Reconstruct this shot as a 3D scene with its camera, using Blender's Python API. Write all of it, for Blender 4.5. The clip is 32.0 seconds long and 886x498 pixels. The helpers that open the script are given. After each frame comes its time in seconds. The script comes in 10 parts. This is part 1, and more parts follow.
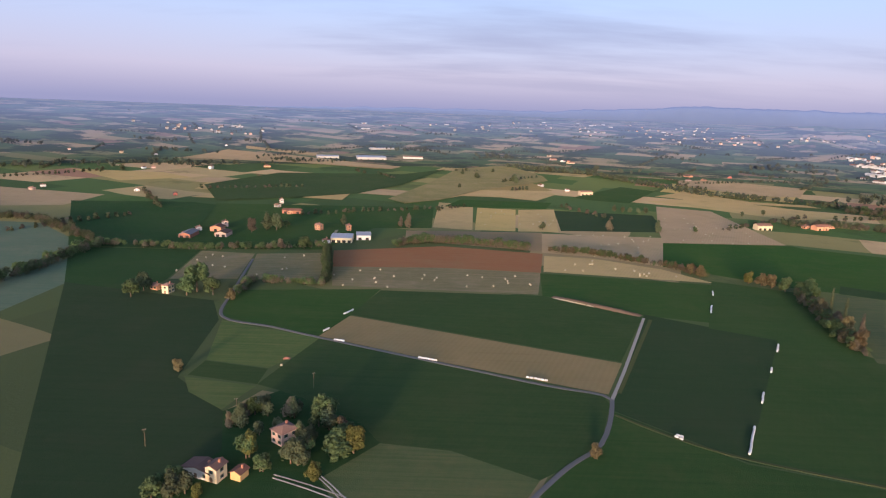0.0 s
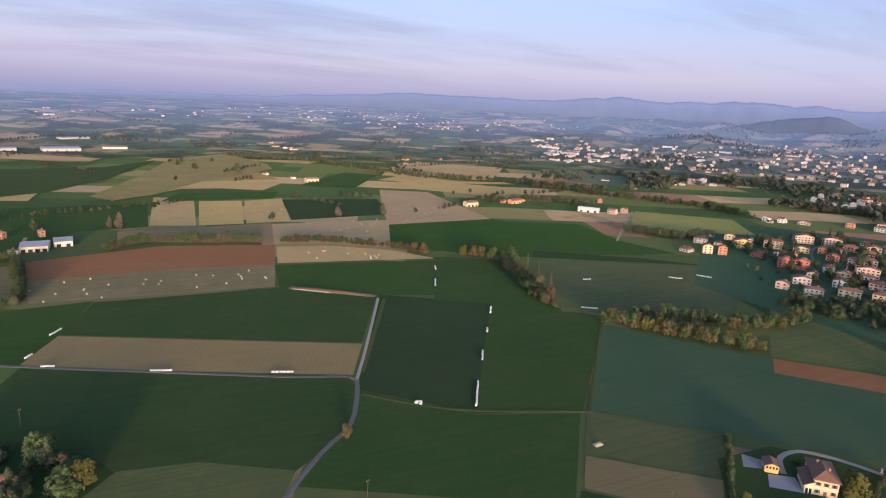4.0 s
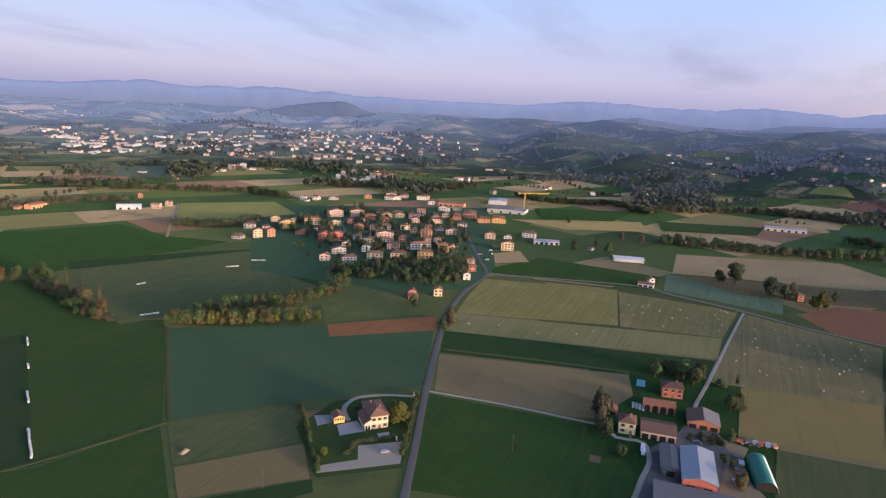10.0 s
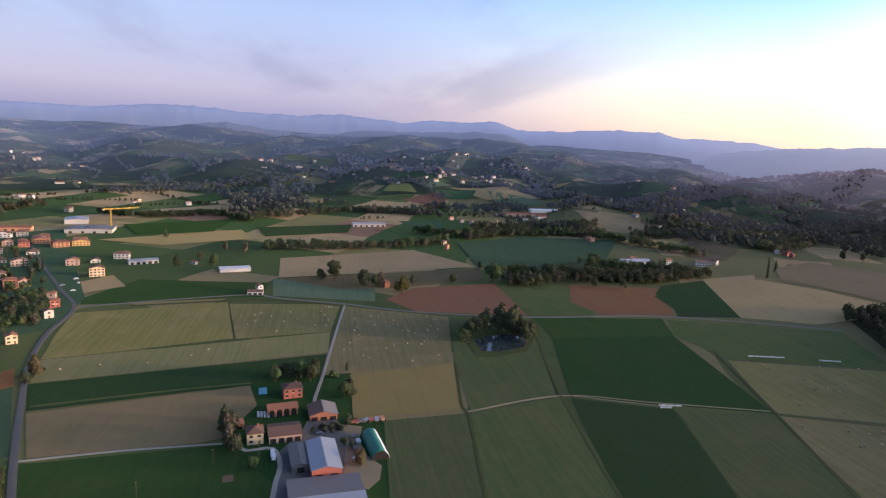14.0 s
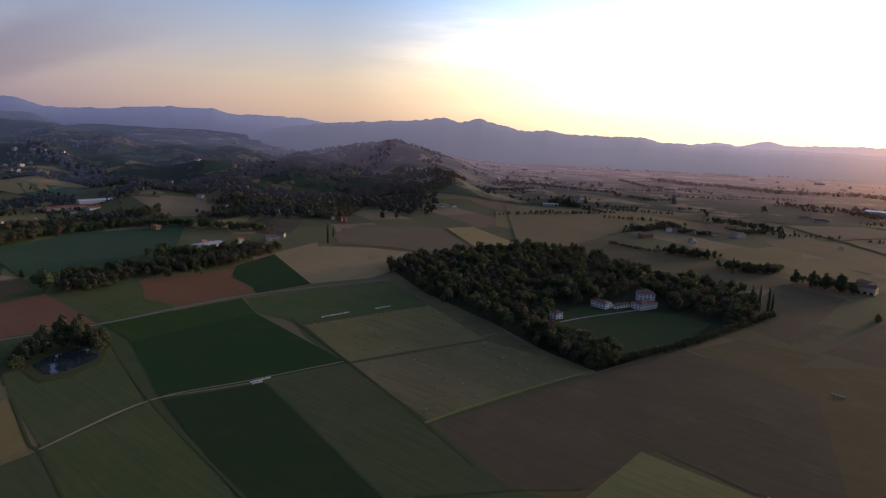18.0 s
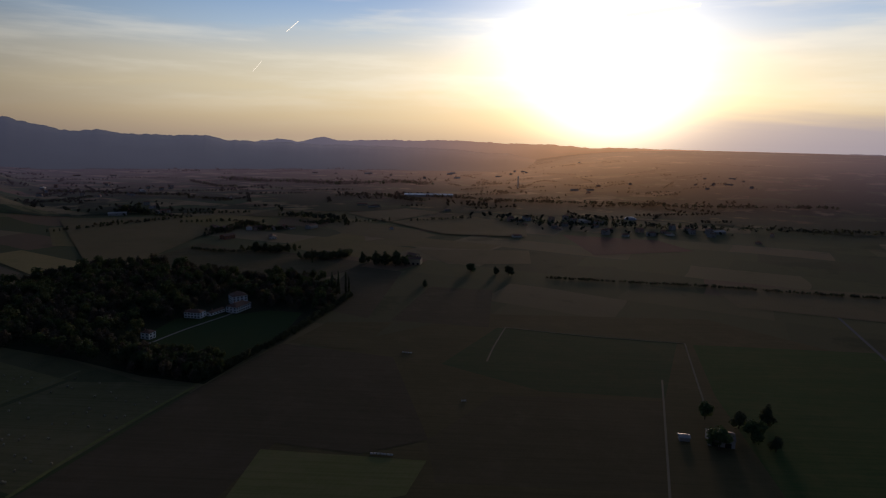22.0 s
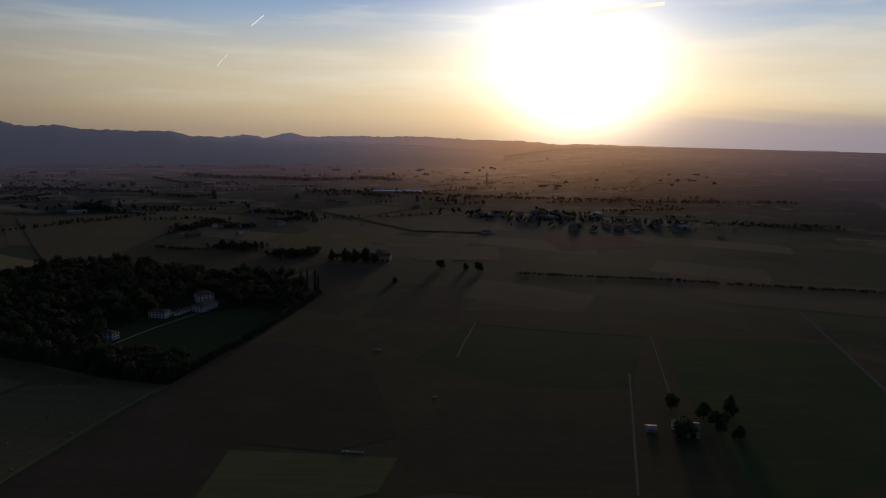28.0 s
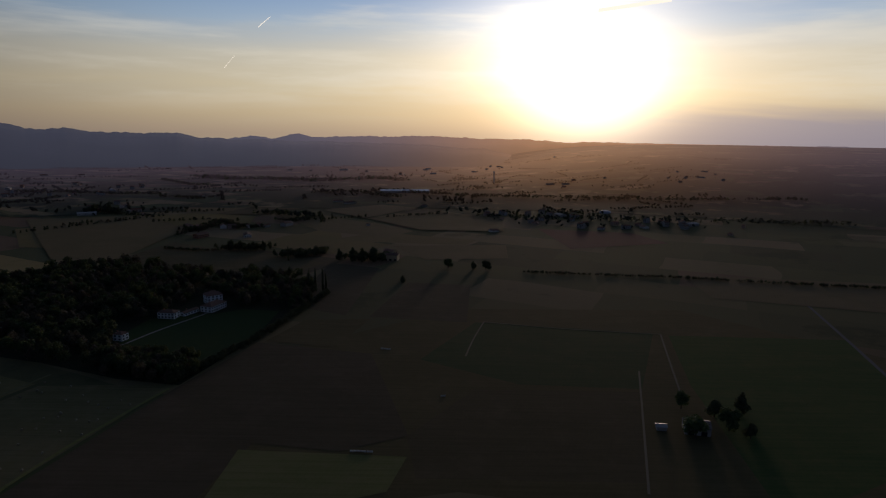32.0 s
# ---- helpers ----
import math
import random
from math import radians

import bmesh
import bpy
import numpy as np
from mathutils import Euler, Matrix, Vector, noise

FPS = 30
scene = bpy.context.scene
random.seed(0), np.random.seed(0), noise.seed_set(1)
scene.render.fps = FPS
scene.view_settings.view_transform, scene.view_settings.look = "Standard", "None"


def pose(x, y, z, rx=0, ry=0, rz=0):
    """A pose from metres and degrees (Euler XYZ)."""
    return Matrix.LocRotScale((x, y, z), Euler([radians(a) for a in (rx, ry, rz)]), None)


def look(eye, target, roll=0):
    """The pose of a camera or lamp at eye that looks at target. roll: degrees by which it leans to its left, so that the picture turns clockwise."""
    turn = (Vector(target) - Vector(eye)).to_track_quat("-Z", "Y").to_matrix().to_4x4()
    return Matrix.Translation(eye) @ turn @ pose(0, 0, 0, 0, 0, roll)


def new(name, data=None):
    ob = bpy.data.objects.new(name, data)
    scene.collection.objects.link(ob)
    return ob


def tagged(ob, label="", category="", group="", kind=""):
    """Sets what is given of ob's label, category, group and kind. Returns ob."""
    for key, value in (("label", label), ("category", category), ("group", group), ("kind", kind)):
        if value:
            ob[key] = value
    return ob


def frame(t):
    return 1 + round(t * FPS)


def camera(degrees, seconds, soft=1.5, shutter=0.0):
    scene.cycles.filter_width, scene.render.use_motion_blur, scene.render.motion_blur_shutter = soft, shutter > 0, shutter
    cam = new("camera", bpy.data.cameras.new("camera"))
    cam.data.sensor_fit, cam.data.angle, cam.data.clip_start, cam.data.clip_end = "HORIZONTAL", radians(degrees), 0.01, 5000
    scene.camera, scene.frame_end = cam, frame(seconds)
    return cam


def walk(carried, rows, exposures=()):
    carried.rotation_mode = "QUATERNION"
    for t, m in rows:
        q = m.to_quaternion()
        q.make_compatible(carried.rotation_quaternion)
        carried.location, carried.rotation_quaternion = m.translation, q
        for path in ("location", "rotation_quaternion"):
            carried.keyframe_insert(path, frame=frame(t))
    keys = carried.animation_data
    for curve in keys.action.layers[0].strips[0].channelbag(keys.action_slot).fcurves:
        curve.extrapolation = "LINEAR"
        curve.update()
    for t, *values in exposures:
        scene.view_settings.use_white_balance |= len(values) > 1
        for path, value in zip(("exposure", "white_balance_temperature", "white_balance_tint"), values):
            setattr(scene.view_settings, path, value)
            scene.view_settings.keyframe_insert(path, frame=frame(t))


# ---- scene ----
cam = camera(70.7, 32.0, soft=1.2)
PATH = [
    (0, (0.00, -0.00, 138.00), (0.17, 97.58, 116.13), 2.15),
    (0.5, (-0.50, -0.98, 138.58), (4.60, 96.33, 116.08), 1.91),
    (1, (-1.01, -1.72, 139.49), (9.20, 95.15, 116.84), 2.04),
    (1.5, (-1.58, -2.59, 140.22), (14.21, 93.53, 117.62), 2.29),
    (2, (-1.76, -3.06, 140.46), (19.15, 92.18, 118.29), 2.32),
    (2.5, (-2.20, -3.45, 140.95), (23.68, 90.48, 118.44), 2.22),
    (3, (-2.69, -3.98, 141.27), (28.38, 88.34, 118.63), 2.13),
    (3.5, (-3.24, -4.99, 141.79), (33.10, 85.43, 119.34), 2.43),
    (5.5, (-3.39, -7.52, 144.40), (51.58, 72.97, 122.05), 2.67),
    (6, (-4.10, -8.27, 145.06), (55.39, 69.08, 123.19), 2.54),
    (6.5, (-4.58, -8.97, 145.76), (59.15, 65.00, 124.11), 2.64),
    (7, (-5.41, -9.54, 146.29), (62.32, 60.83, 124.82), 2.62),
    (7.5, (-6.25, -10.13, 147.33), (65.34, 56.28, 125.78), 2.72),
    (8, (-7.04, -10.53, 147.87), (68.35, 51.85, 127.24), 2.59),
    (8.5, (-8.02, -11.15, 148.66), (70.56, 46.70, 126.79), 2.95),
    (9, (-9.14, -11.68, 149.37), (72.91, 41.12, 127.45), 2.70),
    (9.5, (-10.17, -11.94, 150.28), (75.36, 35.12, 128.61), 2.27),
    (10, (-10.98, -11.91, 151.21), (77.80, 28.71, 129.54), 2.81),
    (10.5, (-11.85, -12.22, 151.63), (79.46, 22.81, 130.77), 2.86),
    (11, (-12.04, -12.29, 152.20), (81.39, 16.63, 131.33), 3.55),
    (11.5, (-13.48, -12.25, 153.25), (82.00, 8.31, 131.76), 3.60),
    (12, (-14.95, -12.01, 154.58), (82.14, 0.28, 134.00), 3.44),
    (12.5, (-16.36, -12.06, 155.80), (81.46, -8.31, 135.37), 3.71),
    (13, (-17.42, -11.96, 157.09), (80.42, -15.52, 136.71), 3.65),
    (13.5, (-18.51, -11.75, 158.20), (79.04, -23.07, 139.33), 3.46),
    (15.5, (-23.03, -10.46, 162.69), (65.79, -52.41, 143.94), 2.95),
    (16, (-24.96, -10.12, 164.00), (60.06, -59.33, 145.32), 3.00),
    (16.5, (-26.48, -8.97, 165.19), (54.23, -64.87, 146.20), 2.59),
    (17, (-27.55, -8.08, 166.32), (48.17, -70.53, 147.16), 3.06),
    (17.5, (-28.88, -7.22, 167.03), (41.38, -75.99, 148.80), 2.47),
    (18, (-29.99, -5.57, 168.17), (33.54, -80.51, 149.49), 2.21),
    (18.5, (-30.93, -3.48, 169.08), (25.96, -83.52, 150.21), 1.79),
    (19, (-31.10, -1.27, 170.16), (19.14, -85.70, 151.54), 1.76),
    (19.5, (-30.93, 0.74, 171.35), (12.31, -87.51, 152.84), 1.83),
    (20, (-31.12, 3.41, 173.31), (5.06, -87.94, 154.72), 1.44),
    (20.5, (-30.59, 5.00, 174.30), (-2.17, -89.16, 156.20), 1.57),
    (21, (-29.97, 6.57, 175.25), (-9.44, -89.56, 156.90), 1.72),
    (21.5, (-29.54, 7.80, 176.11), (-17.08, -89.84, 158.46), 1.49),
    (22, (-29.30, 9.31, 177.32), (-24.87, -89.07, 159.96), 1.14),
    (22.5, (-29.32, 11.33, 178.61), (-32.65, -87.03, 160.85), 1.14),
    (23, (-29.76, 12.33, 179.19), (-37.84, -85.76, 161.45), 0.98),
    (23.5, (-30.13, 11.36, 178.64), (-37.40, -86.83, 161.15), 1.04),
    (24, (-29.15, 10.23, 177.88), (-36.06, -88.03, 160.63), 1.13),
    (24.5, (-29.48, 9.22, 177.64), (-34.74, -89.21, 160.74), 1.09),
    (25, (-29.68, 8.78, 177.25), (-33.63, -89.61, 159.81), 1.34),
    (25.5, (-29.35, 9.06, 176.93), (-32.79, -89.37, 159.64), 1.62),
    (26, (-29.24, 8.86, 177.24), (-31.36, -89.57, 159.72), 0.87),
    (26.5, (-29.51, 9.27, 177.53), (-30.89, -89.20, 160.15), 0.94),
    (28.5, (-28.85, 9.47, 177.50), (-29.17, -88.91, 159.57), 1.26),
    (29, (-29.15, 8.73, 176.43), (-29.25, -89.74, 159.02), 1.29),
    (29.5, (-29.26, 8.51, 176.66), (-28.94, -89.91, 158.97), 0.72),
    (30, (-29.41, 8.40, 176.70), (-28.78, -90.02, 158.97), 0.64),
    (30.5, (-29.03, 8.93, 176.70), (-28.39, -89.51, 159.10), 0.83),
    (31, (-28.77, 9.23, 176.69), (-28.19, -89.26, 159.36), 0.99),
    (31.5, (-29.28, 8.84, 176.86), (-28.78, -89.57, 159.14), 0.99),
    (32, (-29.15, 8.17, 176.68), (-28.40, -90.20, 158.72), 0.67),
]
EXPOSURES = [(0.0, 1.78, 6150, 16), (6.0, 1.78, 6150, 16), (9.0, 1.78, 6150, 16), (11.0, 1.8, 6150, 16), (13.0, 1.82, 6200, 16), (16.0, 1.42, 6400, 20), (17.0, 1.2, 6450, 22), (18.0, 0.7, 6450, 23), (19.0, 0.18, 6350, 23), (20.0, -0.33, 6150, 19), (21.0, -0.8, 5950, 17), (22.0, -1.2, 5850, 16), (23.0, -1.4, 5800, 16), (26.0, -1.4, 5800, 16), (29.0, -1.46, 5800, 16), (32.0, -1.46, 5800, 16)]
walk(cam, [(t, look(eye, target, roll)) for t, eye, target, roll in PATH], EXPOSURES)

# ---- sky, sun ----
SUN_BEARING, SUN_UP = -168.0, 4.6
SUN_WAY = Vector((math.sin(radians(SUN_BEARING)) * math.cos(radians(SUN_UP)), math.cos(radians(SUN_BEARING)) * math.cos(radians(SUN_UP)), math.sin(radians(SUN_UP))))


class Nodes:
    """A short way to wire node trees."""

    def __init__(self, tree):
        self.tree = tree
        tree.nodes.clear()

    def add(self, kind, inputs=None, **settings):
        node = self.tree.nodes.new("ShaderNode" + kind)
        for key, value in settings.items():
            setattr(node, key, value)
        for key, value in (inputs or {}).items():
            self.put(node.inputs[key], value)
        return node

    def put(self, socket, value):
        if isinstance(value, bpy.types.NodeSocket):
            self.tree.links.new(value, socket)
        elif hasattr(socket.default_value, "__len__") and not hasattr(value, "__len__"):
            socket.default_value = [value] * len(socket.default_value)
        elif hasattr(value, "__len__") and len(value) == 3 and len(socket.default_value) == 4:
            socket.default_value = (*value, 1)
        else:
            socket.default_value = value

    def math(self, op, a, b=0.0, c=0.0):
        return self.add("Math", {0: a, 1: b, 2: c}, operation=op).outputs[0]

    def vec(self, op, a, b=(0, 0, 0)):
        node = self.add("VectorMath", {0: a, 1: b}, operation=op)
        return node.outputs["Value" if op in ("DOT_PRODUCT", "LENGTH") else "Vector"]

    def mix(self, f, a, b, blend="MIX"):
        node = self.add("Mix", data_type="RGBA", blend_type=blend)
        self.put(node.inputs[0], f), self.put(node.inputs[6], a), self.put(node.inputs[7], b)
        return node.outputs[2]

    def ramp(self, f, stops, mode="LINEAR"):
        node = self.add("ValToRGB", {0: f})
        node.color_ramp.interpolation = mode
        el = node.color_ramp.elements
        while len(el) < len(stops):
            el.new(0.5)
        for e, (p, c) in zip(el, stops):
            e.position, e.color = p, (*c, 1) if len(c) == 3 else c
        return node.outputs[0]

    def smooth(self, f, a, b, lo=0.0, hi=1.0):
        node = self.add("MapRange", {0: f, 1: a, 2: b, 3: lo, 4: hi}, interpolation_type="SMOOTHSTEP")
        return node.outputs[0]

    def noise(self, vector, scale, detail=3.0, rough=0.55):
        return self.add("TexNoise", {"Vector": vector, "Scale": scale, "Detail": detail, "Roughness": rough}).outputs["Fac"]


world = bpy.data.worlds.new("sky")
scene.world = world
world.use_nodes = True
n = Nodes(world.node_tree)
sky = n.add("TexSky", sky_type="NISHITA", sun_disc=False, sun_elevation=radians(SUN_UP), sun_rotation=radians(SUN_BEARING), altitude=150, air_density=1.0, dust_density=2.2, ozone_density=1.5)
way = n.add("TexCoord").outputs["Generated"]
parts = n.add("SeparateXYZ", {0: way})
near_sun = n.vec("DOT_PRODUCT", way, tuple(SUN_WAY))
# thin streaks of high cloud, drawn out along the horizon
flat = n.add("CombineXYZ", {0: n.math("DIVIDE", parts.outputs[0], n.math("ADD", parts.outputs[2], 0.12)), 1: n.math("DIVIDE", parts.outputs[1], n.math("ADD", parts.outputs[2], 0.12))}).outputs[0]
streak = n.add("Mapping", {"Vector": flat, "Rotation": (0, 0, 0.5), "Scale": (0.5, 1.3, 1.0)}).outputs[0]
cloud = n.smooth(n.noise(streak, 0.5, 6, 0.55), 0.47, 0.68)
cloud = n.math("MULTIPLY", n.math("MULTIPLY", cloud, n.smooth(parts.outputs[2], 0.0, 0.07)), n.math("ADD", n.smooth(near_sun, 0.0, 0.4, 1.0, 0.25), n.smooth(near_sun, 0.6, 0.9, 0.0, 0.6)))
# clear evening air: lavender opposite the sun, blue above, gold round the sun
up = parts.outputs[2]
side = n.smooth(near_sun, 0.45, 0.98)
cold = n.ramp(up, [(0.0, (0.74, 0.76, 1.18)), (0.05, (1.18, 1.11, 1.5)), (0.16, (1.0, 1.26, 1.86)), (0.35, (0.5, 0.77, 1.52)), (0.7, (0.12, 0.22, 0.5))])
mild = n.ramp(up, [(0.0, (2.7, 2.0, 1.5)), (0.03, (3.2, 2.4, 1.6)), (0.07, (3.2, 2.7, 1.9)), (0.13, (2.2, 2.5, 2.6)), (0.2, (1.1, 2.0, 3.1)), (0.35, (0.5, 1.1, 2.4)), (0.8, (0.12, 0.22, 0.5))])
warm = n.ramp(up, [(0.0, (8.0, 6.0, 3.8)), (0.03, (10.5, 8.2, 4.6)), (0.07, (12.4, 10.2, 6.0)), (0.115, (11.5, 10.4, 7.4)), (0.16, (6.8, 8.6, 9.6)), (0.21, (3.8, 6.2, 9.2)), (0.35, (1.6, 3.2, 6.4)), (0.8, (0.12, 0.22, 0.5))])
air = n.mix(n.smooth(near_sun, -0.25, 0.62), cold, mild)
air = n.mix(side, air, warm)
colour = n.mix(0.88, sky.outputs[0], air)
colour = n.mix(n.math("MULTIPLY", cloud, 0.45), colour, n.mix(side, n.mix(n.smooth(near_sun, 0.0, 0.5), (0.58, 0.60, 0.92), (1.9, 1.8, 1.9)), (11.0, 9.8, 6.6)))
# long bands of thin high cloud that catch the low sun
band = n.noise(n.add("CombineXYZ", {0: n.math("MULTIPLY", parts.outputs[0], 2.2), 1: n.math("MULTIPLY", parts.outputs[1], 2.2), 2: n.math("MULTIPLY", up, 19.0)}).outputs[0], 1.0, 5, 0.6)
colour = n.mix(n.math("MULTIPLY", n.math("MULTIPLY", n.smooth(band, 0.45, 0.68), side), n.smooth(up, 0.02, 0.08, 0.0, 0.5)), colour, (14.0, 12.6, 9.2))
# a lavender bank of low cloud west of the sun
bank = n.math("MULTIPLY", n.smooth(n.vec("DOT_PRODUCT", way, (math.sin(radians(228)), math.cos(radians(228)), 0)), 0.72, 0.95), n.smooth(n.math("MULTIPLY_ADD", n.noise(streak, 1.6, 4), 0.03, up), 0.075, 0.03))
colour = n.mix(n.math("MULTIPLY", bank, 0.8), colour, (4.7, 4.2, 4.7))
# the sun's own glow: a wide flat gleam and a bright core
low = n.vec("NORMALIZE", n.vec("MULTIPLY", way, (1.0, 1.0, 2.6)))
low_sun = Vector((SUN_WAY.x, SUN_WAY.y, SUN_WAY.z * 2.6)).normalized()
gleam = n.math("POWER", n.math("MAXIMUM", n.vec("DOT_PRODUCT", low, tuple(low_sun)), 0.0), 26.0)
colour = n.mix(gleam, colour, (7.0, 5.0, 2.6), "ADD")
core = n.math("POWER", n.math("MAXIMUM", n.vec("DOT_PRODUCT", n.vec("NORMALIZE", n.vec("MULTIPLY", way, (1.0, 1.0, 1.4))), tuple(Vector((SUN_WAY.x, SUN_WAY.y, SUN_WAY.z * 1.35)).normalized())), 0.0), 220.0)
colour = n.mix(core, colour, (34.0, 28.0, 18.0), "ADD")
# the glare spreads through the thin cloud above the sun and is cut off by the haze below
veil_way = (math.sin(radians(SUN_BEARING - 2)) * math.cos(radians(7.5)), math.cos(radians(SUN_BEARING - 2)) * math.cos(radians(7.5)), math.sin(radians(7.5)))
veil = n.math("POWER", n.math("MAXIMUM", n.math("MULTIPLY_ADD", n.math("SUBTRACT", band, 0.5), 0.016, n.vec("DOT_PRODUCT", way, veil_way)), 0.0), 75.0)
colour = n.mix(n.math("MULTIPLY", veil, n.smooth(up, 0.03, 0.12)), colour, (11.0, 9.6, 7.0), "ADD")
n.add("OutputWorld", {0: n.add("Background", {0: colour, 1: 0.15}).outputs[0]})

sun_light = bpy.data.lights.new("sun", "SUN")
sun_light.energy, sun_light.angle, sun_light.color = 2.0, radians(7.0), (1.0, 0.64, 0.38)
sun = new("sun", sun_light)
sun.rotation_mode = "QUATERNION"
sun.rotation_quaternion = SUN_WAY.to_track_quat("Z", "Y")

# ---- materials ----
MATS = {}


def material(name, rough=0.85, metal=0.0, spec=0.3):
    """A new node material with a Principled shader; returns the wiring and the shader."""
    mat = bpy.data.materials.new(name)
    mat.use_nodes = True
    MATS[name] = mat
    w = Nodes(mat.node_tree)
    bsdf = w.add("BsdfPrincipled", {"Roughness": rough, "Diffuse Roughness": 0.3 if rough > 0.9 else 0.0, "Metallic": metal, "Specular IOR Level": spec})
    w.add("OutputMaterial", {0: bsdf.outputs[0]})
    return w, bsdf


def bump(w, bsdf, height, strength=0.4, distance=0.1):
    w.put(bsdf.inputs["Normal"], w.add("Bump", {"Height": height, "Strength": strength, "Distance": distance}).outputs[0])


def place(w):
    return w.add("NewGeometry").outputs["Position"]


def field_material(name, dark, light, dry, rows, turn, spacing, dryness=0.5):
    """Crop or stubble: soft patches, drying spots, fine grain and the lines of the machines."""
    w, b = material(name, 0.95, 0.0, 0.03)
    p = place(w)
    own = w.add("ObjectInfo").outputs["Random"]
    base = w.mix(w.noise(p, 0.012, 4), dark, light)
    base = w.mix(w.math("MULTIPLY", w.smooth(w.noise(p, 0.0085, 3, 0.5), 0.44, 0.68), dryness * 0.6), base, w.mix(0.75, base, dry))
    base = w.mix(w.math("MULTIPLY", w.smooth(w.noise(p, 0.028, 5, 0.65), 0.48, 0.74), dryness), base, dry)
    base = w.mix(w.math("MULTIPLY", w.noise(p, 0.9, 4, 0.7), 0.35), base, w.mix(0.5, base, dark), "MIX")
    base = w.mix(w.math("MULTIPLY", w.smooth(w.noise(p, 0.13, 5, 0.72), 0.45, 0.72), 0.5), base, w.mix(0.5, base, dry))
    base = w.mix(w.math("MULTIPLY", w.smooth(w.noise(p, 0.21, 4, 0.7), 0.5, 0.25), 0.45), base, w.mix(0.6, base, dark))
    turned = w.add("Mapping", {"Vector": p, "Rotation": (0, 0, turn)}).outputs[0]
    wave = w.add("TexWave", {"Vector": turned, "Scale": 1.0 / spacing, "Distortion": 0.6, "Detail": 2.0, "Detail Scale": 0.4}, wave_profile="SIN").outputs["Fac"]
    base = w.mix(w.math("MULTIPLY", wave, rows), base, w.mix(0.5, base, light))
    way = w.math("MULTIPLY_ADD", w.math("ROUND", own), 1.5708, turn)
    lines = w.add("Mapping", {"Vector": p, "Rotation": w.add("CombineXYZ", {2: way}).outputs[0], "Scale": (0.012, 0.42, 0.1)}).outputs[0]
    streak = w.noise(lines, 1.0, 5, 0.7)
    base = w.mix(w.math("MULTIPLY", w.smooth(streak, 0.42, 0.72), 0.75 * rows + 0.2), base, w.mix(0.55, base, dry))
    base = w.mix(w.math("MULTIPLY", w.smooth(streak, 0.52, 0.3), 0.65 * rows + 0.2), base, w.mix(0.5, base, w.mix(0.5, dark, (0.02, 0.03, 0.01))))
    tint = w.add("HueSaturation", {"Hue": w.math("MULTIPLY_ADD", own, 0.02, 0.49), "Saturation": w.math("MULTIPLY_ADD", own, 0.25, 0.87), "Value": w.math("MULTIPLY_ADD", own, 0.2, 0.9), "Color": base}).outputs[0]
    w.put(b.inputs["Base Color"], tint)
    bump(w, b, w.noise(p, 1.6, 4, 0.7), 0.6, 0.3)


field_material("green", (0.024, 0.057, 0.0165), (0.038, 0.077, 0.022), (0.062, 0.076, 0.028), 0.3, 0.5, 9, 0.5)
field_material("dgreen", (0.02, 0.047, 0.0175), (0.031, 0.062, 0.0225), (0.045, 0.058, 0.027), 0.3, 0.4, 9, 0.5)
# dark: green with the evening shade put into its colour
field_material("dark", (0.02593, 0.034, 0.01868), (0.03591, 0.0425, 0.02282), (0.05666, 0.0476, 0.0311), 0.3, 0.4, 12)
field_material("teal", (0.03864, 0.0782, 0.0429), (0.05434, 0.1012, 0.05491), (0.07487, 0.09775, 0.05491), 0.3, 0.2, 10, 0.5)
# green crop paled and blued to imitate haze over fields beyond about 500 m
field_material("mint", (0.07245, 0.1131, 0.07603), (0.1008, 0.1421, 0.09504), (0.1575, 0.1522, 0.1056), 0.4, 0.4, 10, 0.5)
field_material("meadow", (0.057, 0.088, 0.036), (0.084, 0.112, 0.042), (0.145, 0.128, 0.058), 0.5, 0.3, 11, 0.4)
field_material("hay", (0.1416, 0.1576, 0.05807), (0.2083, 0.2033, 0.07742), (0.2713, 0.2143, 0.1217), 0.5, 0.3, 10, 0.4)
field_material("olive", (0.1255, 0.1244, 0.05416), (0.1812, 0.163, 0.06886), (0.2775, 0.2123, 0.1182), 0.5, 0.5, 11, 0.55)
field_material("tan", (0.29, 0.2153, 0.1058), (0.39, 0.2891, 0.1512), (0.22, 0.1843, 0.081), 0.55, 0.45, 9, 0.75)
field_material("grey", (0.2525, 0.1953, 0.1417), (0.3375, 0.2558, 0.1848), (0.2013, 0.1831, 0.1068), 0.5, 0.5, 10, 0.7)
field_material("brown", (0.1673, 0.08091, 0.04898), (0.2218, 0.1072, 0.06431), (0.1804, 0.1226, 0.07272), 0.45, 0.6, 7, 0.5)
# moss, umber: crop tones, in the south also standing in for warm sunward glare
field_material("moss", (0.09354, 0.0799, 0.04199), (0.1265, 0.1045, 0.05599), (0.1705, 0.128, 0.07582), 0.4, 0.4, 10, 0.7)
field_material("umber", (0.187, 0.1389, 0.07279), (0.2509, 0.1877, 0.09635), (0.1574, 0.136, 0.06423), 0.5, 0.4, 10, 0.7)
field_material("rows", (0.1008, 0.09126, 0.05111), (0.2016, 0.1467, 0.09828), (0.0756, 0.09778, 0.03538), 0.9, 1.9, 4.5, 0.6)

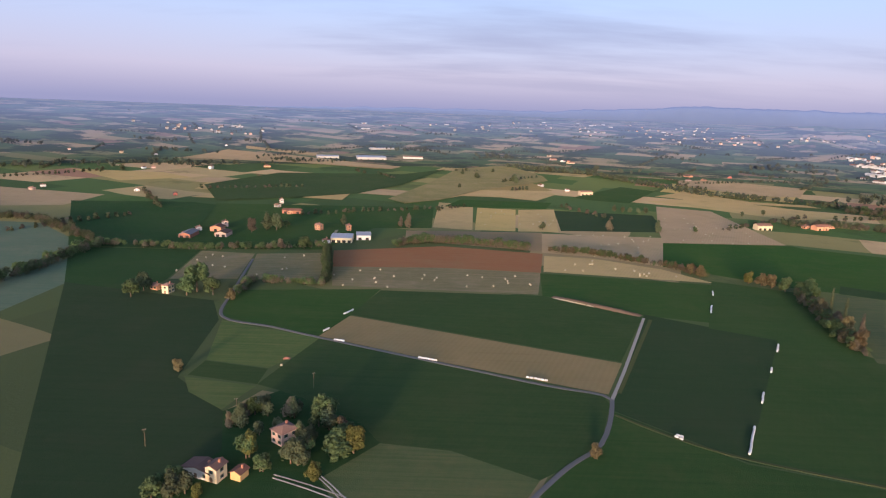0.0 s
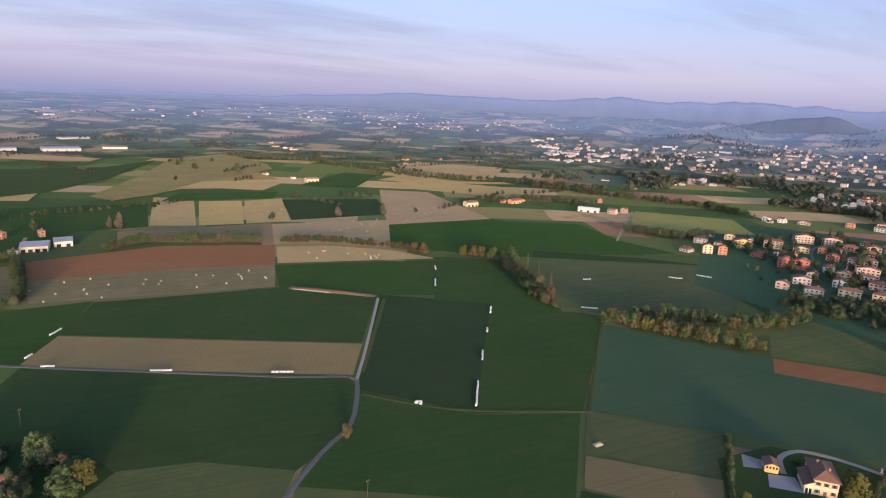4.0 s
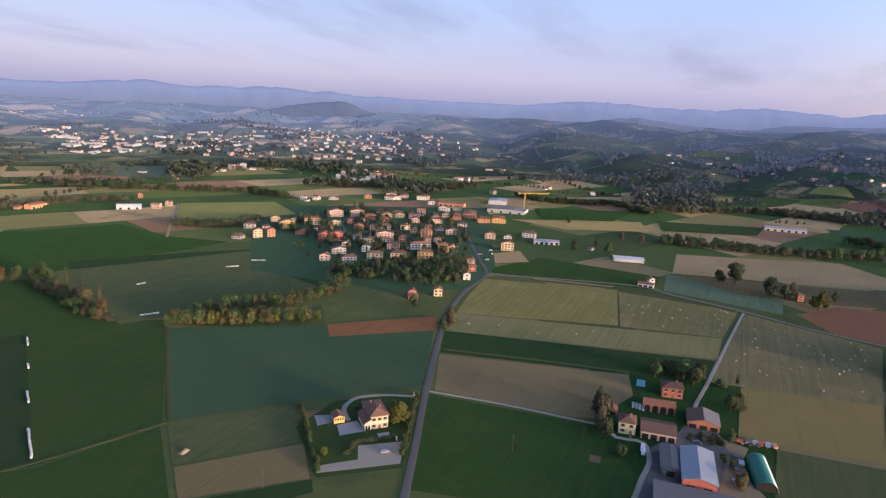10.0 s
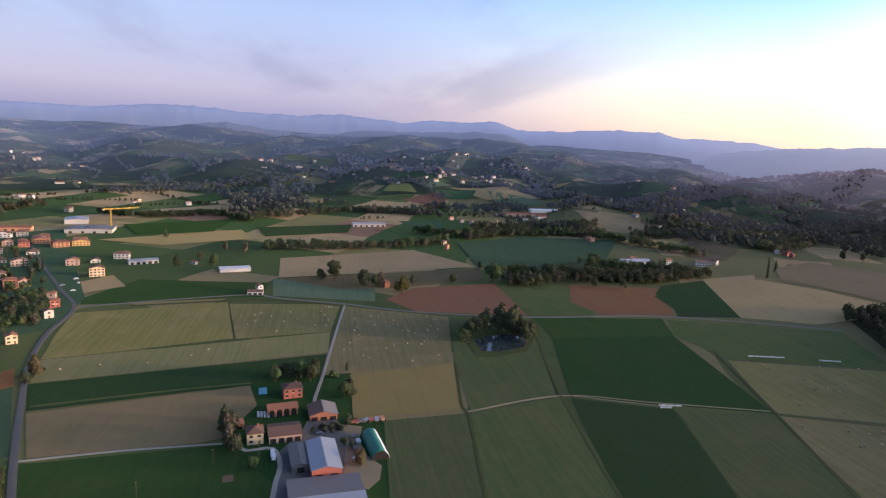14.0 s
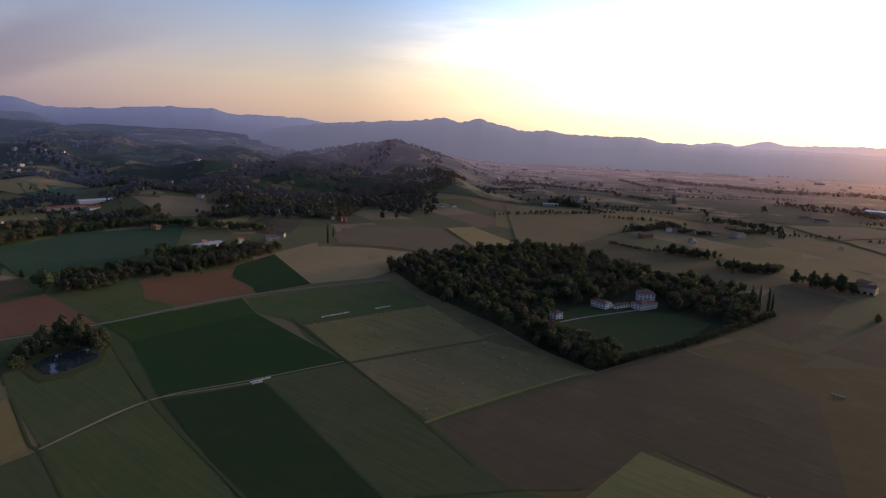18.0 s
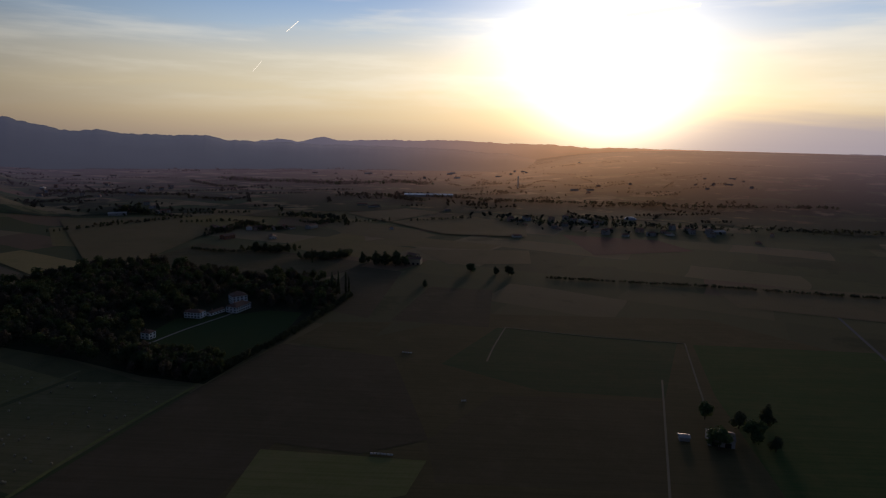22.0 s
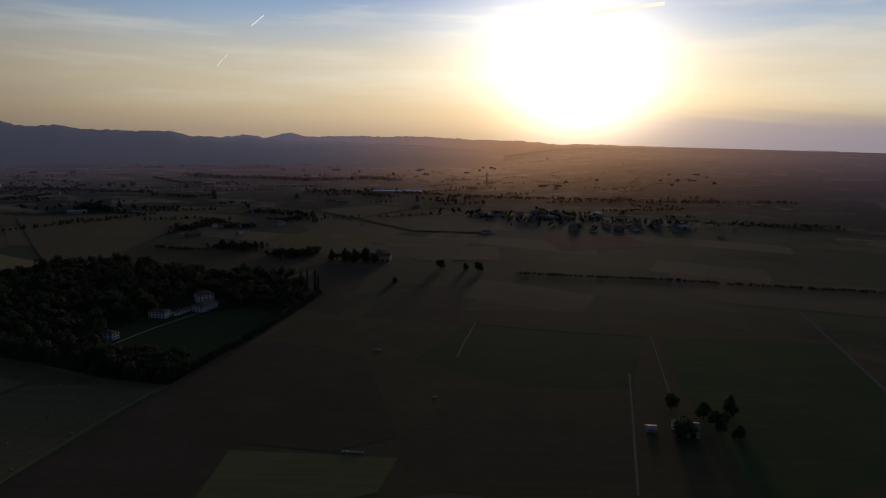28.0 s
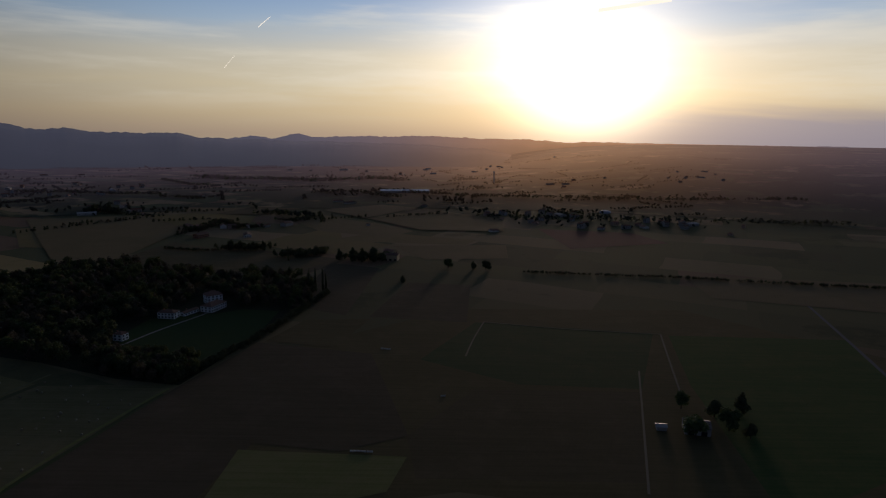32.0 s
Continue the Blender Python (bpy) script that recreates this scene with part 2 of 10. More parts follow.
# the open land: a patchwork of strips of crop, meadow, stubble and plough
PALETTE = [(0.0, (0.052, 0.11, 0.0312)), (0.18, (0.12, 0.156, 0.0499)), (0.33, (0.04, 0.081, 0.0291)), (0.45, (0.26, 0.224, 0.0957)), (0.6, (0.5, 0.35, 0.198)), (0.76, (0.06, 0.114, 0.0374)), (0.86, (0.34, 0.175, 0.125)), (0.92, (0.4, 0.304, 0.156))]


def patchwork(w, p, turn, wide, deep):
    soft = w.add("TexNoise", {"Vector": p, "Scale": 0.004, "Detail": 2.0}).outputs["Color"]
    p = w.vec("ADD", p, w.vec("MULTIPLY", soft, (60, 60, 0)))
    q = w.add("Mapping", {"Vector": p, "Rotation": (0, 0, turn)}).outputs[0]
    xyz = w.add("SeparateXYZ", {0: q})
    row = w.math("FLOOR", w.math("DIVIDE", xyz.outputs[1], deep))
    shift = w.add("TexWhiteNoise", {"W": row}, noise_dimensions="1D").outputs["Value"]
    col = w.math("FLOOR", w.math("ADD", w.math("DIVIDE", xyz.outputs[0], wide), w.math("MULTIPLY", shift, 7.0)))
    cell = w.add("TexWhiteNoise", {"Vector": w.add("CombineXYZ", {0: col, 1: row}).outputs[0]}, noise_dimensions="2D").outputs["Value"]
    return w.ramp(cell, PALETTE, "CONSTANT")


w, b = material("land", 0.95, 0.0, 0.03)
p = place(w)
near = patchwork(w, p, 0.42, 150, 85)
# rough grass in the gaps between the fields
near = w.mix(w.smooth(w.vec("LENGTH", w.vec("MULTIPLY", p, (1, 1, 0))), 550, 950, 0.65, 0.1), near, (0.085, 0.092, 0.042))
base = w.mix(w.math("MULTIPLY", w.noise(p, 0.05, 5, 0.65), 0.3), near, (0.07, 0.085, 0.04))
# browner to the south, imitating the warm cast of ground seen towards the sun
base = w.mix(w.smooth(w.add("SeparateXYZ", {0: p}).outputs[1], -200, -520, 0.0, 0.55), base, (0.19, 0.145, 0.085))
woods = w.smooth(w.noise(p, 0.006, 6, 0.7), 0.56, 0.64, 0.0, 0.35)
base = w.mix(woods, base, (0.022, 0.04, 0.02))
w.put(b.inputs["Base Color"], w.mix(w.math("MULTIPLY", w.noise(p, 0.8, 4, 0.7), 0.25), base, (0.05, 0.07, 0.03)))
bump(w, b, w.noise(p, 0.5, 5, 0.7), 0.6, 0.5)


def plain_material(name, colour, rough=0.8, metal=0.0, vary=0.25, scale=1.5, spec=0.3, dirt=(0.08, 0.07, 0.06)):
    """Paint, plaster, stone and the like: streaks and stains at two scales and a slight shift from thing to thing."""
    w, b = material(name, rough, metal, spec if rough < 0.9 else 0.03)
    p = place(w)
    own = w.add("ObjectInfo").outputs["Random"]
    base = w.mix(w.math("MULTIPLY", w.noise(p, scale * 0.25, 4), vary), colour, w.mix(0.5, colour, dirt))
    base = w.mix(w.math("MULTIPLY", w.smooth(w.noise(p, scale * 2, 5, 0.7), 0.5, 0.8), vary), base, w.mix(0.6, colour, dirt))
    w.put(b.inputs["Base Color"], w.add("HueSaturation", {"Value": w.math("MULTIPLY_ADD", own, 0.3, 0.85), "Color": base}).outputs[0])
    bump(w, b, w.noise(p, scale * 6, 4, 0.7), 0.25, 0.03)
    return MATS[name]


plain_material("asphalt", (0.15, 0.145, 0.14), 0.9, scale=0.3)
plain_material("gravel", (0.30, 0.28, 0.25), 0.95, scale=0.5)
plain_material("track", (0.26, 0.22, 0.15), 0.95, scale=0.5, vary=0.5)
plain_material("verge", (0.075, 0.085, 0.035), 0.95, scale=0.3, vary=0.5, dirt=(0.03, 0.045, 0.02))
plain_material("paving", (0.26, 0.26, 0.28), 0.8)
for key, colour in dict(cream=(0.55, 0.44, 0.28), white=(0.62, 0.59, 0.54), ochre=(0.6, 0.38, 0.15), orange=(0.50, 0.25, 0.14), red=(0.42, 0.13, 0.09), pink=(0.5, 0.35, 0.28), greywall=(0.4, 0.38, 0.35), brick=(0.36, 0.15, 0.09)).items():
    plain_material(key, colour, 0.85, scale=0.8)
plain_material("whitewash", (0.82, 0.81, 0.78), 0.8, vary=0.12)
plain_material("concrete", (0.45, 0.44, 0.42), 0.85)
plain_material("bale_wrap", (0.56, 0.56, 0.53), 0.35, vary=0.2, spec=0.5)
plain_material("straw", (0.38, 0.33, 0.22), 0.95, vary=0.4, scale=3)
plain_material("wood", (0.16, 0.1, 0.06), 0.8)
plain_material("dark_opening", (0.03, 0.028, 0.026), 0.9)
plain_material("shutter_green", (0.05, 0.1, 0.06), 0.6)
plain_material("shutter_brown", (0.13, 0.07, 0.04), 0.6)
plain_material("sheet_grey", (0.34, 0.37, 0.42), 0.45, 0.3, vary=0.35)
plain_material("sheet_dark", (0.16, 0.15, 0.15), 0.6, 0.1, vary=0.4)
plain_material("sheet_white", (0.72, 0.74, 0.78), 0.4, 0.2, vary=0.2)
plain_material("tarp_green", (0.02, 0.17, 0.12), 0.5, vary=0.2)
plain_material("crane_yellow", (0.7, 0.45, 0.06), 0.5)
plain_material("pool_blue", (0.06, 0.28, 0.36), 0.3)
plain_material("steel", (0.5, 0.5, 0.52), 0.4, 0.8)
plain_material("earth", (0.15, 0.105, 0.07), 0.95, vary=0.5, scale=0.5)
plain_material("lawn", (0.045, 0.07, 0.026), 0.95, vary=0.4, scale=0.4, dirt=(0.03, 0.05, 0.015))

for key, colour in dict(tile_red=(0.27, 0.115, 0.07), tile_brown=(0.17, 0.095, 0.07), tile_pale=(0.30, 0.165, 0.115)).items():
    w, b = material(key, 0.85, 0.0, 0.2)
    p = w.add("TexCoord").outputs["Object"]
    own = w.add("ObjectInfo").outputs["Random"]
    courses = w.add("TexWave", {"Vector": p, "Scale": 1.4, "Distortion": 0.5, "Detail": 2.0}, bands_direction="Z").outputs["Fac"]
    base = w.mix(w.math("MULTIPLY", w.noise(p, 1.2, 5, 0.7), 0.6), colour, (0.14, 0.10, 0.085))
    base = w.mix(w.math("MULTIPLY", courses, 0.3), base, w.mix(0.5, base, (0.06, 0.04, 0.03)))
    w.put(b.inputs["Base Color"], w.add("HueSaturation", {"Value": w.math("MULTIPLY_ADD", own, 0.5, 0.75), "Color": base}).outputs[0])
    bump(w, b, courses, 0.5, 0.06)

w, b = material("glass", 0.08, 0.0, 0.6)
w.put(b.inputs["Base Color"], (0.03, 0.035, 0.045))
w, b = material("water", 0.06, 0.0, 0.5)
w.put(b.inputs["Base Color"], (0.03, 0.045, 0.05))
bump(w, b, w.noise(place(w), 1.5, 3), 0.08, 0.05)

for key, colour, light in (("leaf_green", (0.05, 0.082, 0.032), (0.09, 0.125, 0.05)), ("leaf_dark", (0.05, 0.066, 0.034), (0.086, 0.1, 0.052)), ("leaf_autumn", (0.085, 0.07, 0.034), (0.14, 0.112, 0.056)), ("leaf_yellow", (0.075, 0.083, 0.02), (0.125, 0.125, 0.034)), ("leaf_rust", (0.09, 0.078, 0.055), (0.14, 0.115, 0.08))):
    w, b = material(key, 0.8, 0.0, 0.2)
    own = w.add("ObjectInfo").outputs["Random"]
    leaf = w.add("NewGeometry").outputs["Random Per Island"]
    base = w.mix(leaf, colour, light)
    tint = w.add("HueSaturation", {"Hue": w.math("MULTIPLY_ADD", own, 0.03, 0.485), "Value": w.math("MULTIPLY_ADD", own, 0.5, 0.75), "Color": base}).outputs[0]
    w.put(b.inputs["Base Color"], tint)
    glow = w.add("BsdfTranslucent", {"Color": w.mix(0.35, tint, (0.16, 0.17, 0.05))}).outputs[0]
    w.add("OutputMaterial", {0: w.add("MixShader", {0: 0.35, 1: b.outputs[0], 2: glow}).outputs[0]}).is_active_output = True
plain_material("bark", (0.11, 0.08, 0.055), 0.95, vary=0.5)

# the distance: wooded ridges and the far plain, evening haze painted in as emission
def distance_material(name, kind):
    """kind: plain (fields and woods), trees or ridge; air is the painted haze, stronger with distance."""
    w, b = material(name, 0.95, 0.0, 0.03)
    p = place(w)
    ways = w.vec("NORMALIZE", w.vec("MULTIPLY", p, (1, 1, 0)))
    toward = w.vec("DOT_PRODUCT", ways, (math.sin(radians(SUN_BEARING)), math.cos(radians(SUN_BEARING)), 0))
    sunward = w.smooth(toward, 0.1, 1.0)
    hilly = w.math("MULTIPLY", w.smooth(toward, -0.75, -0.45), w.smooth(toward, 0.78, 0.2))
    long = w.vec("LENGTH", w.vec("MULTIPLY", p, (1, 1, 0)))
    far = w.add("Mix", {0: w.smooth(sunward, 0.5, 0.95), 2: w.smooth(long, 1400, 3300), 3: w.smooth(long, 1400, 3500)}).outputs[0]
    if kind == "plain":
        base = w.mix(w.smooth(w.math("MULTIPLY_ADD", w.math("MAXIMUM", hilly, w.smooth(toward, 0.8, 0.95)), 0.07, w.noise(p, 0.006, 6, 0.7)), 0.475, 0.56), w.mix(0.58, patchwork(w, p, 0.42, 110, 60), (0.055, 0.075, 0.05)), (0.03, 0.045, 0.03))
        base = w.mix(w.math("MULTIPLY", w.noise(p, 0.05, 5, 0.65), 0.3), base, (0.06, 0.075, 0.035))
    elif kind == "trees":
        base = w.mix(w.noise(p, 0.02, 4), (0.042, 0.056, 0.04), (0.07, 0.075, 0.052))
    else:
        base = w.mix(w.noise(p, 0.003, 6, 0.7), (0.02, 0.03, 0.024), (0.05, 0.055, 0.04))
    # the base colour fades to blue-grey with distance too, as part of the haze
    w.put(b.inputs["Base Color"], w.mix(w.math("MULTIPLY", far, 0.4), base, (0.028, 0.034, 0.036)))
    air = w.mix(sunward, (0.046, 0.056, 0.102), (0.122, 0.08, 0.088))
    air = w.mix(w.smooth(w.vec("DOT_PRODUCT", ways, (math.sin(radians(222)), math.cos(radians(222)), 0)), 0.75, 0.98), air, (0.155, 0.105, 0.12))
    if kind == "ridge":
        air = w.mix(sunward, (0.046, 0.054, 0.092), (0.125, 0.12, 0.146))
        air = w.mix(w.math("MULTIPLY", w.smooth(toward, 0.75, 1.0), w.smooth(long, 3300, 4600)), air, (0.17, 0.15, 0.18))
    # warm glare painted onto the far land below the sun
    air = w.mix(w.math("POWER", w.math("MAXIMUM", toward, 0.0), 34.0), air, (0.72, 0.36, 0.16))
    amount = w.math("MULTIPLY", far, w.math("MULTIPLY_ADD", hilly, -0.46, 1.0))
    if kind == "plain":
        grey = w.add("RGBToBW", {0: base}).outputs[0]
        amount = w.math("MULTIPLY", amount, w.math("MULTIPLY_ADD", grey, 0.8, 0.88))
    # trees take their own share of the painted haze
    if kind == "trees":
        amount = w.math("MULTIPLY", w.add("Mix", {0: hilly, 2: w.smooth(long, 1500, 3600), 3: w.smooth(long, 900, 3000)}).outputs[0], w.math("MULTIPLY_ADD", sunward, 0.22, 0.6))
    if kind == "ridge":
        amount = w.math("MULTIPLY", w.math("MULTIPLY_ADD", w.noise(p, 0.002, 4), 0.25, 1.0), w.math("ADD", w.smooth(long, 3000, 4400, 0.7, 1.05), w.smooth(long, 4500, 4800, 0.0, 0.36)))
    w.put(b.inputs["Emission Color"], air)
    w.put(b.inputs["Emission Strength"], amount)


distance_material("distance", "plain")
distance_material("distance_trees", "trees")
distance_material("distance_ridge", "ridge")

# ---- the land ----
def sstep(a, b, v):
    t = min(1.0, max(0.0, (v - a) / (b - a)))
    return t * t * (3 - 2 * t)


def between(table, v):
    for (a, p), (b, q) in zip(table, table[1:]):
        if v <= b:
            return p + (q - p) * max(0.0, (v - a) / (b - a))
    return table[-1][1]


# the plain lifts slowly towards the horizon, by bearing
RISE = ((-180, 179), (-61.5, 140), (0.1, 140), (41.0, 146), (61.5, 150), (92.2, 157), (122.7, 166), (148.4, 172), (180, 179))
# the hill country: bearing, angle of its crest against the level, distance of its foot and of its crest
CREST = ((22.7, -2.6, 2300, 3900), (30.8, -1.5, 2300, 4000), (39.0, -1.0, 2200, 4100), (44.6, -1.5, 2200, 4000), (47.5, -0.6, 2200, 3900), (50.5, -0.95, 2200, 3800), (52.8, -0.6, 2300, 3700), (55.4, 0.0, 2500, 3700), (58.5, -0.6, 2300, 3700), (64.1, -1.3, 2000, 3700), (69.3, -1.5, 1800, 3600), (74.0, -0.9, 1600, 3500), (81.9, -0.35, 1500, 3500),
         (87.0, -1.0, 1400, 3300), (91.6, -0.8, 1350, 3200), (96.8, -0.35, 1300, 3300), (101.8, -0.5, 1250, 3200), (107.3, -0.4, 1200, 3200), (110.4, -1.0, 1150, 3000), (115.5, -1.7, 1100, 2700), (121.7, -2.0, 1050, 2500), (125.0, -3.2, 1000, 2300), (128.5, -2.4, 1150, 2700), (132.7, -1.85, 1250, 2700), (135.6, -1.5, 1350, 2700), (138.1, -2.0, 1350, 2600), (142.0, -3.0, 1350, 2400), (146.0, -4.4, 1350, 2100))


def hgt(x, y):
    """The height of the land."""
    r = math.hypot(x, y)
    if r < 450:
        return 0.0
    b = math.degrees(math.atan2(x, y))
    rise = between(RISE, b)
    far = 3.0 - 2.95 * sstep(110, 131, b) if b > -100 else 0.05 + 2.9 * sstep(-178, -158, b)
    z = rise * (1 - 1 / (1 + far * sstep(1700, 4900, r)))
    edge = sstep(23, 31, b) * (1 - sstep(141, 147, b))
    if edge > 0:
        up = between([(c[0], c[1]) for c in CREST], b)
        foot = between([(c[0], c[2]) for c in CREST], b)
        top = between([(c[0], c[3]) for c in CREST], b)
        hill = max(0.0, rise + math.tan(radians(up)) * top)
        t = (r - foot) / (top - foot)
        body = sstep(0, 1, t) ** 0.8 * (1 - 0.45 * sstep(1.05, 1.5, t))
        roll = math.sin(x * 0.0071 + 1.3 * math.sin(y * 0.0043)) * math.sin(y * 0.0083 + 0.9 * math.sin(x * 0.0052)) + 0.5 * math.sin(x * 0.017 + y * 0.011) * math.sin(y * 0.019 - x * 0.006)
        z = z + edge * max(0.0, hill * body - z * sstep(0, 0.6, t)) + edge * roll * 13 * sstep(-0.35, 0.25, t) * (1 + 0.9 * sstep(0.1, 0.5, t)) * (1 - 0.7 * sstep(0.8, 1.0, t))
    return max(0.0, z) * sstep(450, 900, r)


def dwindle(x, y):
    """How much smaller things stand on the lifted far plain, which gathers a longer way into its slope."""
    b = math.degrees(math.atan2(x, y))
    far = 3.0 - 2.95 * sstep(110, 131, b) if b > -100 else 0.05 + 2.9 * sstep(-178, -158, b)
    return 1 / (1 + (0.7 if y > 0 else 1.3) * far * sstep(1700, 4900, math.hypot(x, y)))


def mesh_of(name, verts, faces, mats, kinds=None, smooth=False):
    me = bpy.data.meshes.new(name)
    me.from_pydata(verts, [], faces)
    for m in mats if isinstance(mats, (list, tuple)) else [mats]:
        me.materials.append(MATS[m])
    if kinds:
        me.polygons.foreach_set("material_index", kinds)
    if smooth:
        me.polygons.foreach_set("use_smooth", [True] * len(faces))
    me.update()
    return me


def part(name, bm, mat, parent=None, label="", smooth=False):
    """Links a bmesh as one mesh object, under a thing or a part where one is given."""
    me = bpy.data.meshes.new(name)
    bm.to_mesh(me)
    bm.free()
    me.materials.append(MATS[mat])
    if smooth:
        me.polygons.foreach_set("use_smooth", [True] * len(me.polygons))
    ob = new(name, me)
    ob.parent = parent
    return tagged(ob, label) if label else ob


def shared(name, me, parent, m=None, label=""):
    ob = new(name, me)
    ob.parent = parent
    if m is not None:
        ob.matrix_basis = m
    return tagged(ob, label) if label else ob


def ring_sheet(name, radii, mat, lift, steps=300):
    verts, faces = [], []
    for r in radii:
        for k in range(steps):
            a = 2 * math.pi * k / steps
            x, y = r * math.sin(a), r * math.cos(a)
            verts.append((x, y, hgt(x, y) + lift))
    for i in range(len(radii) - 1):
        for k in range(steps):
            a, c = i * steps + k, i * steps + (k + 1) % steps
            faces.append((a, a + steps, c + steps, c))
    return verts, faces


radii = [0.5, 60, 150, 300, 450]
while radii[-1] < 4950:
    radii.append(radii[-1] * 1.026)
verts, faces = ring_sheet("ground", radii, "land", 0.0)
faces.append(tuple(reversed(range(300))))
ground = tagged(new("ground", mesh_of("ground", verts, faces, "land", smooth=True)), "open farmland with a patchwork of crops reaching the horizon", "ground", kind="structure")

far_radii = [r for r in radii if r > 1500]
# sheet over the far ground that carries the painted haze
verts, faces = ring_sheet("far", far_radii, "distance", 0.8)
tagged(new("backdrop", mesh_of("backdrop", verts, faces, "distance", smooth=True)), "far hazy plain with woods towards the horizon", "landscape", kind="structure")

# mountain ridges behind the plain: bearing and angle of the crest above the level
RIDGE = ((-180, -.13), (-177, -.3), (-173, -.3), (-170, -.5), (-140, -.5), (-60, -.5), (-25, -.5), (-15, -.35), (-5, -.05), (9, .05), (12, .35), (15, .42), (19, .8), (22, .95), (26, .85), (30, .8), (35, .85), (37, 1.1), (40, 1.3), (43, 1.05), (47, 1.15))
RIDGE += ((50, 1.35), (52, 1.25), (53.5, 1.0), (54.7, 1.2), (57, .9), (61, .85), (66, .75), (72, .75), (74, 1.0), (78, 1.36), (80, 1.25), (83, 1.05), (88, 1.0), (91.7, 1.35), (95, 1.0), (97, .8), (100, 1.2), (102, 1.2), (105.5, 1.3), (107.5, .75), (112, .75), (114, 1.0))
RIDGE += ((119.5, 1.15), (121, .7), (127, .6), (129, .2), (140, -.2), (155, -.5), (160, -.55), (163.2, -.3), (164.8, -.45), (166.3, -.1), (167.1, -.02), (168.2, -.3), (172.5, -.18), (176, -.15), (180, -.13))
MOUNTAIN = ((116, -3.2), (122, -1.2), (125, -.3), (128, .1), (129.7, .25), (131, .35), (134.5, .58), (138, .85), (139.7, 1.05), (141.3, .75), (142.9, 1.15), (144.5, .7), (146.5, .2), (148.5, .2), (151, .05), (154, -.15), (157, .05), (158.6, -.45), (161.3, -.55), (165, -.6), (170, -.7), (176, -.85), (184, -1.2), (190, -2.6))
CONE = ((39, -2.6), (41.6, -1.8), (45, -1.3), (47.8, -.6), (50.2, -.5), (52.5, .0), (54.2, .25), (55.5, .4), (57, .1), (59.2, -.8), (61, -1.25), (62.7, -1.2), (64.7, -1.7), (67.1, -2.6))
WOODED = ((67.6, -2.6), (69.4, -1.75), (72, -.9), (75, -.6), (78.2, -.34), (80, -.1), (82, .16), (85, -.27), (88, -.55), (91, -.5), (93.6, .0), (97.5, .05), (101.4, .2), (103.8, .4), (106.8, .2), (108.5, -.4), (110.4, -2.4))
FOOTHILL = ((99.3, -1.4), (100.7, -.5), (104.3, -.1), (106.8, -.35), (110.3, -.55), (113.8, -1.0), (118, -1.12), (122, -1.6), (125, -2.0), (128, -2.4), (131, -2.3), (136, -2.4), (140, -2.6), (144.3, -3.3))


def ridge(name, r, crest, first, last, label, near=0.93, mat="distance_ridge"):
    """A range of hills: a lit face towards the plain, a rough crest and a back."""
    verts, faces = [], []
    steps = int((last - first) * 6)
    for k in range(steps + 1):
        b = first + (last - first) * k / steps
        rugged = 0.11 * noise.fractal((b * 0.55, r * 0.01, 0), 0.8, 2.1, 5)
        top = between(RISE, b if b <= 180 else b - 360) + math.tan(radians(crest(b) + rugged)) * r
        foot = hgt(r * near * math.sin(radians(b)), r * near * math.cos(radians(b))) - 12
        for f, d in ((0.0, near), (0.35, near + (1 - near) * 0.29), (0.62, near + (1 - near) * 0.5), (0.85, near + (1 - near) * 0.8), (1.0, 1.0), (0.2, 1.01)):
            rough = noise.noise((b * 0.9, f * 3, r * 0.01)) * 0.03 * (1 - abs(2 * f - 1)) + (noise.noise((b * 2.3, 0, r)) * 0.035 if f == 1 else 0)
            rr = r * d * (1 + 0.006 * noise.noise((b * 0.7, f * 2, 3)))
            verts.append((rr * math.sin(radians(b)), rr * math.cos(radians(b)), foot + (top - foot) * (f + rough)))
    for k in range(steps):
        for j in range(5):
            a = k * 6 + j
            faces.append((a, a + 1, a + 7, a + 6))
    return tagged(new(name, mesh_of(name, verts, faces, mat, smooth=True)), label, "hills", kind="structure")


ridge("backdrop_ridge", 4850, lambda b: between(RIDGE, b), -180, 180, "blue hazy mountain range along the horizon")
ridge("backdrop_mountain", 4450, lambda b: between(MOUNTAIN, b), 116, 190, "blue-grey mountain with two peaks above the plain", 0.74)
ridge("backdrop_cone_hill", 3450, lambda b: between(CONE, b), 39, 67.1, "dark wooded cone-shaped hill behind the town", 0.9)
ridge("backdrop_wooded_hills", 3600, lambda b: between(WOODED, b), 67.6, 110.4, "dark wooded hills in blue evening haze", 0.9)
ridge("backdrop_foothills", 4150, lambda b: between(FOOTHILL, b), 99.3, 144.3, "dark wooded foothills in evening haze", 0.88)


def drape(corners, lift):
    """A flat sheet with the given outline, cut fine enough to follow the land."""
    bm = bmesh.new()
    bm.faces.new([bm.verts.new((x, y, 0)) for x, y in corners])
    bmesh.ops.triangulate(bm, faces=bm.faces[:])
    if max(math.hypot(x, y) for x, y in corners) > 450:
        for _ in range(5):
            long = [e for e in bm.edges if e.calc_length() > 32]
            if not long:
                break
            bmesh.ops.subdivide_edges(bm, edges=long, cuts=1)
            bmesh.ops.triangulate(bm, faces=bm.faces[:])
    for v in bm.verts:
        v.co.z = hgt(v.co.x, v.co.y) + lift
    bm.normal_update()
    if sum(f.normal.z for f in bm.faces) < 0:
        bmesh.ops.reverse_faces(bm, faces=bm.faces[:])
    return bm


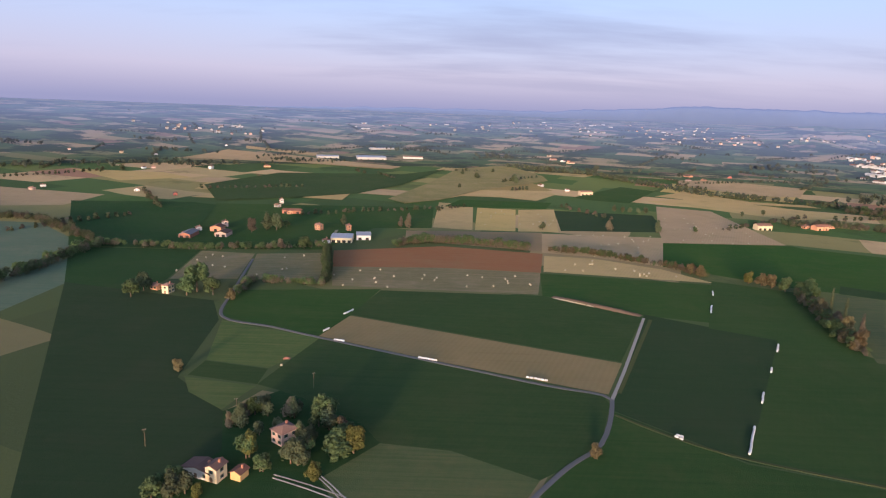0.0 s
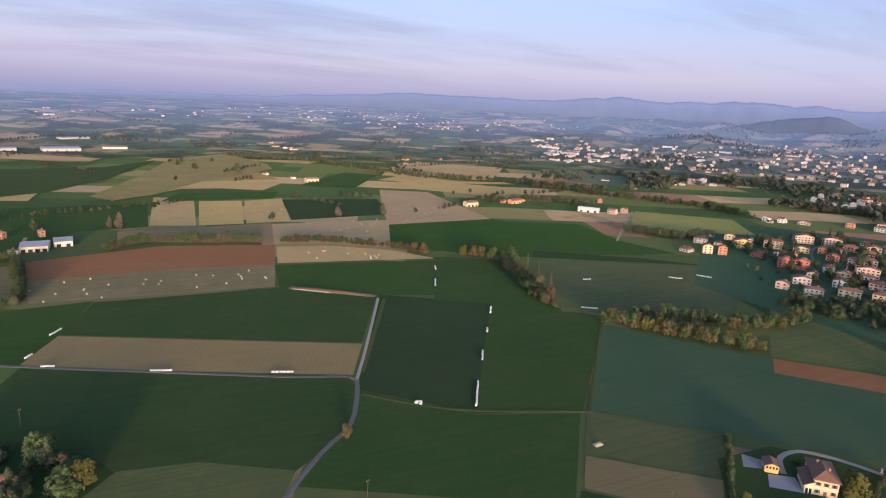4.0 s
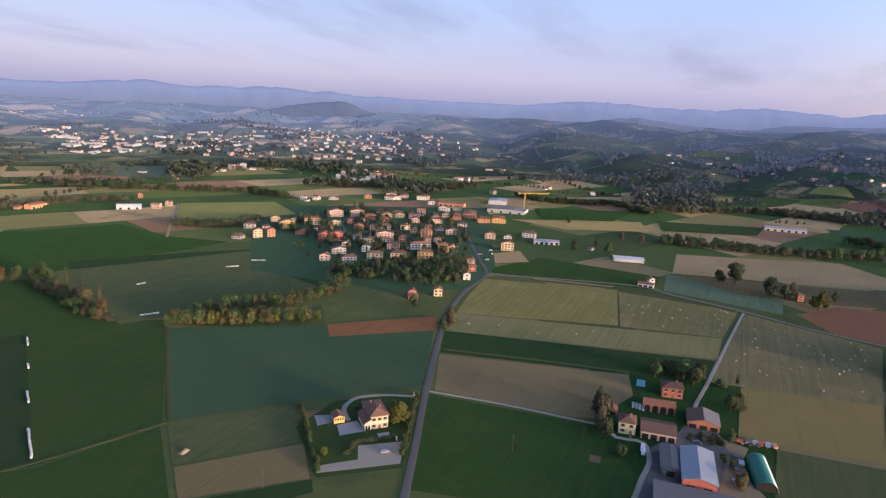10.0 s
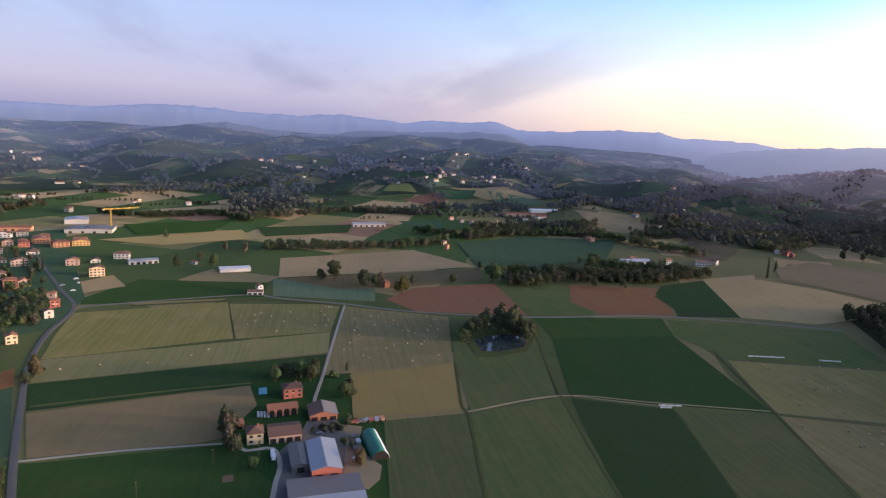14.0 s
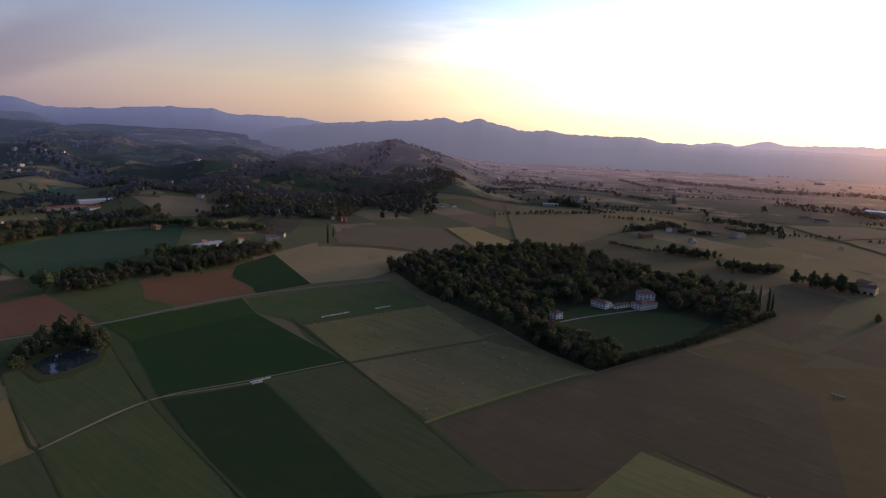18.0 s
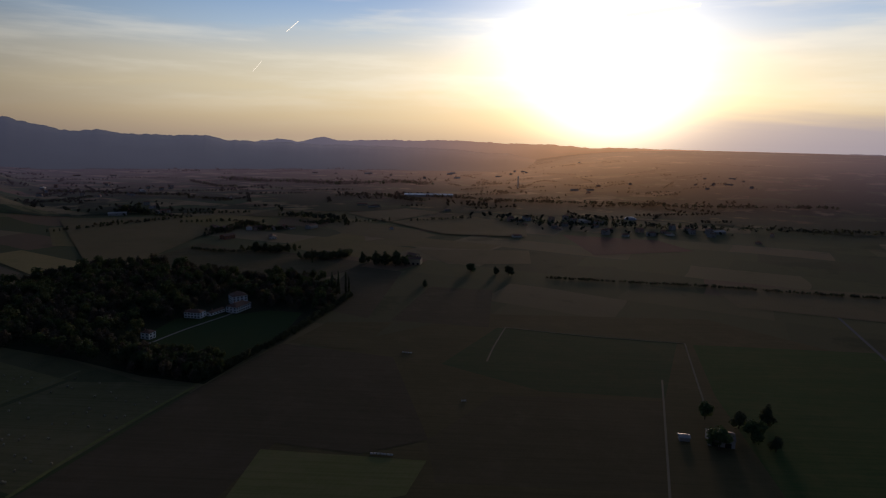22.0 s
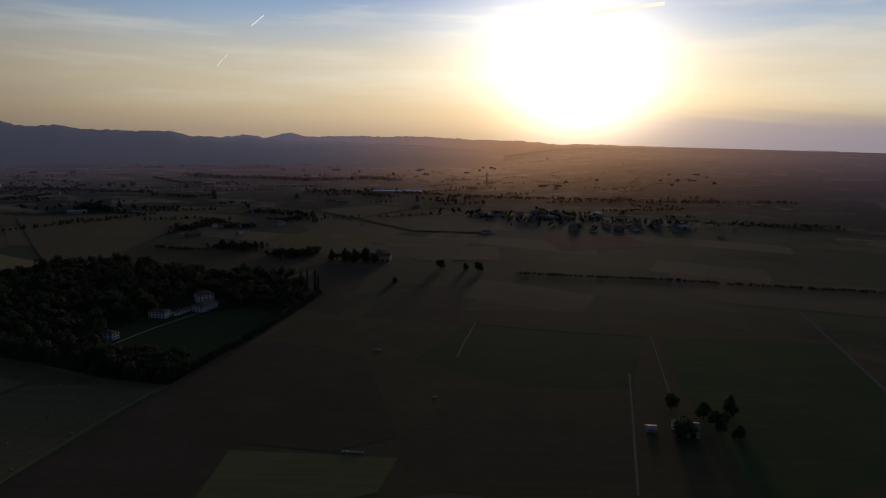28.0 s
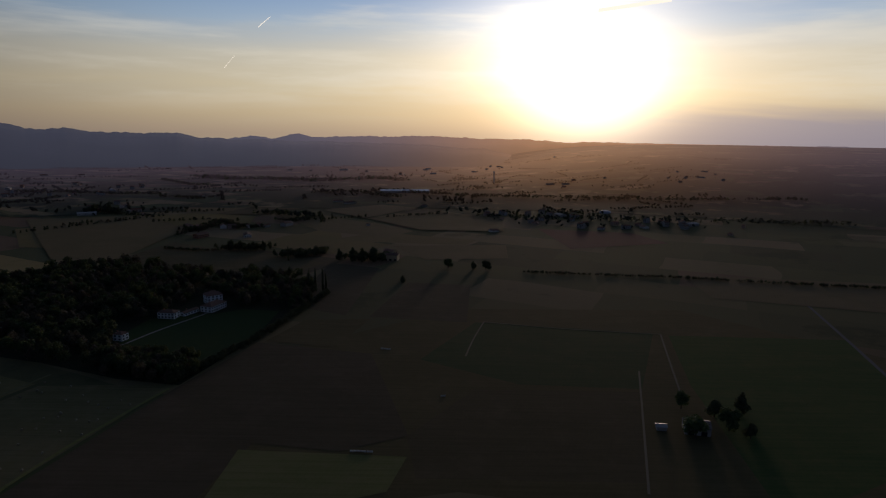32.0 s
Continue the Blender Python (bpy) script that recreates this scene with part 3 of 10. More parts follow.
FIELD_NAMES = dict(green="lush green crop field", dgreen="dark green field of young crop", dark="dark green meadow with evening shade put into its colour", teal="blue-green field of young cereal", meadow="green meadow with dry patches", mint="green crop field paled to stand for haze", moss="dry moss-green autumn meadow, browned for sun glare in the south", umber="dry brown harvested field, toned for sun glare in the south", hay="yellow-green mown hay meadow", olive="olive mown meadow turning dry", tan="pale straw-coloured stubble field", grey="grey-brown dry stubble field", brown="ploughed red-brown earth field", rows="brown vineyard plot in rows")
fields = [0]


def field(kind, *numbers):
    corners = list(zip(numbers[::2], numbers[1::2]))
    fields[0] += 1
    far = max(math.hypot(x, y) for x, y in corners)
    ob = part("field", drape(corners, (0.02 + 0.001 * fields[0] if far < 950 else (0.12 if far < 1450 else 1.0) + 0.006 * fields[0])), kind)
    return tagged(ob, FIELD_NAMES[kind], "field", "fields of the plain", "structure")


field("moss", 178, -225, -36, -279, -267, -235, -419, -452, -273, -622, -40, -616, 128, -464)
field("dark", 505, -535, 508, -649, 485, -735, 419, -826, 307, -780, 232, -730, 225, -790, 154, -727, 106, -673, 128, -560, 160, -408, 210, -418, 283, -447, 397, -480)
field("dgreen", 371.4, 57.2, 387.3, -32.9, 309.0, -33.1, 310.0, -49.5, 218.0, -44.0, 212.1, 26.2, 292.3, 36.7)
field("teal", 710.1, 636.1, 927.2, 341.2, 563.8, 192.4, 479.6, 184.0, 433.2, 227.1, 418.1, 377.0)
field("mint", -569.2, 678.2, -441.1, 672.4, -318.5, 557.1, -280.6, 488.4, -284.9, 348.4, -383.2, 377.9)
field("tan", -288.3, 272.1, -230.8, 290.0, -227.8, 235.8, -252.7, 230.1)
field("tan", -725.9, 944.4, -487.9, 890.8, -487.1, 791.0, -615.4, 749.6)
field("brown", 80.4, 459.6, 115.3, 452.2, 147.7, 424.7, 110.8, 431.0)
field("mint", 865.1, 1271.9, 1038.0, 1055.5, 853.8, 911.8, 781.9, 1067.4)
field("tan", 336.7, 1036.5, 455.4, 1098.9, 641.0, 939.6, 500.4, 888.6)
field("mint", 642.4, 37.4, 656.4, -70.1, 555.7, -63.0, 574.9, 32.4)
field("teal", 1722.0, -184.8, 1805.4, -254.1, 1662.8, -352.4, 1594.9, -298.4)
field("moss", 767.0, -684.4, 660.6, -822.2, 505.6, -778.9, 524.3, -638.1, 684.8, -596.3)
field("meadow", 246.8, -487.2, 165.1, -592.0, 136.4, -519.6, 163.9, -419.8)
field("umber", 813.1, -1219.6, 591.9, -1322.3, 449.9, -1107.0, 431.1, -840.9, 492.8, -799.2)
field("moss", 419.5, -822.2, 403.1, -939.1, 259.0, -930.7, 113.4, -864.7, 161.1, -741.3, 322.7, -760.4)
field("umber", 260.8, -996.9, 185.7, -1208.4, 130.4, -943.3, 219.0, -930.3)
field("moss", 47.2, -582.5, 18.7, -729.8, -56.9, -721.0, -48.5, -569.2)
field("meadow", -8.5, -466.6, -56.7, -569.6, -218.3, -542.8, -169.1, -413.4, -81.4, -419.0)
field("moss", -49.2, -408.4, -165.5, -408.2, -133.5, -290.1, -14.0, -291.2, -6.3, -337.1)
field("moss", 133.8, -841.3, 61.9, -811.2, 71.0, -586.3, 135.2, -620.5)
field("umber", 192.4, -1007.1, 96.3, -1120.3, -78.6, -1046.9, -58.7, -997.0, 83.9, -1013.5)
field("meadow", -230.2, -536.7, -388.9, -530.6, -335.5, -332.6, -190.4, -257.7, -206.7, -421.1)
field("brown", -203.3, -1188.7, -373.8, -1147.9, -402.8, -1039.4, -225.6, -973.7)
field("umber", -333.8, -789.8, -583.0, -755.3, -524.3, -609.1, -327.4, -674.5)
field("umber", 598.6, -1456.9, 445.3, -1461.0, 447.3, -1372.1, 529.2, -1317.6)
field("moss", 480.3, -1343.4, 439.0, -1490.3, 318.2, -1468.6, 374.6, -1342.2)
field("umber", 754.5, -1103.2, 673.3, -1167.2, 558.7, -1198.7, 473.5, -1135.8, 446.1, -1054.1, 493.1, -925.2, 626.0, -925.3)
field("umber", 608.7, -1296.7, 535.4, -1351.9, 382.6, -1318.4, 361.4, -1211.5, 480.3, -1159.4)
field("moss", 432.3, -838.9, 415.5, -989.3, 309.8, -919.1, 237.4, -907.4, 141.3, -839.7, 166.7, -768.5, 262.9, -764.8, 358.7, -783.3)
field("umber", 283.9, -983.7, 246.1, -1086.2, 61.7, -994.1, 113.8, -890.7, 221.5, -939.9)
field("umber", 271.9, -1232.0, 230.5, -1324.2, 87.4, -1211.2, 34.8, -1139.2, 75.9, -1062.2, 207.2, -1127.8)
field("umber", 141.9, -1302.3, 28.6, -1496.4, -143.9, -1309.2, -133.4, -1144.6, 22.1, -1150.9)
field("umber", 263.8, -1440.6, 138.4, -1570.2, 46.1, -1507.2, 149.2, -1304.9)
field("moss", 85.6, -1395.7, 53.5, -1480.1, -14.9, -1472.1, 14.9, -1390.7)
field("umber", 60.6, -980.4, -124.7, -1002.5, -118.1, -889.7, 2.2, -870.6)
field("umber", 735.7, -637.9, 781.2, -732.4, 670.3, -821.5, 536.4, -733.9, 513.7, -654.8, 598.2, -631.2, 667.9, -593.0)
field("moss", 900.8, -598.9, 945.7, -671.2, 861.6, -675.5, 780.9, -590.0, 805.0, -544.1)
field("tan", 1182.8, -798.4, 1251.0, -900.8, 1189.4, -885.0, 1111.4, -768.6)
field("tan", 1199.7, -523.4, 1121.9, -581.2, 1082.1, -637.2, 1026.2, -575.4, 1115.6, -517.0)
field("grey", 1562.2, -410.8, 1647.7, -521.6, 1406.3, -528.7, 1465.6, -445.0)
field("hay", 1369.2, -558.6, 1264.3, -584.5, 1216.1, -554.9, 1286.1, -526.6)
field("moss", 1133.5, -683.9, 1298.3, -893.4, 1170.3, -956.7, 1041.2, -786.1, 1086.0, -703.3)
field("tan", 1563.7, -335.3, 1591.1, -404.5, 1538.4, -461.4, 1697.9, -515.9, 1700.2, -551.5, 1505.5, -507.5, 1418.5, -539.7, 1420.9, -400.1, 1478.8, -377.3, 1534.2, -398.3)
field("hay", 1538.1, -160.2, 1650.2, -198.0, 1596.8, -232.0, 1496.9, -239.9)
field("tan", 1408.6, 80.2, 1404.3, -12.2, 1326.0, -18.9, 1342.9, 69.8)
field("tan", 1712.4, -572.8, 1733.2, -643.5, 1683.7, -713.2, 1650.3, -632.5)
field("brown", 1429.0, -195.0, 1520.1, -296.8, 1490.3, -328.3, 1374.9, -256.2)
field("mint", 1587.1, -245.4, 1658.9, -304.8, 1607.8, -351.5, 1538.8, -276.4)
field("teal", 1534.0, -291.0, 1534.6, -391.0, 1453.7, -372.0, 1468.1, -301.1)
field("hay", 1370.2, -292.9, 1313.6, -337.8, 1229.2, -342.7, 1223.9, -263.9)
field("mint", 1504.5, -421.4, 1418.7, -509.3, 1351.3, -530.5, 1361.6, -404.9)
field("tan", 1385.8, -565.7, 1324.5, -609.2, 1245.8, -575.2, 1308.6, -543.4)
field("mint", 2017.7, 160.7, 2243.2, 99.8, 2157.6, -54.5, 1904.7, 7.1, 1955.5, 105.9)
field("teal", 1098.4, -148.5, 1123.2, -235.7, 1021.3, -215.9, 996.9, -170.8)
field("umber", 1271.3, -1128.3, 1370.9, -1335.5, 1380.8, -1484.6, 1202.2, -1224.5)
field("umber", 1397.3, -829.0, 1326.1, -893.3, 1282.1, -865.5, 1322.6, -795.1)
field("umber", 1137.7, -768.8, 1271.3, -894.4, 1236.2, -924.3, 1134.5, -818.1)
field("moss", 1164.1, -977.5, 1074.2, -984.4, 999.4, -983.9, 1029.3, -930.5, 1086.8, -916.6)
field("dgreen", -284, 453, -220, 437, -160, 422, -142, 382, -132, 295, -97, 261, -86, 228, -101, 189, -139, 177)
field("dgreen", -97, 261, -77, 284, -49, 268, -32, 253, -23, 238, -43, 211, -36, 198, -101, 189, -86, 228)
field("dgreen", -348, 567, -227, 574, -214, 467, -220, 437, -284, 453)
field("green", -312, 850, -14, 885, -13, 726, -80, 712, -116, 593, -216, 578, -256, 616)
field("dgreen", -498, 826, -349, 853, -307, 836, -256, 616, -258, 573, -351, 571)
field("green", -333, 1256, -89, 1313, 1, 1456, -77, 1131, -137, 994, -220, 925, -319, 869, -399, 1034)
field("tan", -716, 1196, -538, 1195, -459, 1129, -548, 1050)
field("green", 26, 972, 169, 973, 150, 906, 1, 896)
field("tan", -7, 937, 44, 923, 35, 723, -12, 732)
field("tan", 49, 898, 104, 892, 86, 725, 38, 724)
field("tan", 108, 892, 162, 907, 138, 731, 89, 725)
field("dgreen", 160, 896, 299, 884, 271, 754, 142, 738)
field("tan", 334, 975, 407, 943, 392, 698, 248, 686, 268, 765)
field("tan", 487, 1338, 662, 1172, 606, 1081, 407, 1177)
field("umber", -42, 706, 117, 723, 102, 620, 0, 644, -40, 664)
field("tan", 116, 717, 259, 718, 209, 574, 150, 604, 101, 615)
field("tan", 101, 601, 149, 597, 205, 563, 236, 520, 91, 538)
field("green", 245, 679, 397, 698, 471, 574, 496, 476, 319, 505, 278, 531, 244, 574, 210, 574)
field("brown", -105, 591, 0, 628, 101, 610, 88, 534, 0, 539, -95, 529)
field("olive", -95, 529, 0, 539, 88, 534, 76, 466, -0, 468, -85, 470)
field("olive", -172, 566, -110, 580, -91, 482, -156, 479)
field("olive", -225, 570, -174, 566, -162, 479, -213, 472)
field("green", 87, 532, 233, 514, 188, 413, 145, 423, 113, 446, 79, 463)
field("green", -155, 449, -46, 465, -59, 404, -73, 360, -106, 372, -143, 390)
field("green", -46, 462, 79, 463, 144, 422, 105, 336, -60, 402)
field("umber", -60, 400, 105, 334, 87, 293, -1, 328, -73, 360)
field("green", -72, 356, -1, 324, 84, 291, 85, 282, 71, 243, 53, 225, 41, 215, 7, 234, -23, 238, -32, 253, -49, 268, -77, 284, -90, 290, -80, 327)
field("meadow", -140, 382, -105, 368, -72, 357, -80, 327, -90, 310, -126, 318)
field("green", -126, 317, -90, 309, -90, 290, -128, 298)
field("meadow", -129, 296, -90, 288, -95, 273, -98, 262, -120, 279)
field("meadow", -23, 238, 7, 234, 41, 215, 32, 198, -36, 198, -43, 211)
field("dgreen", 146, 426, 219, 382, 130, 233, 85, 275, 90, 292)
field("green", 236, 527, 294, 499, 283, 443, 264, 381, 262, 360, 283, 332, 224, 265, 181, 218, 130, 233, 219, 382, 182, 401)
field("green", 85, 274, 129, 232, 178, 216, 132, 157, 38, 205, 67, 238)
field("meadow", 328, 499, 482, 421, 428, 344, 376, 292, 314, 325, 261, 349, 278, 390, 287, 441)
field("meadow", 375, 268, 416, 266, 454, 240, 467, 204, 397, 184, 337, 236)
field("green", 248, 688, 377, 696, 492, 644, 479, 543, 453, 477, 349, 528, 302, 512, 240, 555, 212, 581)
field("dgreen", 348, 526, 444, 467, 490, 425, 331, 500)
field("hay", 648, 714, 749, 625, 682, 532, 594, 568, 559, 625)
field("green", 485, 428, 540, 429, 474, 339, 410, 296, 418, 326)
field("teal", 273, 318, 308, 269, 332, 237, 367, 165, 282, 130, 240, 168, 184, 219, 225, 265)
field("brown", 336, 234, 395, 176, 366, 164, 317, 218)
field("meadow", 183, 217, 229, 175, 200, 151, 158, 186)
field("rows", 157, 184, 199, 149, 178, 130, 142, 165)
field("dgreen", 140, 164, 178, 129, 171, 123, 130, 154)
field("tan", 752, 37, 816, -135, 715, -202, 649, 32)
field("moss", 644, 32, 710, -204, 646, -192, 607, -86, 602, -31)
field("teal", 872, -210, 953, -331, 942, -500, 773, -400, 698, -239, 715, -202)
field("green", 563, 194, 635, 166, 630, 105, 626, 41, 570, 41, 542, 189)
field("tan", 615, 222, 653, 196, 607, 171, 579, 202)
field("green", 980, 280, 1060, 130, 931, 145, 893, 237)
field("tan", 848, 274, 959, 107, 881, 85, 818, 185)
field("tan", 1053, 374, 1291, 151, 1187, 137, 994, 342)
field("green", 986, 85, 1040, -63, 956, -52, 903, 68)
field("tan", 942, -500, 974, -651, 870, -552, 893, -498)
field("brown", 563, -74, 609, -108, 632, -201, 508, -199, 522, -97)
field("meadow", 572, -218, 575, -268, 509, -266, 509, -204)
field("brown", 629, -288, 617, -391, 509, -347, 510, -275, 554, -260)
field("dgreen", 619, -400, 656, -476, 500, -414, 504, -348)
field("tan", 666, -482, 693, -573, 495, -430, 500, -414)
field("olive", 517, 185, 551, 70, 450, 52, 410, 167, 462, 178)
field("olive", 546, 68, 544, -30, 465, -20, 449, 50)
field("hay", 409, 168, 464, -20, 417, -18, 370, 157)
field("dgreen", 369, 158, 414, -17, 374, -13, 365, 16, 331, 143)
field("umber", 328, 142, 360, 30, 331, 23, 293, 36, 288, 47, 280, 122)
field("green", 274, 123, 285, 35, 248, 8, 215, 6, 191, 91)
field("olive", 538, -35, 505, -124, 393, -105, 378, -36, 374, -15)
field("umber", 375, -32, 392, -105, 318, -95, 310, -31)
field("meadow", 497, -124, 498, -199, 334, -160, 316, -100, 388, -106)
field("meadow", 306, -48, 312, -97, 222, -88, 221, -43)
field("meadow", 314, -100, 331, -162, 217, -152, 222, -89)
field("meadow", 484, -326, 484, -422, 393, -358, 401, -317)
field("brown", 624, -284, 600, -377, 519, -353, 521, -281)
field("dgreen", 627, -401, 658, -478, 507, -414, 524, -359, 581, -366)
field("tan", 666, -478, 662, -562, 609, -607, 516, -638, 478, -478, 502, -414)
field("tan", 662, -829, 643, -880, 482, -795, 491, -707)
field("green", 501, -201, 498, -328, 446, -310, 446, -200)
field("dgreen", 446, -200, 446, -310, 298, -290, 330, -169)
field("meadow", 494, -331, 455, -485, 361, -449, 393, -324, 447, -311)
field("olive", 389, -321, 358, -446, 261, -406, 300, -292)
field("olive", 295, -289, 257, -403, 163, -409, 194, -263)
field("dgreen", 328, -169, 308, -227, 156, -190, 188, -141)
field("meadow", 307, -228, 296, -288, 193, -262, 117, -238, 156, -191)
field("meadow", 309, -97, 330, -163, 189, -141, 216, -83)
field("moss", 191, -261, 160, -404, 131, -502, 32, -478, -7, -338, 30, -318, 82, -326, 94, -261, 117, -238)
field("moss", 127, -505, 107, -569, 45, -576, 64, -493)
field("hay", 89, -242, 88, -318, -8, -313, 0, -278)
field("tan", -634, 1506, -613, 1773, -406, 1688, -191, 1528, -102, 1476, -121, 1410, -344, 1482)
field("tan", -595, 1882, -362, 1771, -350, 1714, -575, 1817)
field("brown", -367, 1212, -258, 1159, -234, 1142, -321, 1131)
field("tan", -316, 1115, -311, 1146, -234, 1142, -240, 1032, -296, 1041)
field("tan", -431, 1069, -435, 1137, -386, 1138, -380, 1063)
field("tan", -393, 980, -405, 1059, -358, 1047, -354, 976)
field("tan", -365, 894, -357, 930, -287, 937, -288, 889)
field("tan", -212, 929, -205, 999, -149, 986, -151, 918)
field("tan", -142, 999, -124, 1066, -54, 1048, -72, 983)
field("olive", -85, 942, -26, 1181, 29, 1478, 140, 1604, 176, 1555, 216, 1375, 212, 1280, 171, 1223, 69, 1098, -8, 947, -58, 906)
field("umber", -23, 1086, -4, 1201, 25, 1261, 174, 1242, 196, 1121, 69, 1098)
field("tan", -58, 906, -54, 972, -14, 1087, 69, 1098, 186, 1119, 192, 1070, 147, 985, 90, 1012, 29, 1011, -8, 959)
field("green", 215, 1041, 346, 1227, 398, 1176, 297, 996, 241, 1015)
field("tan", 514, 1384, 607, 1423, 761, 1310, 659, 1155, 567, 1153, 488, 1293)
field("tan", 373, 1100, 460, 1188, 527, 1070, 613, 1050, 621, 1020, 440, 1051)

# ---- how things are made ----
def box(bm, x, y, z, sx, sy, sz, turn=0.0):
    """A box on its foot at (x, y, z)."""
    m = Matrix.Translation((x, y, z + sz / 2)) @ Matrix.Rotation(turn, 4, "Z") @ Matrix.Diagonal((sx, sy, sz, 1))
    return bmesh.ops.create_cube(bm, size=1, matrix=m)["verts"]


def prism(bm, outline, y0, y1):
    """An outline in x and z, drawn out along y."""
    front = [bm.verts.new((x, y0, z)) for x, z in outline]
    back = [bm.verts.new((x, y1, z)) for x, z in outline]
    k = len(outline)
    bm.faces.new(front)
    bm.faces.new(list(reversed(back)))
    for i in range(k):
        bm.faces.new((front[i], back[i], back[(i + 1) % k], front[(i + 1) % k]))
    bmesh.ops.recalc_face_normals(bm, faces=bm.faces[:])


def gable_roof(w, d, rise, over, thick=0.22):
    """Two slopes with thickness, the ridge along y."""
    bm = bmesh.new()
    a, s = w / 2 + over, rise * over / (w / 2)
    prism(bm, [(-a, -s), (0, rise), (a, -s), (a, -s + thick), (0, rise + thick), (-a, -s + thick)], -d / 2 - over, d / 2 + over)
    return bm


def hip_roof(w, d, rise, over, thick=0.2):
    bm = bmesh.new()
    a, c = w / 2 + over, d / 2 + over
    k = max(0.0, c - a)
    ring = [(-a, -c), (a, -c), (a, c), (-a, c)]
    low = [bm.verts.new((x, y, -thick)) for x, y in ring]
    mid = [bm.verts.new((x, y, 0)) for x, y in ring]
    if a <= c:
        r0, r1 = bm.verts.new((0, -k, rise)), bm.verts.new((0, k, rise))
    else:
        r0, r1 = bm.verts.new((-(a - c), 0, rise)), bm.verts.new((a - c, 0, rise))
    bm.faces.new(list(reversed(low)))
    for i in range(4):
        bm.faces.new((low[i], low[(i + 1) % 4], mid[(i + 1) % 4], mid[i]))
    if a <= c:
        if k > 0.01:
            for f in ((mid[0], mid[1], r0), (mid[1], mid[2], r1, r0), (mid[2], mid[3], r1), (mid[3], mid[0], r0, r1)):
                bm.faces.new(f)
        else:
            bmesh.ops.remove_doubles(bm, verts=[r0, r1], dist=0.05)
            tip = [v for v in bm.verts if v.co.z > rise - 0.01][0]
            for i in range(4):
                bm.faces.new((mid[i], mid[(i + 1) % 4], tip))
    else:
        for f in ((mid[0], mid[1], r1, r0), (mid[1], mid[2], r1), (mid[2], mid[3], r0, r1), (mid[3], mid[0], r0)):
            bm.faces.new(f)
    bmesh.ops.recalc_face_normals(bm, faces=bm.faces[:])
    return bm


def to_mesh(name, bm, *mats):
    me = bpy.data.meshes.new(name)
    bm.to_mesh(me)
    bm.free()
    for m in mats:
        me.materials.append(MATS[m])
    return me


def window_mesh(name, wide, high, shutter):
    """A pane set into a frame, with a pair of open shutters and a sill."""
    bm = bmesh.new()
    box(bm, 0, 0.02, 0, wide, 0.1, high)
    k = len(bm.faces)
    for s in (-1, 1):
        box(bm, s * (wide / 2 + wide * 0.24), -0.04, 0, wide * 0.45, 0.08, high)
    box(bm, 0, -0.06, -0.1, wide + 0.2, 0.2, 0.09)
    bm.faces.ensure_lookup_table()
    for i, f in enumerate(bm.faces):
        f.material_index = 0 if i < k else 1 if i < k + 12 else 2
    return to_mesh(name, bm, "glass", shutter, "white")


WINDOWS = {s: window_mesh("window", 1.0, 1.4, "shutter_" + s) for s in ("green", "brown")}
bm = bmesh.new()
box(bm, 0, 0, 0, 1.2, 0.12, 2.1)
box(bm, 0.4, -0.08, 1.0, 0.06, 0.06, 0.14)
DOOR = to_mesh("door", bm, "wood")
bm = bmesh.new()
box(bm, 0, 0, 0, 0.7, 0.7, 1.7)
box(bm, 0, 0, 1.7, 0.9, 0.9, 0.15)
CHIMNEY = to_mesh("chimney", bm, "brick")


def house(x, y, turn, w, d, storeys, wall, roof, hip=True, label="", group="village houses", shutter="green", windows=True, name="house", category="house", rise=None, balcony=False):
    """A house with its walls, roof, chimney, door and windows; turn in degrees."""
    h = 0.4 + storeys * 2.75
    top = new(name)
    top.matrix_basis = pose(x, y, hgt(x, y), 0, 0, turn)
    rise = rise or min(w, d) * 0.21
    bm = bmesh.new()
    if hip:
        box(bm, 0, 0, -1.0, w, d, h + 1.0)
    else:
        prism(bm, [(-w / 2, -1.0), (w / 2, -1.0), (w / 2, h), (0, h + rise - 0.05), (-w / 2, h)], -d / 2, d / 2)
    part("wall", bm, wall, top)
    rf = part("roof", hip_roof(w, d, rise, 0.6) if hip else gable_roof(w, d, rise, 0.5), roof, top)
    rf.location.z = h + (0.2 if hip else 0.0)
    shared("chimney", CHIMNEY, rf, pose(w * 0.22, d * 0.12, rise * 0.35))
    if windows:
        for side, (span, out) in enumerate(((w, d), (d, w), (w, d), (d, w))):
            count = max(1, int(span / 3.4))
            for s in range(storeys):
                for k in range(count):
                    at = (k + 0.5 - count / 2) * span / count
                    m = pose(0, 0, 0, 0, 0, 90 * side) @ pose(at, -out / 2 - 0.03, 1.0 + s * 2.75)
                    if side == 0 and s == 0 and k == count // 2:
                        shared("door", DOOR, top, pose(at, -out / 2 - 0.05, 0.05))
                    else:
                        shared("window", WINDOWS[shutter], top, m)
    if balcony:
        bm = bmesh.new()
        box(bm, 0, -d / 2 - 0.7, 3.0, w * 0.5, 1.4, 0.16)
        for k in range(9):
            box(bm, -w * 0.25 + k * w * 0.0625, -d / 2 - 1.37, 3.16, 0.06, 0.06, 0.85)
        box(bm, 0, -d / 2 - 1.37, 4.0, w * 0.5, 0.07, 0.06)
        part("balcony", bm, "white", top)
    return tagged(top, label or f"{wall} plastered village house with a tiled roof", category, group)


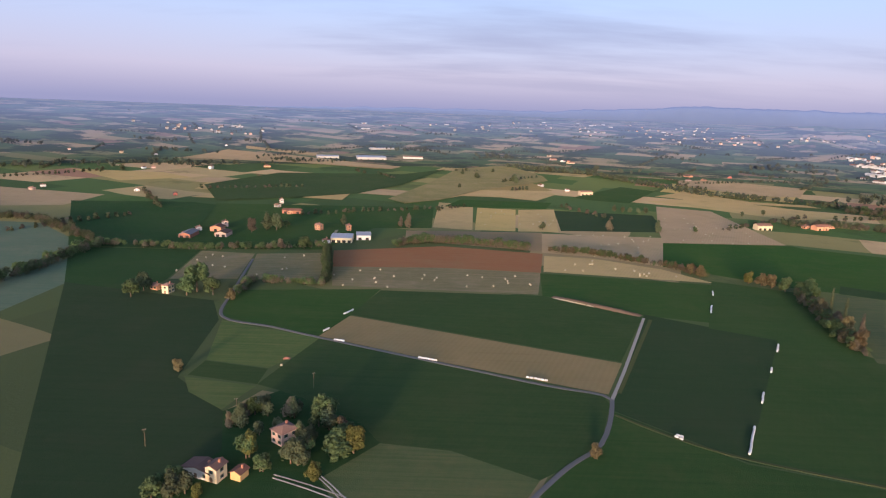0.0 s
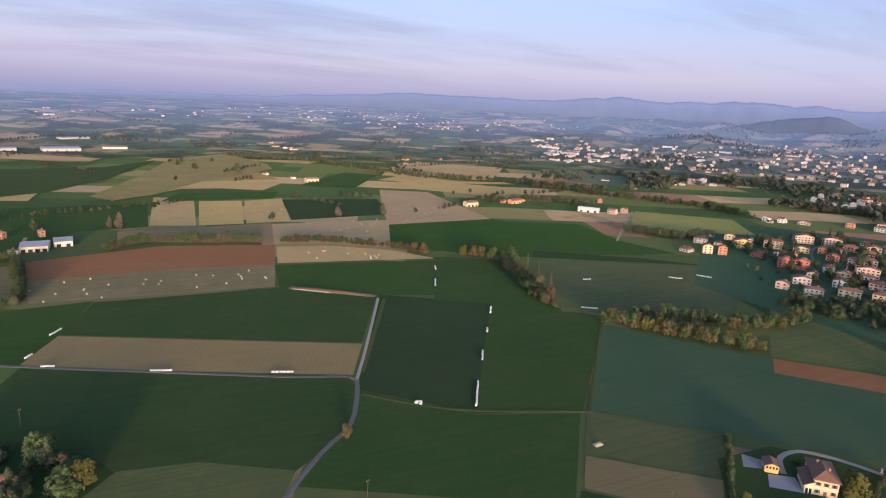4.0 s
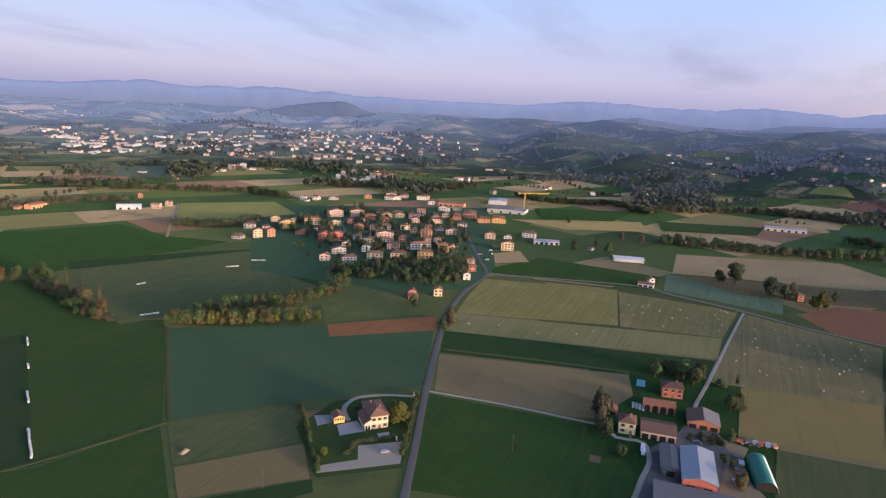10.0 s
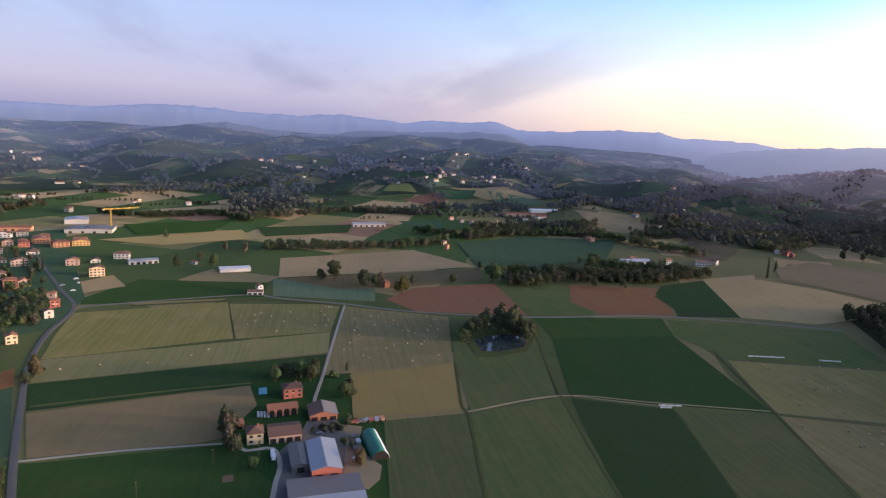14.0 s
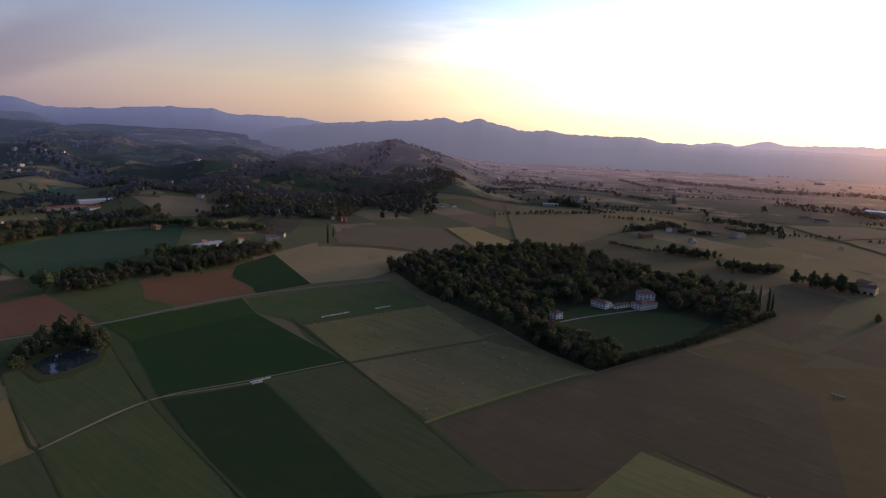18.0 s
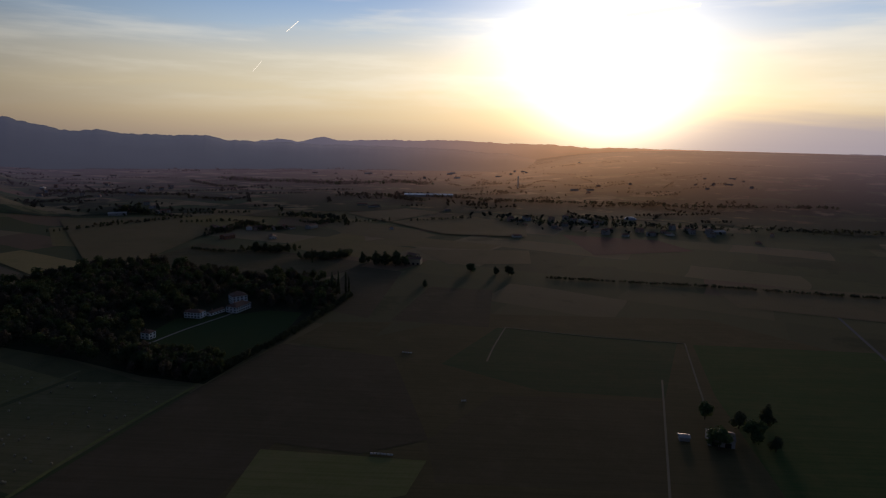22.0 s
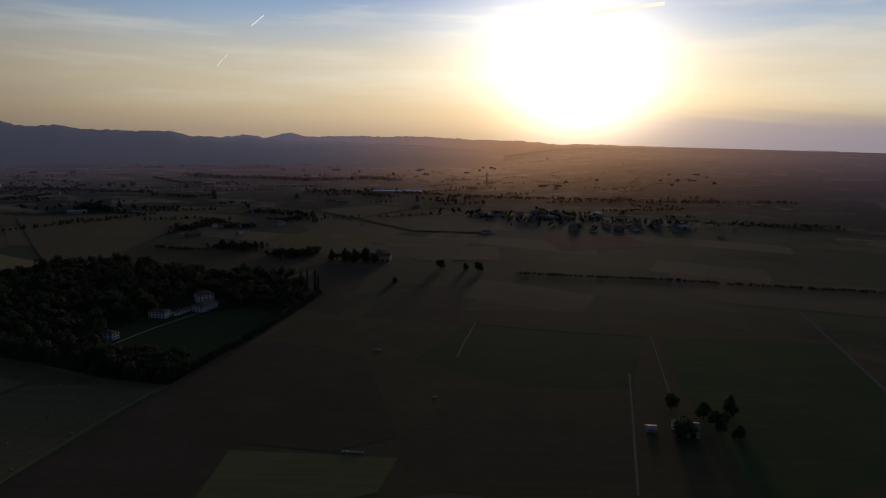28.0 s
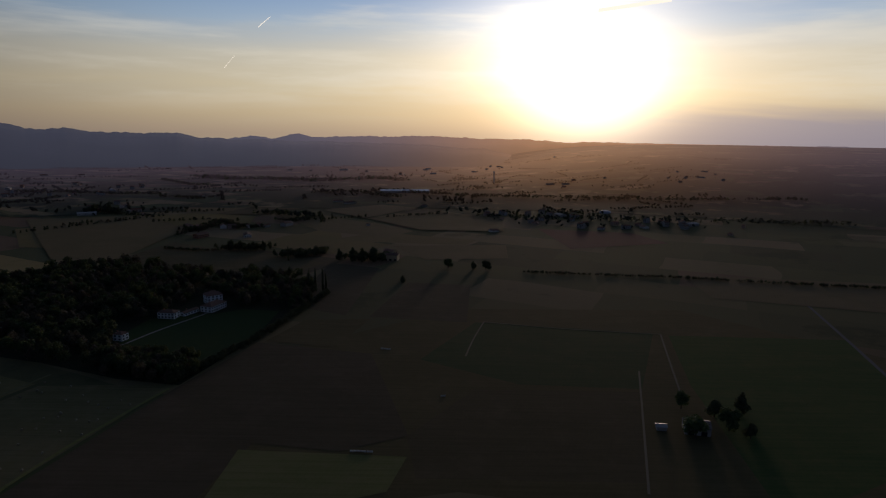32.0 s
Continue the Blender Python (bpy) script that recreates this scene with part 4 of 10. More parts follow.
def ribbon(name, width, mat, label, points, lift=0.3, category="road", wobble=0.0):
    """A road or path along the given points."""
    pts = [Vector((a, b, 0)) for a, b in zip(points[::2], points[1::2])]
    fine = []
    for i in range(len(pts) - 1):
        p0, p1, p2, p3 = pts[max(0, i - 1)], pts[i], pts[i + 1], pts[min(len(pts) - 1, i + 2)]
        steps = max(2, int((p2 - p1).length / 8))
        for k in range(steps):
            t = k / steps
            fine.append(0.5 * (2 * p1 + (p2 - p0) * t + (2 * p0 - 5 * p1 + 4 * p2 - p3) * t * t + (3 * p1 - p0 - 3 * p2 + p3) * t**3))
    fine.append(pts[-1])
    verts, faces = [], []
    for i, p in enumerate(fine):
        way = (fine[min(i + 1, len(fine) - 1)] - fine[max(i - 1, 0)]).normalized()
        across = Vector((way.y, -way.x, 0))
        half = width / 2 * (1 + wobble * noise.noise((p.x * 0.05, p.y * 0.05, width)))
        for s, z in ((-1.0, -0.4), (-0.96, 0.0), (0, 0.05), (0.96, 0.0), (1.0, -0.4)):
            q = p + across * (s * half)
            verts.append((q.x, q.y, hgt(q.x, q.y) + lift + z))
    for i in range(len(fine) - 1):
        for j in range(4):
            a = i * 5 + j
            faces.append((a, a + 5, a + 6, a + 1))
    return tagged(new(name, mesh_of(name, verts, faces, mat)), label, category, kind="structure")


# ---- trees ----
def crown_mesh(name, seed, wide, high, lobes, leaves, size, mat, base=0.3, pointed=0.0):
    """A crown of many small tilted leaf clumps on a few uneven lobes, with gaps."""
    rnd = random.Random(seed)
    centres = []
    for k in range(lobes):
        t = rnd.random()
        a, rad = rnd.uniform(0, 6.28), wide * rnd.uniform(0.15, 0.55) * (1 - pointed * t)
        centres.append((rad * math.cos(a), rad * math.sin(a), high * (base + (1 - base) * (0.15 + 0.7 * t)), wide * rnd.uniform(0.34, 0.55) * (1 - 0.75 * pointed * t), high * rnd.uniform(0.12, 0.22) * (1 + pointed)))
    verts, faces = [], []
    for k in range(leaves):
        cx, cy, cz, rw, rh = rnd.choice(centres)
        v = Vector((rnd.gauss(0, 1), rnd.gauss(0, 1), rnd.gauss(0.15, 1))).normalized()
        reach = rnd.uniform(0.55, 1.08)
        c = Vector((cx + v.x * rw * reach, cy + v.y * rw * reach, cz + v.z * rh * reach))
        n0 = (v + Vector((rnd.uniform(-0.7, 0.7), rnd.uniform(-0.7, 0.7), rnd.uniform(-0.2, 0.9)))).normalized()
        u = n0.orthogonal().normalized()
        u.rotate(Matrix.Rotation(rnd.uniform(0, 6.28), 3, n0))
        t = n0.cross(u)
        s = size * rnd.uniform(0.6, 1.3)
        i = len(verts)
        k5 = rnd.randint(5, 6)
        for j in range(k5):
            ang = 6.283 * j / k5
            q = c + (u * math.cos(ang) + t * math.sin(ang)) * s * rnd.uniform(0.6, 1.15) - n0 * s * (0.25 if j % 2 else 0.0)
            verts.append(tuple(q))
        verts.append(tuple(c + n0 * s * 0.3))
        for j in range(k5):
            faces.append((i + j, i + (j + 1) % k5, i + k5))
    return mesh_of(name, verts, faces, mat)


def trunk_mesh(seed, high, thick, reach):
    """A tapered trunk that parts into limbs."""
    rnd = random.Random(seed)
    verts, faces = [], []

    def limb(p, q, r0, r1):
        way = (q - p).normalized()
        u = way.orthogonal().normalized()
        t = way.cross(u)
        i = len(verts)
        for c, r in ((p, r0), (q, r1)):
            for j in range(6):
                verts.append(tuple(c + (u * math.cos(j * 1.0472) + t * math.sin(j * 1.0472)) * r))
        for j in range(6):
            faces.append((i + j, i + (j + 1) % 6, i + 6 + (j + 1) % 6, i + 6 + j))

    limb(Vector((0, 0, -0.6)), Vector((0, 0, high * 0.3)), thick, thick * 0.7)
    limb(Vector((0, 0, high * 0.3)), Vector((0, 0, high * 0.8)), thick * 0.7, thick * 0.15)
    for k in range(6):
        a = rnd.uniform(0, 6.28)
        z = high * rnd.uniform(0.28, 0.55)
        limb(Vector((0, 0, z)), Vector((math.cos(a) * reach, math.sin(a) * reach, z + high * rnd.uniform(0.15, 0.3))), thick * 0.4, thick * 0.08)
    return mesh_of("trunk", verts, faces, "bark")


TREES = {}
for key, mat, wide, high, lobes, base, pointed in (("oak", "leaf_green", 5.6, 10, 9, 0.22, 0.2), ("dark", "leaf_dark", 5.2, 10.5, 9, 0.18, 0.3), ("autumn", "leaf_autumn", 4.6, 9, 8, 0.15, 0.3), ("yellow", "leaf_yellow", 5.0, 9, 8, 0.2, 0.4), ("rust", "leaf_rust", 4.6, 10, 8, 0.12, 0.4), ("cypress", "leaf_dark", 1.7, 15, 10, 0.05, 0.75), ("poplar", "leaf_rust", 2.0, 15, 10, 0.08, 0.5), ("bush", "leaf_green", 2.0, 2.8, 5, 0.05, 0.0)):
    TREES[key] = [(trunk_mesh(k * 7 + 3, high, 0.06 + wide * 0.06, wide * 0.5), crown_mesh("crown", k * 13 + len(key) * 100 + 5, wide, high, lobes, 640, 0.13 * wide if key not in ("cypress", "poplar") else 0.5, mat, base, pointed)) for k in range(3)]
TREE_LABELS = dict(oak="broad green deciduous tree on grass", dark="dark green deciduous tree with a dense crown", autumn="yellow-brown autumn tree by the stream", yellow="yellow-green tree with a rounded crown", rust="reddish-brown half-bare autumn tree", cypress="tall narrow dark cypress tree", poplar="tall slim brownish poplar tree", bush="low green garden bush")
count = [0]


def tree(kind, x, y, size=1.0, group="trees of the plain"):
    count[0] += 1
    rnd = random.Random(count[0])
    top = new("tree" if kind != "bush" else "bush")
    top.matrix_basis = pose(x, y, hgt(x, y), 0, 0, rnd.uniform(0, 360)) @ Matrix.Diagonal((size * rnd.uniform(0.9, 1.12), size * rnd.uniform(0.9, 1.12), size * rnd.uniform(0.9, 1.1), 1))
    trunk, crown = rnd.choice(TREES[kind])
    shared("trunk", trunk, top)
    shared("crown", crown, top)
    return tagged(top, TREE_LABELS[kind], "tree" if kind != "bush" else "bush", group)


def thicket(name, label, spots, kinds, seed=1, few=170, category="wood", size=(0.7, 1.2)):
    """Many trees or bushes grown together, as one stuff."""
    rnd = random.Random(seed)
    sources = {}
    for key in set(kinds):
        me = TREES[key][0][1]
        v = np.empty(len(me.vertices) * 3)
        me.vertices.foreach_get("co", v)
        sources[key] = (v.reshape(-1, 3), [tuple(p.vertices) for p in me.polygons])
    verts, faces, kinds_of = [], [], []
    mats = sorted({TREES[k][0][1].materials[0].name for k in kinds})
    for x, y in spots:
        key = rnd.choice(kinds)
        v, f = sources[key]
        keep = len(f) * few // 640
        start = rnd.randrange(0, len(f) - keep + 1)
        used = f[start : start + keep]
        a, s = rnd.uniform(0, 6.28), rnd.uniform(*size) * dwindle(x, y)
        c, d = math.cos(a) * s, math.sin(a) * s
        k = math.sqrt(420 / few) ** 0.6
        z = hgt(x, y)
        lo, hi = min(map(min, used)), max(map(max, used))
        w = v[lo : hi + 1]
        i = len(verts) - lo
        verts.extend(zip(x + w[:, 0] * c - w[:, 1] * d, y + w[:, 0] * d + w[:, 1] * c, z + w[:, 2] * s))
        faces.extend(tuple(q + i for q in t) for t in used)
        kinds_of.extend([mats.index(TREES[key][0][1].materials[0].name)] * len(used))
    return tagged(new(name, mesh_of(name, verts, faces, mats, kinds_of)), label, category, kind="stuff")


def hedge(label, kinds, step, spread, points, seed=1, few=170, size=(0.5, 0.95), name="hedge"):
    """A hedge or row of trees along the given points."""
    rnd = random.Random(seed + len(points) + int(points[0]))
    pts = list(zip(points[::2], points[1::2]))
    spots = []
    for (x0, y0), (x1, y1) in zip(pts, pts[1:]):
        for k in range(max(1, int(math.hypot(x1 - x0, y1 - y0) / step))):
            t = rnd.random()
            spots.append((x0 + (x1 - x0) * t + rnd.gauss(0, spread), y0 + (y1 - y0) * t + rnd.gauss(0, spread)))
    return thicket(name, label, spots, kinds, seed, few, "hedge", size)


def inside(x, y, corners):
    hit = False
    for (x0, y0), (x1, y1) in zip(corners, corners[1:] + corners[:1]):
        if (y0 > y) != (y1 > y) and x < (x1 - x0) * (y - y0) / (y1 - y0) + x0:
            hit = not hit
    return hit


def spread(corners, number, seed):
    """Random places within an outline."""
    rnd = random.Random(seed)
    xs, ys = [c[0] for c in corners], [c[1] for c in corners]
    out = []
    while len(out) < number:
        p = (rnd.uniform(min(xs), max(xs)), rnd.uniform(min(ys), max(ys)))
        if inside(*p, corners):
            out.append(p)
    return out


# small kinds for the distance; far_haze has haze painted in as emission
TREES["far"] = [(None, crown_mesh("crown", 71, 5.5, 9.5, 6, 34, 1.9, "leaf_dark", 0.1, 0.2))]
TREES["far_rust"] = [(None, crown_mesh("crown", 72, 5.0, 9.0, 6, 34, 1.8, "leaf_rust", 0.1, 0.2))]
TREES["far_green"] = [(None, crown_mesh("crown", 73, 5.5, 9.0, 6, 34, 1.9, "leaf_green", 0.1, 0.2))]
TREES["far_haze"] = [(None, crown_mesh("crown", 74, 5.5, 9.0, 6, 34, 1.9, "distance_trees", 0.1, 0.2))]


# ---- roads, lanes, tracks and field margins ----
ribbon("road", 3.6, "asphalt", "grey asphalt country road between the fields", (180.6, 87.7, 228.9, 106.5, 281.4, 127.6, 360.6, 156.8, 412.7, 173.8, 466.4, 184.6, 533.3, 190.5, 594.5, 223.7, 723.8, 293.4, 814.5, 338.2), 0.26)
ribbon("road", 3.4, "asphalt", "grey asphalt road along the stubble fields", (534.9, 188.4, 559.5, 118.1, 577.3, 51.6, 564.8, 25.3, 546.7, -32.9, 520.4, -97.1, 504.2, -194.3, 506.4, -274.0, 503.1, -346.4, 460.1, -490.3), 0.24)
ribbon("lane", 2.2, "gravel", "pale narrow lane leading to the farm", (541.5, -33.8, 452.5, -23.2, 375.9, -14.5, 337.5, -9.6, 317.8, -9.1), 0.22)
ribbon("lane", 2.4, "gravel", "pale curved lane round the farmhouse garden", (214.0, 11.0, 228.1, 7.6, 248.4, 6.7, 262.4, 5.5, 276.8, 8.5, 280.4, 13.5, 278.4, 23.1, 286.4, 29.5), 0.22)
ribbon("track", 1.6, "gravel", "pale farm track beside a green field", (277.0, 123.9, 283.2, 82.6, 286.7, 35.2), 0.22)
ribbon("track", 1.5, "track", "grassy dirt track between the meadows", (313.9, -97.8, 332.7, -163.0, 318.8, -219.5, 301.2, -289.7), 0.22)
ribbon("lane", 2.3, "asphalt", "pale lane winding between green fields", (30.6, 194.9, 53.2, 224.3, 71.7, 244.1, 85.2, 278.9, 84.2, 291.7, 55.7, 301.2, -0.9, 326.1, -72.5, 357.6, -106.4, 373.6, -142.7, 389.7, -154.2, 446.3, -169.7, 545.7), 0.22)
ribbon("track", 1.9, "gravel", "pale farm track along a dark field", (87.4, 287.2, 103.7, 324.0, 143.0, 417.0), 0.22)
ribbon("drive", 0.55, "gravel", "pale wheel track of the farmstead drive", (-60.6, 212.5, -46.5, 207.0, -31.3, 199.9), 0.22)
ribbon("drive", 0.55, "gravel", "pale wheel track of the farmstead drive", (-60.6, 210.4, -46.9, 204.5, -32.1, 197.3), 0.22)
ribbon("drive", 0.55, "gravel", "pale wheel track beside the farmstead", (-42.7, 212.6, -36.4, 205.6, -31.2, 199.2, -25.4, 195.9), 0.22)
ribbon("drive", 0.55, "gravel", "pale wheel track beside the farmstead", (-43.2, 211.3, -37.0, 204.0, -32.1, 197.3, -27.0, 193.7), 0.22)
ribbon("track", 1.4, "track", "dirt track across the south fields", (-64.9, -571.3, -52.9, -519.1, -44.8, -475.5), 0.22)
ribbon("track", 1.5, "track", "pale dirt track to the dark farm", (-224.2, -540.0, -208.1, -469.2, -194.2, -407.3), 0.22)
ribbon("track", 1.4, "track", "straight dirt track between dark fields", (-177.2, -448.0, -152.7, -356.4, -132.0, -279.5), 0.22)
ribbon("track", 1.2, "track", "long headland track", (-64.9, -571.3, -137.0, -553.0, -224.2, -540.0), 0.22)
ribbon("road", 3.0, "asphalt", "straight country road across the dark plain", (-432.0, -698.5, -389.7, -537.6, -352.8, -398.8, -343.8, -335.4), 0.22)
ribbon("drive", 2.2, "gravel", "pale gravel drive to the white mansion", (243.8, -487.0, 230.9, -531.5, 211.6, -579.7, 207.1, -597.6), 0.22)
ribbon("track", 3, "track", "dirt road up to the hamlet", (473.7, 545.4, 554.0, 626.8, 643.7, 714.2), 0.22)
ribbon("track", 3.2, "track", "dirt road past the red-roofed farm", (-111.0, 597.0, -116.3, 634.3, -119.5, 692.3), 0.22)
ribbon("track", 1.4, "track", "mown strip along a green field", (332.6, -168.1, 313.9, -220.5), 0.22)
ribbon("ditch", 2.2, "verge", "grassy ditch between bale fields", (412.5, -323.9, 300.4, -292.0, 193.3, -258.9, 143.9, -242.3), 0.22)
ribbon("ditch", 2.2, "verge", "grassy ditch beside the meadow", (470.6, -191.6, 336.2, -163.8, 198.0, -145.8), 0.22)
ribbon("verge", 4.0, "verge", "grassy verge and ditch along the road", (538.4, 148.2, 549.8, 99.0, 559.4, 43.9, 549.9, -2.9, 538.5, -33.3), 0.22)
ribbon("verge", 2.5, "verge", "grassy verge along the lane", (92.8, 294.8, 107.6, 327.3, 125.7, 367.3, 146.9, 414.3), 0.22)
ribbon("verge", 2.2, "verge", "weedy field margin", (84.8, 271.0, 105.9, 251.6, 131.1, 235.7, 183.9, 216.4), 0.22)
ribbon("verge", 2.2, "verge", "weedy field margin", (184.6, 217.4, 219.0, 257.2, 274.4, 320.6), 0.22)
ribbon("verge", 2.2, "verge", "weedy margin of the stubble field", (337.1, 143.8, 352.2, 85.6, 364.0, 29.8), 0.22)
ribbon("verge", 2.2, "verge", "weedy margin between stubble fields", (392.3, -107.2, 320.9, -96.1, 311.3, -97.8, 225.3, -86.1), 0.22)
ribbon("verge", 2.2, "hay", "pale mown margin", (298.7, -293.1, 280.1, -355.2, 261.7, -424.4), 0.22)
ribbon("verge", 2.5, "hay", "pale mown margin of the bale field", (194.3, -259.9, 184.0, -323.6, 164.8, -402.3), 0.22)
ribbon("street", 3, "asphalt", "village street between the houses", (531.6, 346.1, 612.2, 403.2, 685.8, 454.9, 777.2, 479.3), 0.22)
ribbon("street", 3, "asphalt", "village street below the houses", (514.3, 308.7, 532.3, 281.5, 554.3, 256.1, 582.1, 239.5), 0.22)
ribbon("street", 3, "asphalt", "village street through the houses", (594.0, 252.9, 615.6, 292.4, 664.4, 357.4, 723.3, 402.4), 0.22)

# ---- trees, hedges and woods ----
tree("yellow", -81.7, 258.6, 0.93)
tree("rust", -85.7, 256.6, 0.80)
tree("dark", -78.6, 264.6, 0.63)
tree("rust", -65.4, 257.9, 0.90)
tree("oak", -49.2, 253.1, 1.16)
tree("autumn", -40.0, 247.3, 0.76)
tree("yellow", -32.8, 231.5, 1.23)
tree("yellow", -73.5, 224.0, 1.16)
tree("dark", -56.2, 220.3, 1.09)
tree("dark", -51.2, 226.3, 1.05)
tree("oak", -65.3, 214.2, 0.69)
tree("yellow", -45.0, 210.6, 0.75)
tree("oak", -94.9, 203.6, 0.70)
tree("oak", -99.0, 199.5, 0.63)
tree("yellow", -83.7, 198.0, 0.48)
tree("dark", -86.7, 247.6, 0.68)
tree("dark", -65.4, 242.0, 0.59)
tree("bush", -40.0, 222.5, 1.13)
tree("dark", -62.4, 263.9, 0.49)
tree("dark", 37.7, 1354.1, 1.03)
tree("dark", 65.4, 1283.5, 1.40)
tree("dark", 136.9, 1220.1, 1.87)
tree("dark", 109.7, 1428.7, 0.93)
tree("dark", 27.6, 1117.8, 0.86)
tree("dark", 251.3, 910.0, 0.93)
tree("dark", 261.8, 903.6, 0.93)
tree("dark", 272.3, 902.4, 0.93)
tree("dark", 282.9, 901.2, 0.93)
tree("dark", 293.4, 899.0, 0.94)
tree("dark", 120.6, 742.0, 1.01)
tree("rust", 202.6, 750.2, 1.45)
tree("dark", 261.4, 749.9, 1.24)
tree("dark", -7.2, 844.2, 0.84)
tree("rust", -39.5, 724.3, 1.45)
tree("rust", -49.2, 729.6, 1.03)
tree("oak", 312.0, 761.5, 0.67)
tree("dark", 436.5, 904.2, 0.66)
tree("dark", 477.8, 925.6, 0.80)
tree("oak", -134.2, 592.8, 1.30)
tree("rust", -156.1, 588.4, 1.02)
tree("dark", -195.7, 580.8, 0.70)
tree("dark", -612.6, 1186.0, 1.31)
tree("autumn", -134.7, 301.2, 0.76)
tree("rust", -325.4, 421.1, 1.80)
tree("dark", -217.7, 439.4, 1.59)
tree("oak", -178.9, 440.4, 1.98)
tree("oak", -182.9, 431.8, 1.49)
tree("oak", -219.2, 423.3, 1.28)
tree("oak", -165.2, 435.0, 1.26)
tree("autumn", -148.4, 424.4, 0.99)
tree("dark", -184.3, 680.1, 1.90)
tree("dark", -194.8, 677.9, 1.74)
tree("rust", -206.1, 660.9, 1.47)
tree("dark", -117.6, 726.1, 1.15)
tree("dark", -359.8, 1493.5, 1.00)
tree("oak", -177.2, 697.1, 0.85)
tree("autumn", 66.7, 233.6, 0.66)
tree("autumn", 65.7, 231.6, 0.69)
tree("oak", -39.0, 226.5, 1.32)
tree("cypress", 282.0, 432.7, 1.28)
tree("cypress", 285.9, 421.2, 1.18)
tree("poplar", 276.4, 388.5, 1.19)
tree("rust", 276.4, 415.9, 1.24)
tree("autumn", 269.3, 392.6, 1.46)
tree("autumn", 264.5, 370.7, 1.40)
tree("autumn", 282.2, 442.1, 1.30)
tree("yellow", 236.4, 120.8, 1.29)
tree("yellow", 195.3, 135.0, 0.45)
tree("autumn", 381.8, 159.2, 1.40)
tree("dark", 369.8, 159.7, 0.88)
tree("bush", 239.4, 119.7, 1.31)
tree("bush", 238.3, 146.0, 1.08)
tree("autumn", 225.5, 548.0, 1.12)
tree("autumn", 230.5, 538.6, 1.27)
tree("yellow", 265.4, 521.6, 1.11)
tree("autumn", 274.6, 517.4, 1.27)
tree("autumn", 279.6, 510.0, 1.26)
tree("oak", 285.6, 499.6, 1.27)
tree("oak", 292.7, 491.2, 1.26)
tree("oak", 296.7, 482.8, 1.52)
tree("dark", 373.8, 3.5, 1.04)
tree("dark", 364.6, -6.5, 1.11)
tree("oak", 365.3, 15.2, 0.88)
tree("cypress", 381.5, -29.7, 0.47)
tree("oak", 338.3, -27.1, 0.92)
tree("bush", 370.9, -21.1, 2.10)
tree("dark", 309.5, 37.1, 0.90)
tree("rust", 293.2, 33.5, 1.24)
tree("rust", 281.0, 30.9, 0.96)
tree("autumn", 259.5, -32.3, 0.75)
tree("dark", 876.0, 196.2, 1.02)
tree("dark", 637.9, -26.0, 1.94)
tree("dark", 641.7, -11.6, 1.35)
tree("dark", 616.8, -56.2, 1.89)
tree("dark", 614.3, -67.4, 1.31)
tree("yellow", 591.3, -92.3, 1.81)
tree("rust", 631.9, -74.3, 1.25)
tree("oak", 633.3, -153.9, 1.11)
tree("oak", 635.9, -200.4, 2.10)
tree("dark", 703.7, -201.6, 0.84)
tree("dark", 627.5, -108.2, 0.89)
tree("dark", 447.3, -128.9, 1.25)
tree("dark", 455.3, -136.4, 1.61)
tree("dark", 463.3, -146.9, 1.76)
tree("dark", 463.9, -159.2, 1.89)
tree("dark", 458.4, -166.1, 1.76)
tree("dark", 444.6, -171.5, 1.61)
tree("dark", 435.1, -173.0, 1.36)
tree("oak", 440.4, -122.5, 1.05)
tree("dark", 481.3, -177.5, 1.59)
tree("dark", 697.1, 145.3, 1.16)
tree("oak", 707.4, 107.4, 1.22)
tree("dark", 734.7, 126.5, 1.03)
tree("rust", 795.0, 108.0, 1.16)
tree("rust", 783.3, 82.0, 1.33)
tree("cypress", 713.6, -620.1, 1.32)
tree("cypress", 821.7, 16.6, 0.92)
tree("dark", 405.8, 201.2, 1.12)
tree("oak", 717.6, -353.9, 1.91)
tree("cypress", 675.7, -578.7, 1.83)
tree("dark", 794.6, -801.3, 1.26)
tree("dark", 787.2, -832.1, 1.15)
tree("cypress", 720.6, -1326.5, 1.62)
tree("dark", 703.3, -1330.8, 2.10)
tree("dark", 736.4, -1327.4, 1.99)
tree("cypress", 195.3, -852.4, 1.22)
tree("dark", 182.6, -871.0, 1.78)
tree("dark", 162.6, -887.9, 1.60)
tree("dark", 301.8, -927.1, 1.29)
tree("dark", 286.0, -925.1, 1.29)
tree("dark", 267.6, -929.2, 1.28)
tree("dark", 255.5, -935.8, 1.07)
tree("cypress", 121.7, -686.2, 1.43)
tree("cypress", 110.0, -688.5, 1.21)
tree("cypress", 129.1, -684.6, 1.68)
tree("cypress", 112.5, -682.3, 1.44)
tree("cypress", 105.8, -852.2, 1.08)
tree("dark", 90.0, -852.1, 1.73)
tree("dark", 75.1, -851.0, 1.72)
tree("dark", 62.4, -849.0, 1.52)
tree("dark", -29.6, -823.9, 1.11)
tree("dark", 25.4, -726.0, 0.82)
tree("dark", -64.9, -812.6, 0.91)
tree("dark", -84.5, -808.9, 0.91)
tree("oak", -30.3, -818.4, 1.36)
tree("dark", -80.1, -806.0, 1.28)
tree("dark", -62.8, -811.7, 0.92)
tree("oak", -179.0, -340.8, 1.50)
tree("dark", -202.2, -369.8, 1.33)
tree("dark", -220.8, -372.0, 1.36)
tree("oak", -203.3, -350.9, 1.35)
tree("dark", -211.3, -339.9, 0.98)
tree("oak", -185.1, -381.4, 1.08)
